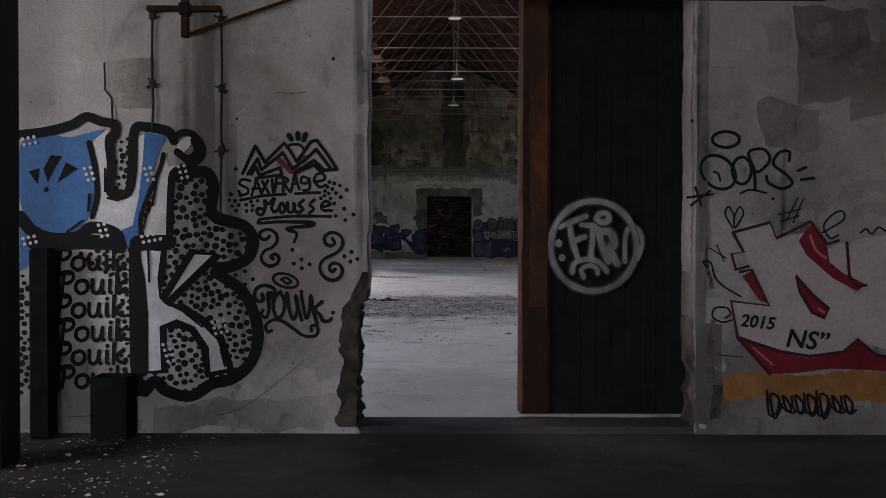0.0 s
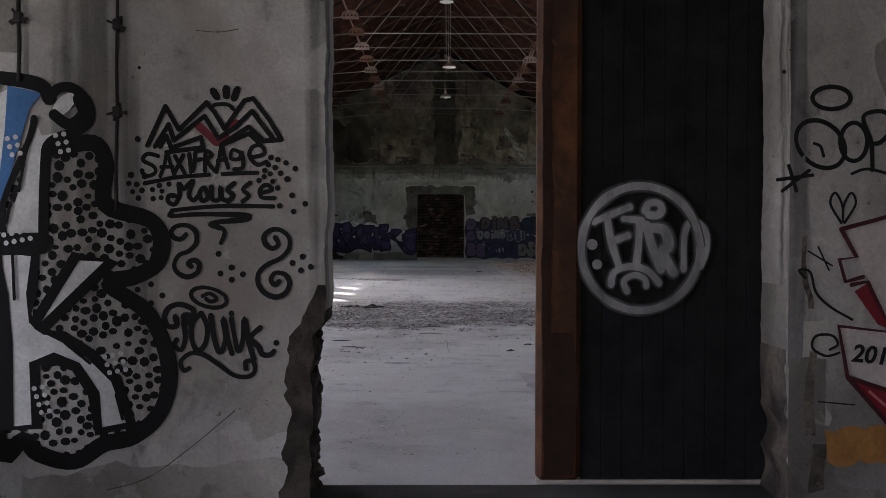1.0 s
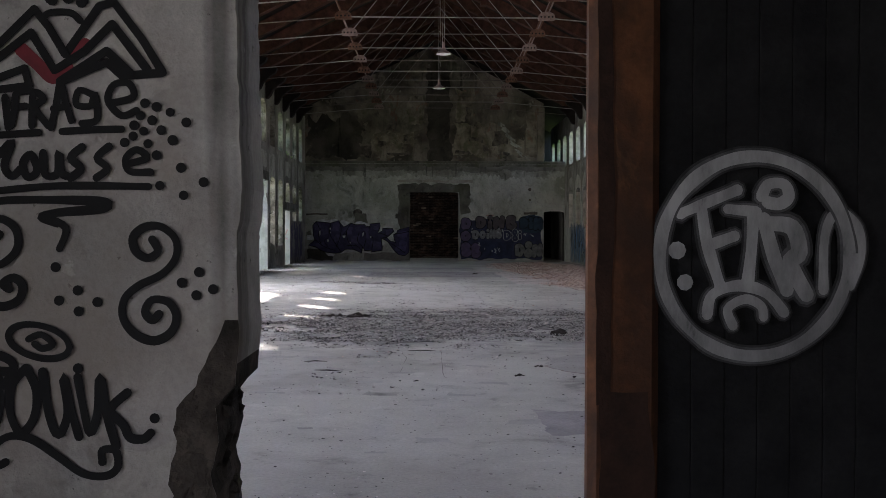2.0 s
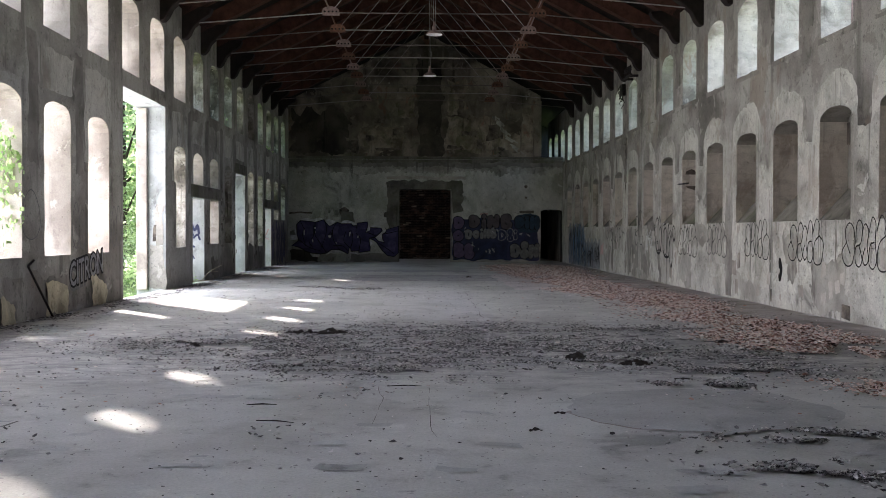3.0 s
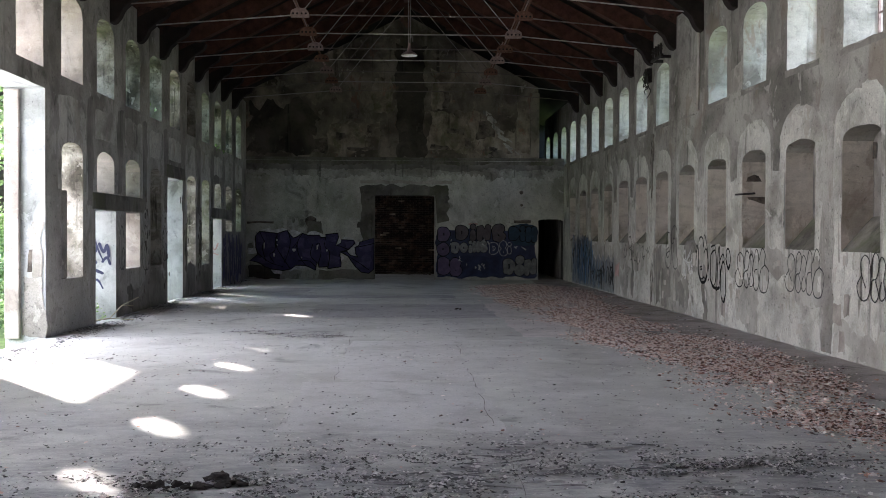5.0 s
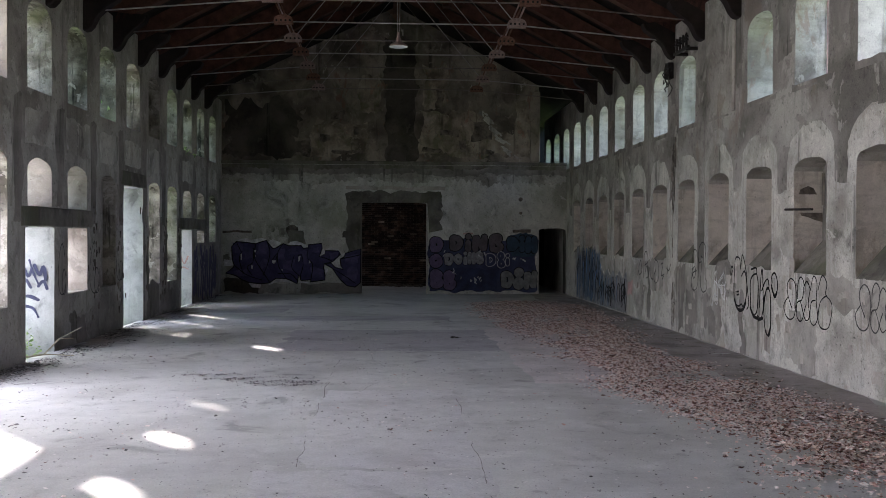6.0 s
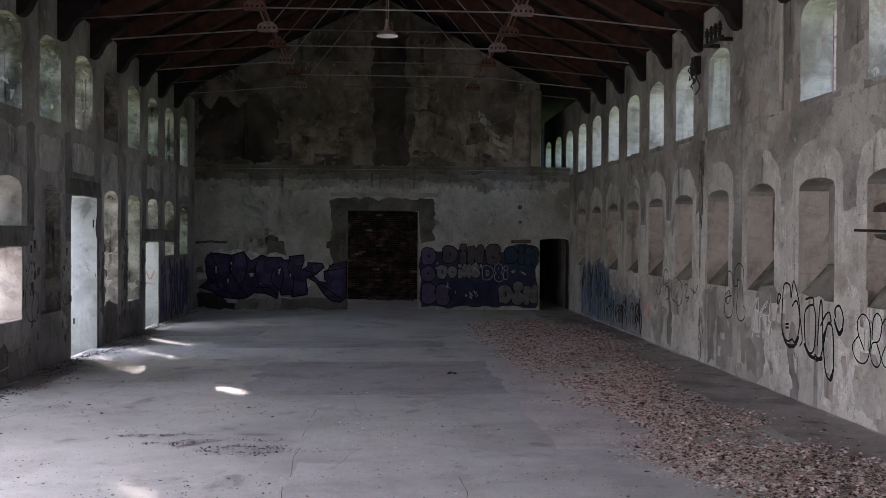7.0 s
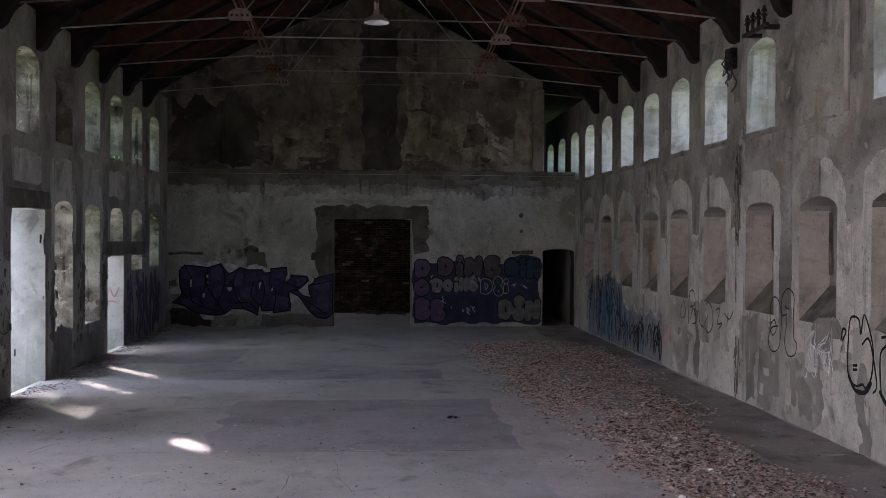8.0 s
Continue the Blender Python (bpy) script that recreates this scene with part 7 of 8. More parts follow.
# dirt; the first patch paints the shaded band low beside the doorway
for i, (u0, u1, w0, w1, m) in enumerate(((1.508, 1.68, 0.0, 0.66, M_SOIL_SHADE), (1.585, 1.625, 0.3, 0.7, M_CORE_SHADE), (1.61, 1.68, 0.05, 0.28, M_CORE_SHADE), (1.6, 1.75, 0.0, 0.2, M_SOIL_SHADE), (1.575, 1.6, 0.85, 1.2, M_CORE_SHADE), (2.45, 2.95, 1.95, 2.45, M_SOIL_SHADE),
                                        (2.1, 2.6, 2.1, 2.62, M_SOIL_SHADE), (2.65, 3.1, 2.3, 2.62, M_SOIL_SHADE), (1.9, 2.25, 1.75, 2.0, M_SOIL_SHADE), (1.62, 2.9, 0.0, 0.12, M_SOIL_SHADE))):
    patch("dirt", on_near, [(max(u, 1.507), max(w, -0.045) if w > 0.02 else -0.045) for u, w in ragged(u0, u1, w0, w1, 0.05 if u1 > 1.7 else 0.03, 90, 3.3 * i)], -0.0015 - 0.00025 * i if u1 > 1.7 else -0.005 - 0.0003 * i, m, wall_south, "dark dirt and painted shade on the plaster")
# dirty plaster; the first patch also paints the shade by the steel post
for i, (u0, u1, w0, w1) in enumerate(((-2.95, -1.95, -0.02, 0.4), (-1.9, -0.7, -0.02, 0.16), (-0.85, -0.68, 0.25, 0.6), (-1.3, -0.8, -0.02, 0.07), (1.58, 2.3, -0.02, 0.06), (1.56, 1.72, 0.3, 0.9))):
    patch("dirt", on_near, ragged(u0, u1, w0, w1, 0.07, 90, 4.3 * i), -0.0012 - 0.0001 * i, M_STAIN_SHADE, wall_south, "dirty worn plaster with painted shade")
# crumbling core of the wall beside the doorway
bm = bmesh.new()
for i in range(110):
    z = random.uniform(0.0, 0.84)
    s = random.uniform(0.012, 0.034)
    m = pose(-0.605 - random.uniform(0.0, 0.05), YN + random.uniform(0.06, 0.3), z, random.uniform(0, 90), random.uniform(0, 90), random.uniform(0, 90))
    got = bmesh.ops.create_icosphere(bm, subdivisions=1, radius=s)
    for v in got["verts"]:
        v.co = m @ (v.co * (1 + 0.6 * noise.noise(v.co * 30 + Vector((i, 0, 0)))))
part("rubble_edge", bm, M_RUBBLE, wall_south, "crumbling masonry of the doorway's edge")
rail = tagged(new("door_rail"), "dark steel rail above the doorway", "rail")
part("beam", box(bmesh.new(), -0.95, 2.3, YN - 0.12, YN - 0.005, 2.665, 2.85, None, 0.01), M_DARK, rail)
post = tagged(new("steel_post"), "dark steel post standing in the front room", "post")
part("shaft", box(bmesh.new(), -2.66, -2.405, 6.1, 6.35, -0.04, 3.4, None, 0.01), M_DARK, post)
stub = tagged(new("timber_post"), "charred short timber post by the wall", "post")
part("shaft", box(bmesh.new(), -2.58, -2.45, YN - 0.2, YN - 0.07, -0.04, 1.12, None, 0.015), M_BLACK, stub)
bin_ = tagged(new("metal_bin"), "dark open-topped metal bin on the floor", "bin")
for x0, x1, y0, y1 in ((-2.2, -2.185, 6.83, 7.03), (-1.995, -1.98, 6.83, 7.03), (-2.185, -1.995, 6.83, 6.845), (-2.185, -1.995, 7.015, 7.03)):
    part("side", box(bmesh.new(), x0, x1, y0, y1, -0.04, 0.34, None, 0.003), M_BLACK, bin_)
part("bottom", box(bmesh.new(), -2.185, -1.995, 6.845, 7.015, -0.04, -0.02), M_BLACK, bin_)
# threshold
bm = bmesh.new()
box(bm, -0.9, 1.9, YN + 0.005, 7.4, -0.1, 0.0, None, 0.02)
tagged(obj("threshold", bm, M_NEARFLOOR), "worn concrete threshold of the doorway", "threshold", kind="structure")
part("bottom_rail", box(bmesh.new(), 0.43, 1.92, -0.012, 0.05, 0.002, 0.02), M_REVEAL, door, "pale bottom rail")

# ---------------------------------------------------------------- hall lamps


def pendant(x, y, z, top):
    lamp = tagged(new("pendant_lamp"), "white enamel pendant lamp on a long cable", "lamp", "pendant lamps")
    lamp.location = (x, y, z)
    prof = ((0.175, 0.0), (0.172, 0.012), (0.14, 0.05), (0.08, 0.085), (0.045, 0.1), (0.04, 0.17), (0.02, 0.19))
    bm = bmesh.new()
    n = 20
    rings = [[bm.verts.new((r * math.cos(2 * math.pi * i / n), r * math.sin(2 * math.pi * i / n), h)) for i in range(n)] for r, h in prof]
    for a, b in zip(rings, rings[1:]):
        for i in range(n):
            bm.faces.new((a[i], a[(i + 1) % n], b[(i + 1) % n], b[i]))
    shade = part("shade", bm, M_STEEL, lamp, "grey outside of the enamel shade", True)
    bm = bmesh.new()
    rings = [[bm.verts.new((r * 0.97 * math.cos(2 * math.pi * i / n), r * 0.97 * math.sin(2 * math.pi * i / n), h - 0.004)) for i in range(n)] for r, h in ((0.178, 0.004), (0.14, 0.045), (0.07, 0.08), (0.01, 0.09))]
    for a, b in zip(rings, rings[1:]):
        for i in range(n):
            bm.faces.new((a[i], a[(i + 1) % n], b[(i + 1) % n], b[i]))
    part("reflector", bm, P_WHITE, shade, "white enamel inside", True)
    part("socket", rod(bmesh.new(), (0, 0, 0.17), (0, 0, 0.27), 0.03, 10), M_STEEL, lamp)
    part("cable", rod(rod(bmesh.new(), (0.02, 0, 0.25), (0.05, 0, top - z), 0.006), (-0.02, 0, 0.25), (0.0, 0, top - z), 0.006), M_ROD, lamp)
    return lamp


pendant(0.33, 27.1, 5.38, 9.05)
pendant(0.3, 32.65, 5.41, 9.05)
pendant(0.25, 26.6, 6.9, 9.05)

# ---------------------------------------------------------------- hall floor: screeds, joints, litter


def on_floor(u, w, d=0.0):
    return Vector((u, w, -d))


for i, (x0, x1, y0, y1, m) in enumerate(((-0.62, 0.95, 22.6, 26.5, M_SLAB), (-1.75, 2.4, 30.45, 33.9, M_DAMP), (-3.0, 1.5, 36.0, 37.2, M_DAMP), (-0.9, 1.0, 19.9, 22.4, M_SLAB),
                                        (2.05, 3.5, 27.0, 34.3, M_PINK), (0.6, 1.3, 10.2, 11.0, M_DAMP), (-4.8, -2.4, 38.2, 40.6, M_DAMP))):
    patch("screed", on_floor, ragged(x0, x1, y0, y1, 0.09, 110, i * 2.2), -0.0036 - 0.0003 * i, m, floor)
for i, (x0, x1, y0, y1) in enumerate(((4.85, 5.84, 12.0, 20.0), (4.7, 5.84, 20.0, 30.0), (4.6, 5.84, 30.0, 45.5), (-5.2, -4.75, 27.2, 29.1), (-5.2, -4.7, 31.0, 34.3), (-5.2, -4.6, 36.4, 39.6))):
    patch("dirt_strip", on_floor, ragged(x0, x1, y0, y1, 0.12, 120, i * 3.1), -0.0042 - 0.0006 * i, M_DIRT, floor, "brownish dirt along the foot of the wall")
blob = [(1.96 + (0.92 + 0.2 * noise.noise(Vector((math.cos(a), math.sin(a), 4))) + 0.06 * noise.noise(Vector((6 * math.cos(a), 6 * math.sin(a), 2)))) * math.cos(a), 13.3 + (0.82 + 0.15 * noise.noise(Vector((2 * math.cos(a), 2 * math.sin(a), 9))) + 0.05 * noise.noise(Vector((7 * math.cos(a), 7 * math.sin(a), 3)))) * math.sin(a)) for a in [2 * math.pi * i / 96 for i in range(96)]]
patch("damp_patch", on_floor, blob, -0.004, M_WET, floor, "smooth darker patch of screed")
bm = bmesh.new()
stroke(bm, on_floor, blob[50:78], 0.02, False, True, -0.0055, 1.4)
part("damp_rim", bm, M_DIRT, floor)
bm = bmesh.new()
for line, w in ((((0.0, 10.6), (2.2, 10.55)), 0.008), (((-0.27, 14.75), (-0.27, 13.75), (-0.26, 12.6), (-0.27, 11.4), (-0.2, 9.6)), 0.008), (((0.09, 14.2), (0.08, 13.1), (0.1, 12.2)), 0.008), (((-0.25, 14.15), (0.12, 14.2)), 0.03), (((1.66, 12.5), (1.62, 11.6), (1.55, 9.8)), 0.03),
                (((-4.2, 12.5), (-3.0, 12.7), (-2.56, 12.74), (-2.48, 13.2), (-2.1, 13.35)), 0.05), (((-4.4, 14.2), (-3.6, 14.05), (-2.9, 14.0)), 0.045), (((-2.9, 15.75), (-2.1, 15.5), (-1.6, 15.6)), 0.06), (((-2.5, 14.5), (-1.9, 14.55)), 0.03),
                (((-3.6, 30.5), (2.4, 30.4)), 0.02), (((-2.0, 27.8), (-1.2, 30.4)), 0.012), (((-4.4, 28.5), (-3.3, 31.5), (-3.2, 32.6)), 0.02), (((-3.8, 36.4), (1.8, 36.2)), 0.025),
                (((-0.6, 22.6), (-0.62, 26.6), (-0.6, 29.5)), 0.014), (((-4.6, 33.2), (2.0, 33.4)), 0.018), 
                (((0.9, 16.5), (0.95, 26.0)), 0.012), (((-0.4, 25.9), (0.2, 27.6), (-0.2, 30.2)), 0.01)):
    fine = []
    for (ua, wa), (ub, wb) in zip(line, line[1:]):
        n = max(3, int(6 * math.hypot(ub - ua, wb - wa)))
        fine += [(ua + (ub - ua) * q / n, wa + (wb - wa) * q / n) for q in range(n)]
    fine = [(u + 0.05 * noise.noise(Vector((u * 2, w2 * 2, 0))) + 0.02 * noise.noise(Vector((u * 9, w2 * 9, 3))), w2 + 0.05 * noise.noise(Vector((u * 2, w2 * 2, 6)))) for u, w2 in fine]
    run = []
    for p in fine + [None]:
        if p is not None and noise.noise(Vector((p[0] * 1.7, p[1] * 1.7, 8))) > -0.08:
            run.append(p)
        else:
            if len(run) > 3:
                stroke(bm, on_floor, run, w * 0.42, False, False, -0.006, 1.6)
            run = []
part("joint", bm, M_GRIME, floor, "dark open joints and cracks")
bm = bmesh.new()
for i in range(70):
    u, w = random.uniform(-3.6, 3.4), random.uniform(9.5, 15.2)
    n = random.uniform(0.04, 0.16)
    flat(bm, on_floor, ragged(u - n, u + n, w - n * 0.45, w + n * 0.45, 0.07, 26, i * 1.9), -0.0048 - 0.00004 * i)
part("smears", bm, M_WET, floor, "faint smears of dried mud")


def litter(name, count, place, size, material, label, lift=0.012, curl=0.35, parent=None):
    """Loose flat bits lying at random angles: leaves, chips, splinters."""
    verts, faces = [], []
    for _ in range(count):
        got = place()
        if got is None:
            continue
        x, y, z = got
        s = size * random.uniform(0.5, 1.3) * random.choice((0.8, 1.0, 1.5))
        a, t, long_ = random.uniform(0, 6.283), random.uniform(-0.5, 0.5), random.uniform(1.0, 1.9)
        ca, sa = math.cos(a), math.sin(a)
        b = len(verts)
        h = z + lift * random.uniform(0.3, 1.6)
        lean = random.uniform(0.2, 1.0)
        for u, v, c in ((-1, 0, 0.5 * lean), (-0.42, -0.46, random.uniform(0, 0.9)), (0.4, -0.5, random.uniform(0, 0.9)), (1, 0.05, random.uniform(0.2, 1)), (0.35, 0.48, random.uniform(0, 0.9)), (-0.5, 0.4, random.uniform(0, 0.9)), (0.0, 0.02, 0.0)):
            u, v = u * s * long_ * 0.5 * random.uniform(0.85, 1.15), v * s * random.uniform(0.8, 1.2)
            verts.append((x + u * ca - v * sa, y + u * sa + v * ca, h + c * curl * s + t * v * 0.6))
        faces += [(b, b + 1, b + 6), (b + 1, b + 2, b + 6), (b + 2, b + 3, b + 6), (b + 3, b + 4, b + 6), (b + 4, b + 5, b + 6), (b + 5, b, b + 6)]
    me = bpy.data.meshes.new(name)
    me.from_pydata(verts, [], faces)
    me.materials.append(material)
    ob = new(name, me)
    if parent:
        ob.parent = parent
    return tagged(ob, label, "litter", kind="stuff")


def island_colour(name, rough, *stops):
    m, t, b = mat(name, rough)
    g = t.nodes.new("ShaderNodeNewGeometry")
    c = ramp(t, g.outputs["Random Per Island"], *stops)
    c = mix(t, 0.5, c, ramp(t, noise_tex(t, position(t), 30, 4), (0.3, grey(0.6)), (0.7, grey(1.15))), "MULTIPLY")
    t.links.new(c, b.inputs["Base Color"])
    return m


M_LEAF = island_colour("dead_leaf", 0.85, (0.0, (0.09, 0.05, 0.042)), (0.2, (0.17, 0.095, 0.075)), (0.3, (0.52, 0.31, 0.25)), (0.55, (0.86, 0.68, 0.61)), (1.0, (0.97, 0.93, 0.9)))
M_CHIP = island_colour("grey_chips", 0.9, (0.0, (0.05, 0.047, 0.048)), (0.3, (0.15, 0.143, 0.145)), (0.5, (0.45, 0.435, 0.43)), (1.0, (0.85, 0.82, 0.8)))


def band(y):
    """West and east edge of the drift of leaves along the east wall."""
    west = float(np.interp(y, (13.5, 21, 24, 25.8, 28, 29.3, 29.9, 30.3, 31.6, 33.6, 35.0, 36.2, 41), (3.6, 3.4, 3.65, 2.9, 3.0, 2.8, 2.55, 3.2, 3.15, 2.95, 2.5, 2.3, 2.45)))
    east = float(np.interp(y, (13.5, 20, 24.7, 28, 31.2, 34.7, 37.4), (5.0, 4.85, 5.0, 4.8, 4.55, 5.0, 5.3)))
    return west, east


def leaf_spot():
    y = random.uniform(13.5, 41.5)
    a, b = band(y)
    x = random.gauss((a + b) / 2 - 0.05, (b - a) * 0.36)
    n = noise.noise(Vector((x * 0.9, y * 0.6, 3))) + 0.4 * noise.noise(Vector((x * 3, y * 3, 5)))
    edge = min(x - a, b - x)
    if n < (-0.3 if y > 23 else -0.05) and random.random() < 0.78:
        return None
    if edge + 0.7 * n < -0.55 * random.random() ** 4 + 0.02 or x > WR - 0.15:
        return None
    if y < 17.5 and n < 0.12 * (17.5 - y) - 0.1:
        return None
    return x, y, 0.006 + 0.06 * max(0.0, min(1.0, edge)) * random.random()


litter("leaf_litter", 125000, leaf_spot, 0.0225, M_LEAF, "drift of dry reddish-brown leaves along the wall", 0.012, 0.6)


HEAPS = ((-0.7, 15.25, 0.6, 0.3), (0.0, 16.1, 0.7, 0.35), (-1.5, 16.5, 0.8, 0.45), (1.7, 15.6, 0.45, 0.22), (-1.0, 18.1, 0.6, 0.25), (0.9, 17.2, 0.9, 0.35), (-0.2, 17.4, 0.9, 0.3), (2.6, 16.6, 0.7, 0.25), (-2.4, 17.1, 0.6, 0.3), (2.4, 18.6, 0.5, 0.2), (3.2, 15.0, 0.5, 0.2), (2.3, 14.3, 0.2, 0.07), (2.5, 15.05, 0.3, 0.06), (0.3, 18.9, 1.2, 0.4), (2.1, 11.5, 0.22, 0.1), (2.35, 12.35, 0.25, 0.08), (-1.05, 27.0, 0.28, 0.12), (-2.2, 27.7, 0.25, 0.06), (-1.6, 27.35, 0.3, 0.1))


def chip_spot():
    q = random.random()
    if q < 0.66:
        x, y, sx, sy = random.choice(HEAPS)
        if y > 25 and random.random() < 0.75:
            return None
        x, y = random.gauss(x, sx), random.gauss(y, sy)
        if noise.noise(Vector((x * 2.2, y * 4, 7))) + 0.6 * noise.noise(Vector((x * 7, y * 11, 1))) < 0.03:
            return None
    elif q < 0.9:
        x, y = random.uniform(-3.6, 4.2), random.gauss(16.9, 1.7)
        if x < -1.4 and random.random() < 0.7:
            return None
        if noise.noise(Vector((x * 1.1, y * 2.6, 3))) + 0.6 * noise.noise(Vector((x * 4, y * 9, 1))) < 0.34 or y < 13.4:
            return None
    else:
        x, y = random.uniform(-4.9, 5.6), random.uniform(11.5, 36)
        if noise.noise(Vector((x * 0.8, y * 0.8, 2))) < 0.1 and random.random() < (0.97 if y < 15 else 0.9):
            return None
    return x, y, 0.003 + 0.006 * random.random()


litter("debris", 130000, chip_spot, 0.0155, M_CHIP, "scattered dark flakes and grey chips on the floor", 0.008, 0.6)


def crust_density(x, y):
    """How thick the crust lies: a ragged field across the hall with tongues along old joints."""
    front = 15.3 + 0.5 * math.sin(x * 1.1 + 0.6) + 0.5 * noise.noise(Vector((x * 0.9, 3.0, 0))) + (0.9 if x < -1.6 else 0.0) + (0.4 if x > 2.0 else 0.0) - (0.55 if -0.5 < x < 0.35 else 0.0)
    back = 19.2 + 0.7 * math.sin(x * 0.8) + 0.6 * noise.noise(Vector((x * 0.7, 8.0, 0)))
    inside_ = min((y - front) / 0.18, (back - y) / 2.2, (x + 3.0) / 0.8, (4.4 - x) / 1.2)
    return max(0.0, min(1.0, inside_)) * (1.0 - 0.65 * max(0.0, min(1.0, (abs(x - 0.1) - 1.5) / 0.8)))


def soil_crust():
    rnd = random.Random(77)
    verts, faces = [], []
    n_ok = 0
    while n_ok < 2600:
        x, y = rnd.uniform(-3.2, 4.4), rnd.uniform(13.8, 21.5)
        d = crust_density(x, y)
        lumps = noise.noise(Vector((x * 0.8, y * 1.7, 5))) + 0.5 * noise.noise(Vector((x * 2.3, y * 4.5, 1)))
        if rnd.random() > d or lumps < 0.3 * rnd.random() - 0.06 * d:
            n_ok += 0.15
            continue
        n_ok += 1
        su, sv = rnd.uniform(0.03, 0.13) * rnd.choice((1, 1, 1.8)), rnd.uniform(0.015, 0.05)
        b, n = len(verts), 9
        ang = rnd.gauss(0.0, 0.25)
        lift = 0.0065 + 0.000004 * (b % 900)
        for i in range(n):
            a = 2 * math.pi * i / n
            r = rnd.uniform(0.55, 1.25)
            u, v = su * r * math.cos(a), sv * r * math.sin(a)
            verts.append((x + u * math.cos(ang) - v * math.sin(ang), y + u * math.sin(ang) + v * math.cos(ang), lift - 0.002))
        verts.append((x, y, lift + rnd.uniform(0.002, 0.012)))
        faces += [(b + i, b + (i + 1) % n, b + n) for i in range(n)]
    me = bpy.data.meshes.new("soil_crust")
    me.from_pydata(verts, [], faces)
    me.materials.append(M_CRUST)
    tagged(new("soil_crust", me), "dark crust of rotted leaves and soil on the concrete", "dirt", kind="stuff")


M_CRUST = island_colour("soil_crust", 0.95, (0.0, (0.12, 0.115, 0.12)), (0.4, (0.24, 0.23, 0.235)), (0.75, (0.38, 0.365, 0.36)), (1.0, (0.55, 0.53, 0.51)))
soil_crust()


def crust_chips():
    x, y = random.uniform(-3.2, 4.4), random.uniform(14.3, 21.5)
    if random.random() > crust_density(x, y) or noise.noise(Vector((x * 0.8, y * 1.7, 5))) + 0.5 * noise.noise(Vector((x * 2.3, y * 4.5, 1))) < 0.04:
        return None
    return x, y, 0.009 + 0.008 * random.random()


litter("leaf_mould", 65000, crust_chips, 0.0145, M_CHIP, "crumbled leaf mould and chips lying on the crust", 0.008, 0.7)


def crumbs():
    x, y = random.uniform(-4.8, 5.2), random.uniform(13, 34)
    return (x, y, 0.002) if noise.noise(Vector((x * 0.5, y * 0.5, 4))) > -0.1 else None


litter("leaf_crumbs", 1000, crumbs, 0.021, M_LEAF, "single dry leaves and crumbs on the floor", 0.006)
litter("grit", 30000, lambda: (random.uniform(-5.1, 5.6), random.uniform(8, 38), 0.001), 0.009, M_CHIP, "fine grit strewn over the hall floor", 0.003, 0.3)


def west_dirt():
    x, y = -5.22 + abs(random.gauss(0, 0.3)), random.uniform(9, 45)
    return (x, y, 0.002) if noise.noise(Vector((x * 2, y * 0.9, 6))) > -0.05 else None


litter("wall_dirt", 16000, west_dirt, 0.022, M_CHIP, "crumbled render along the foot of the wall", 0.006)
litter("front_litter", 500, lambda: (random.uniform(-2.9, -1.4), random.uniform(5.2, 7.0), -0.037), 0.014, M_LEAF, "dry crumbs on the front room floor", 0.006)


def clump(x, y, sx, sy, h, label, name="debris_clump"):
    """A heap of angular crumbs."""
    bm = bmesh.new()
    rnd = random.Random(int(x * 100) + int(y * 10))
    for i in range(34 if sx > 0.06 else 8):
        a, r = rnd.uniform(0, 6.283), math.sqrt(rnd.random())
        q = min(h, sx) * rnd.uniform(0.25, 0.6)
        c = Vector((sx * r * math.cos(a), sy * r * math.sin(a), max(q * 0.3, (1 - r) * h * rnd.uniform(0.4, 1))))
        got = bmesh.ops.create_icosphere(bm, subdivisions=1, radius=q)
        for v in got["verts"]:
            n = 1 + 0.9 * noise.noise(v.co * 40 + Vector((i, y, x)))
            v.co = c + Vector((v.co.x * n * 1.4, v.co.y * n, v.co.z * n * 0.8))
            v.co.z = max(-0.01, v.co.z)
    ob = obj(name, bm, M_CLOD)
    ob.location = (x, y, 0.008)
    return tagged(ob, label, "debris", "clumps of debris", "stuff")


M_CLOD = simple("dark_clod", (0.05, 0.042, 0.038), 0.95, 0, 0.5, 30, 0.8)
for x, y, sx, sy, h in ((1.5, 15.8, 0.07, 0.06, 0.07), (2.0, 15.5, 0.17, 0.06, 0.04), (-1.3, 18.15, 0.24, 0.06, 0.05), (-1.05, 18.35, 0.07, 0.05, 0.05), (-0.95, 18.2, 0.1, 0.05, 0.04), (-2.35, 16.95, 0.06, 0.05, 0.05),
                        (3.35, 17.2, 0.07, 0.05, 0.03), (0.72, 12.55, 0.04, 0.025, 0.02), (0.95, 13.1, 0.03, 0.025, 0.018), (-2.7, 12.2, 0.03, 0.025, 0.018), (1.35, 32.4, 0.06, 0.05, 0.04)):
    clump(x, y, sx, sy, h, "dark clod of debris on the floor")
for x, y, a, l in ((-1.08, 13.45, 4, 0.26), (-0.9, 12.85, -14, 0.32), (-0.1, 14.25, 3, 0.34), (-3.9, 13.9, 14, 0.3), (2.2, 14.6, -8, 0.2)):
    st = tagged(new("stick"), "thin dark splinter of wood on the floor", "stick", "sticks")
    st.matrix_basis = pose(x, y, 0.016, 0, 0, a)
    part("splinter", rod(rod(bmesh.new(), (-l * 0.4, 0, -0.006), (0, 0.012, -0.004), 0.003, 5, 0.006), (0, 0.012, -0.004), (l * 0.4, -0.006, -0.007), 0.006, 5, 0.002), M_DARK, st)

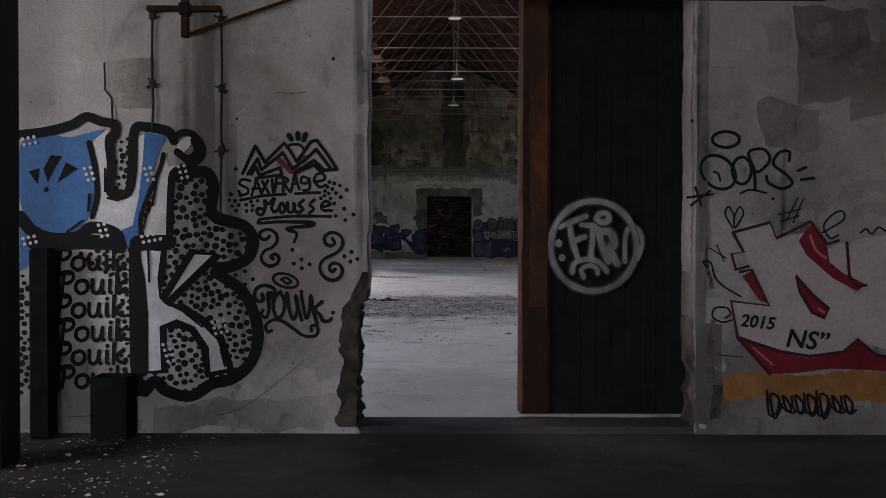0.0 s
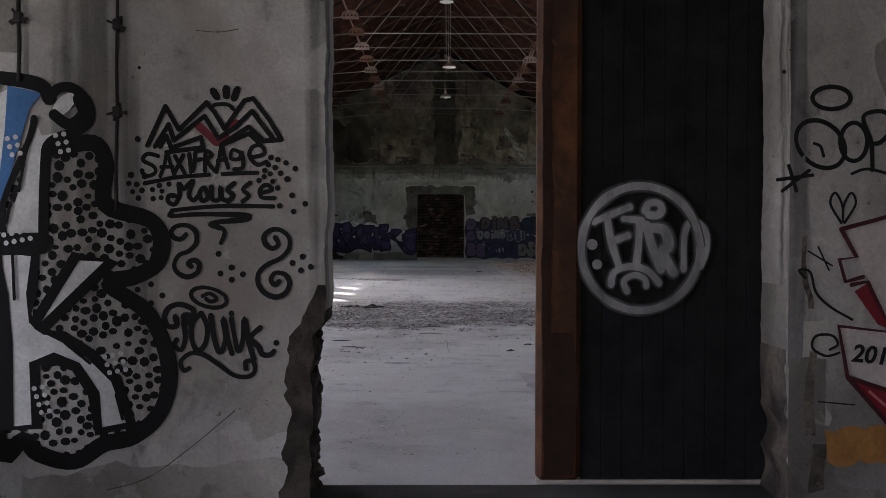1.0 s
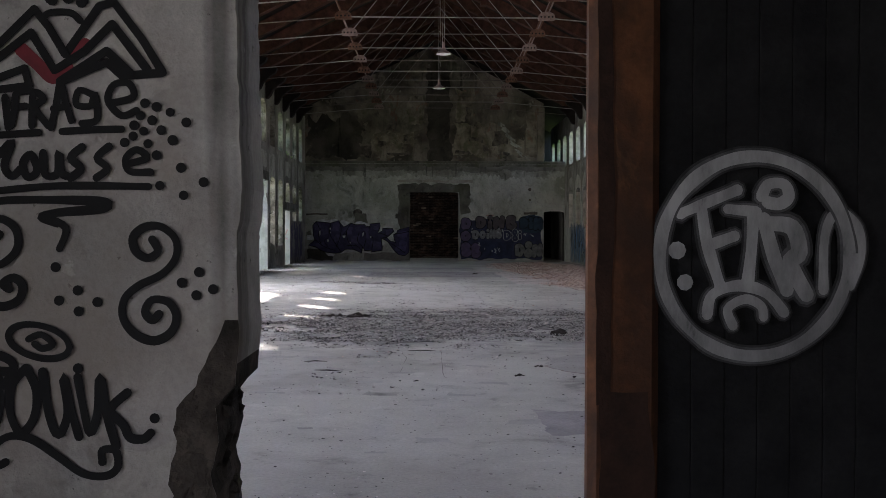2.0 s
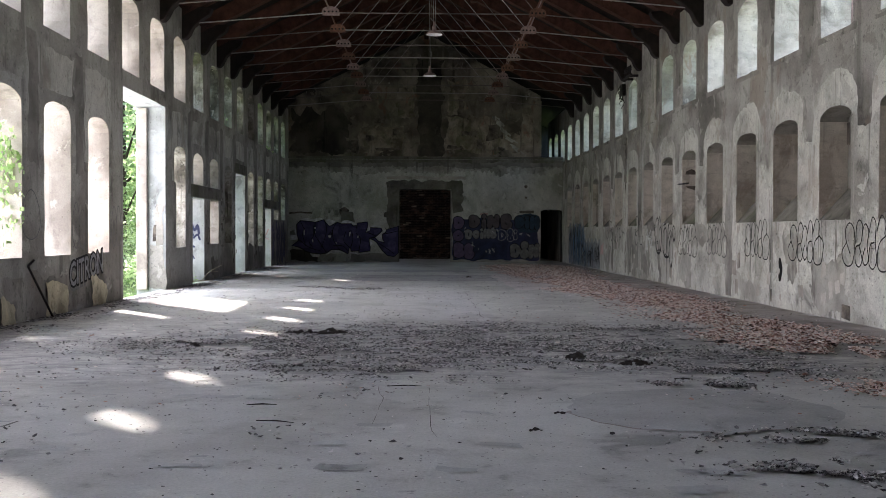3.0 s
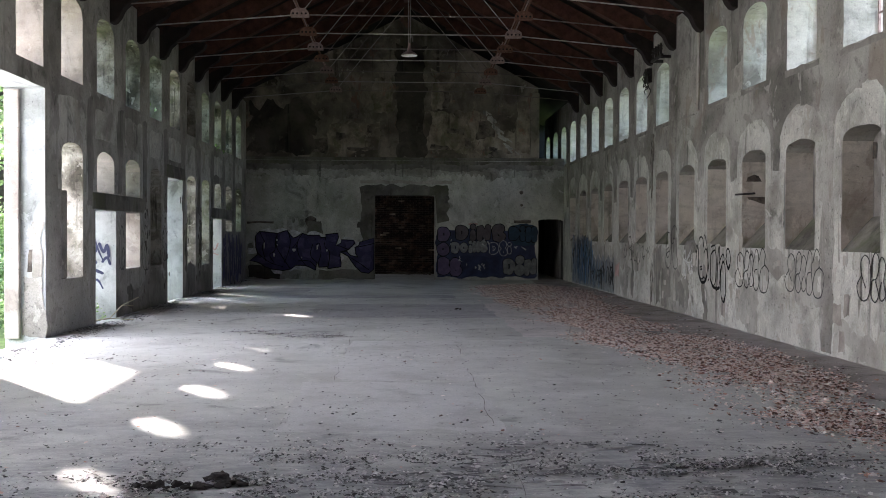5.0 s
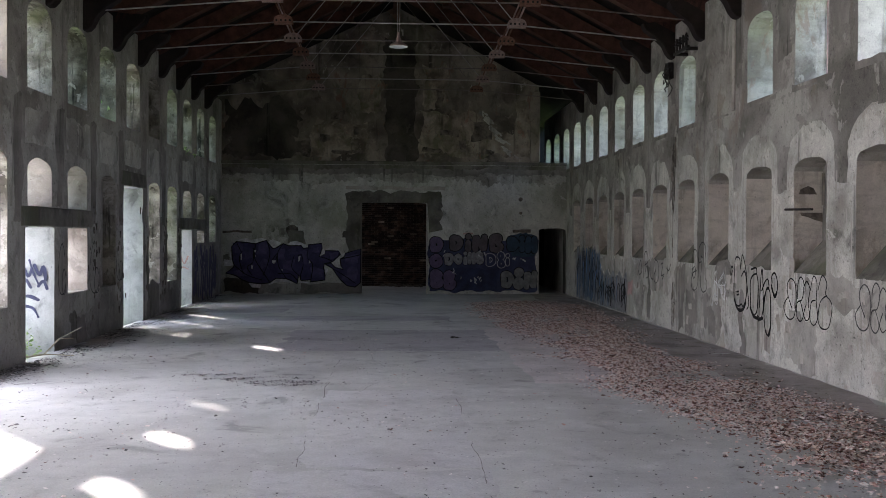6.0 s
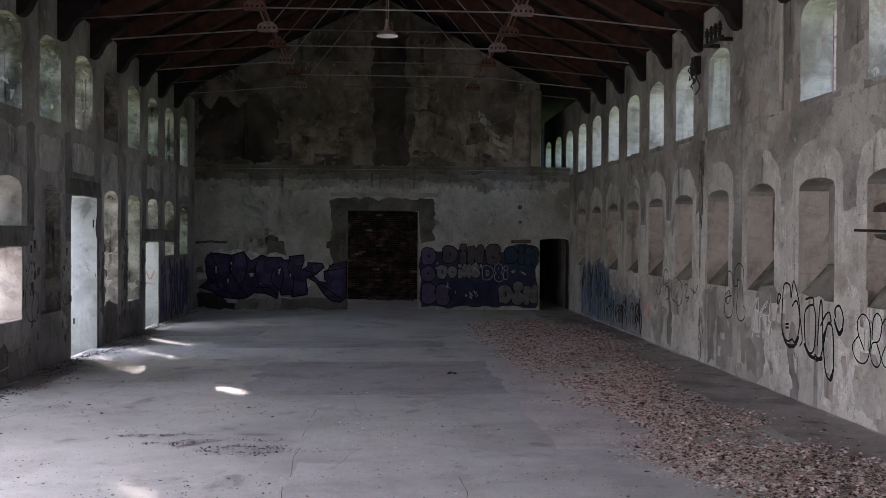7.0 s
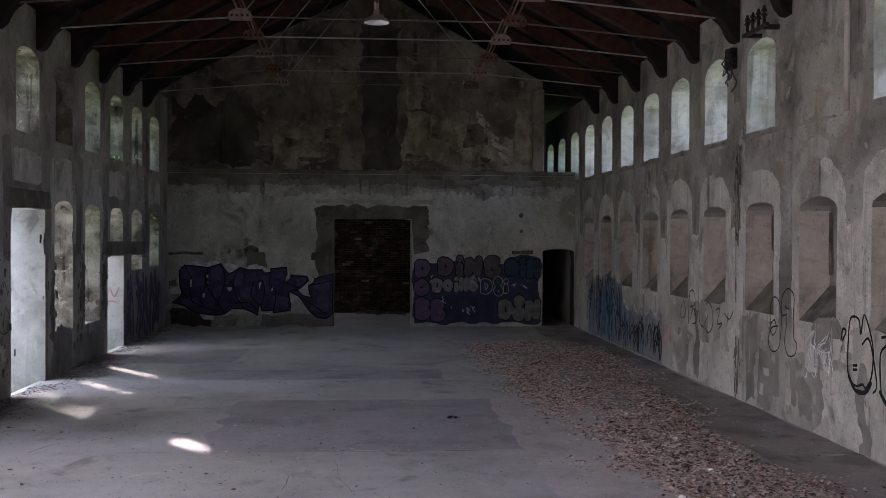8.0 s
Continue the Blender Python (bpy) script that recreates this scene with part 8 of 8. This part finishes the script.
# ---------------------------------------------------------------- outside: trees and weeds
M_GREEN = island_colour("green_leaves", 0.6, (0.0, (0.16, 0.27, 0.09)), (0.5, (0.42, 0.55, 0.26)), (0.85, (0.58, 0.7, 0.4)), (1.0, (0.74, 0.82, 0.58)))
gt = M_GREEN.node_tree
back, both = gt.nodes.new("ShaderNodeBsdfTranslucent"), gt.nodes.new("ShaderNodeMixShader")
gt.links.new(gt.nodes["Principled BSDF"].inputs["Base Color"].links[0].from_socket, back.inputs["Color"])
both.inputs[0].default_value = 0.75
gt.links.new(gt.nodes["Principled BSDF"].outputs[0], both.inputs[1])
gt.links.new(back.outputs[0], both.inputs[2])
gt.links.new(both.outputs[0], gt.nodes["Material Output"].inputs["Surface"])
M_BARK = simple("bark", (0.09, 0.07, 0.055), 0.95, 0, 0.5, 8, 0.8)


def leaves_mesh(name, centres, count, spread, size, seed):
    rnd = random.Random(seed)
    verts, faces = [], []
    for i in range(count):
        c, r = centres[rnd.randrange(len(centres))]
        while True:
            o = Vector((rnd.uniform(-1, 1), rnd.uniform(-1, 1), rnd.uniform(-1, 1)))
            if o.length < 1:
                break
        p = Vector(c) + o.normalized() * r * (o.length ** 0.45) * rnd.uniform(0.75, 1.12)
        a = Vector((rnd.uniform(-1, 1), rnd.uniform(-1, 1), rnd.uniform(-0.6, 0.6))).normalized()
        b = a.cross(Vector((rnd.uniform(-1, 1), rnd.uniform(-1, 1), rnd.uniform(-1, 1)))).normalized()
        s = size * rnd.uniform(0.6, 1.4)
        k = len(verts)
        verts += [p - a * s, p - b * s * 0.45, p + a * s, p + b * s * 0.45]
        faces.append((k, k + 1, k + 2, k + 3))
    me = bpy.data.meshes.new(name)
    me.from_pydata([tuple(v) for v in verts], [], faces)
    me.materials.append(M_GREEN)
    return me


def tree(x, y, h, spread, count, size, seed, low=0.25):
    rnd = random.Random(seed)
    top = tagged(new("tree"), "leafy green tree outside the building", "tree", "trees outside")
    top.location = (x, y, -0.25)
    bm = bmesh.new()
    rod(bm, (0, 0, -0.1), (0.1, 0.05, h * 0.5), 0.022 * h, 8, 0.012 * h)
    rod(bm, (0.1, 0.05, h * 0.5), (0, 0, h * 0.9), 0.012 * h, 8, 0.004 * h)
    centres = []
    for i in range(14):
        a, z = rnd.uniform(0, 6.283), h * (low + (0.93 - low) * (i + 0.5) / 14)
        r = spread * (1.05 - 0.6 * abs(2 * (i / 13) - 0.8)) * rnd.uniform(0.5, 1)
        e = (r * math.cos(a), r * math.sin(a), z + 0.1 * h * rnd.random())
        rod(bm, (0.05, 0.02, z * 0.8), e, 0.006 * h, 6, 0.002 * h)
        centres.append((e, spread * rnd.uniform(0.3, 0.5)))
        centres.append(((e[0] * 0.45, e[1] * 0.45, z), spread * 0.4))
    part("trunk", bm, M_BARK, top)
    crown = new("crown", leaves_mesh("crown", centres, count, spread, size, seed))
    crown.parent = top
    return top


# tall and near-row trees out of view are added to block sun and sky
for i, (x, y, h, sp, n) in enumerate(((-17, 44.5, 22, 4.2, 10000), (-16.5, 53, 22, 4.0, 10000), (-17, 57, 22, 4.2, 10000), (-11.5, 37.5, 11, 3.2, 9000), (-11, 42.5, 10.4, 2.8, 7000), (-11.5, 31, 8, 2.8, 5000), (-11.5, 25, 7.6, 2.8, 5000), (-11.5, 18.5, 7.6, 2.8, 5000), (-16, 46, 11, 3.8, 7000), (-11, 47, 8, 3.0, 6000), (-18, 38, 12, 4.2, 7000), (-14, 56, 12, 4.5, 7000), (-21, 52, 14, 5, 7000), (-24, 62, 15, 5.5, 7000),
                                      (-17, 64, 13, 5, 6000), (-15, 30, 9, 3.2, 5000), (-12, 66, 12, 4, 6000), (-13, 20, 8, 3.0, 3500), (-26, 42, 14, 5, 6000), (-30, 54, 16, 6, 6000))):
    tree(x, y, h, sp, int(n * 0.55), 0.13 if h < 20 else 0.2, 30 + i, 0.12 if h < 20 else 0.66)
# two high crowns, out of view, added to dapple the floor's sun patches
for i, (x, y, h, sp, n) in enumerate(((-12.5, 25, 16, 2.5, 4200), (-12.5, 29.2, 16, 2.3, 3400))):
    tree(x, y, h, sp, n, 0.11, 140 + i, 0.62)
for i, (x, y, h, sp) in enumerate(((15, 22, 9, 3.5), (16, 32, 10, 3.5), (15, 42, 9, 3.5), (16, 52, 10, 4))):
    tree(x, y, h, sp, 3500, 0.16, 60 + i, 0.15)


def shrub(x, y, r, h, count, size, seed, label="low green weeds and brambles"):
    rnd = random.Random(seed)
    centres = [((rnd.uniform(-r, r), rnd.uniform(-r, r), rnd.uniform(0.15, h)), 0.35 * r + 0.15) for _ in range(10)]
    ob = new("shrub", leaves_mesh("shrub", centres, count, r, size, seed))
    ob.location = (x, y, -0.25)
    return tagged(ob, label, "shrub", "shrubs outside")


for i, (x, y, r, h, n) in enumerate(((-7.4, 30, 0.6, 0.7, 900), (-8.6, 32.5, 1.0, 1.2, 1800), (-9.5, 36, 1.2, 1.4, 2200), (-8.0, 39, 0.8, 0.9, 1500), (-11, 33, 1.3, 1.6, 2400), (-10.5, 41.5, 1.5, 1.8, 2400), (-12.5, 43, 1.4, 2.2, 2400), (-13.5, 50, 1.8, 2.4, 2600),
                                     (-7.2, 42, 0.6, 0.8, 1000), (-16, 52, 2, 2.6, 2600), (-9.0, 46, 1.2, 1.6, 2000), (-8.2, 27.5, 0.6, 0.5, 900))):
    shrub(x, y, r, h, n, 0.06, 80 + i)
for i, (x, y, r, h, n) in enumerate(((-5.72, 30.1, 0.2, 0.5, 420), (-5.8, 35.4, 0.12, 0.3, 110), (-5.72, 25.2, 0.18, 0.2, 120))):
    tagged(shrub(x, y, r, h, n, 0.035, 120 + i, "small weeds growing on the threshold"), group="weeds")


def ivy(u0, u1, w0, w1, count, d0, d1, seed):
    rnd = random.Random(seed)
    verts, faces = [], []
    for _ in range(count):
        u, w, d = rnd.uniform(u0, u1), rnd.uniform(w0, w1), rnd.uniform(d0, d1)
        if noise.noise(Vector((u * 1.6, w * 1.6, seed))) < 0.0:
            continue
        p = on_left(u, w, d)
        a = Vector((rnd.uniform(-0.4, 0.4), rnd.uniform(-1, 1), rnd.uniform(-1, 1))).normalized() * 0.045
        b = a.cross(Vector((1, rnd.uniform(-0.5, 0.5), rnd.uniform(-0.5, 0.5)))).normalized() * 0.035
        k = len(verts)
        verts += [tuple(p - a), tuple(p - b), tuple(p + a), tuple(p + b)]
        faces.append((k, k + 1, k + 2, k + 3))
    me = bpy.data.meshes.new("ivy")
    me.from_pydata(verts, [], faces)
    me.materials.append(M_GREEN)
    return tagged(new("ivy", me), "green ivy creeping in through a window", "ivy", kind="stuff")


ivy(19.2, 19.66, 0.9, 2.8, 900, -0.03, 0.55, 3)
ivy(33.1, 34.0, 4.0, 4.4, 160, -0.03, 0.3, 5)
ivy(40.4, 43.2, 3.98, 4.25, 180, -0.04, 0.3, 7)
fallen = tagged(new("branch"), "bare fallen branch lying by a side doorway", "branch")
bm = bmesh.new()
for a, b, r in (((-5.55, 29.35, 0.012), (-5.15, 29.75, 0.05), 0.014), ((-5.15, 29.75, 0.05), (-5.02, 30.05, 0.26), 0.011), ((-5.02, 30.05, 0.26), (-4.86, 30.6, 0.38), 0.008), ((-5.02, 30.05, 0.26), (-4.84, 30.16, 0.25), 0.006), ((-5.15, 29.75, 0.05), (-4.75, 29.9, 0.012), 0.008)):
    rod(bm, a, b, r)
part("twigs", bm, M_STONE, fallen)
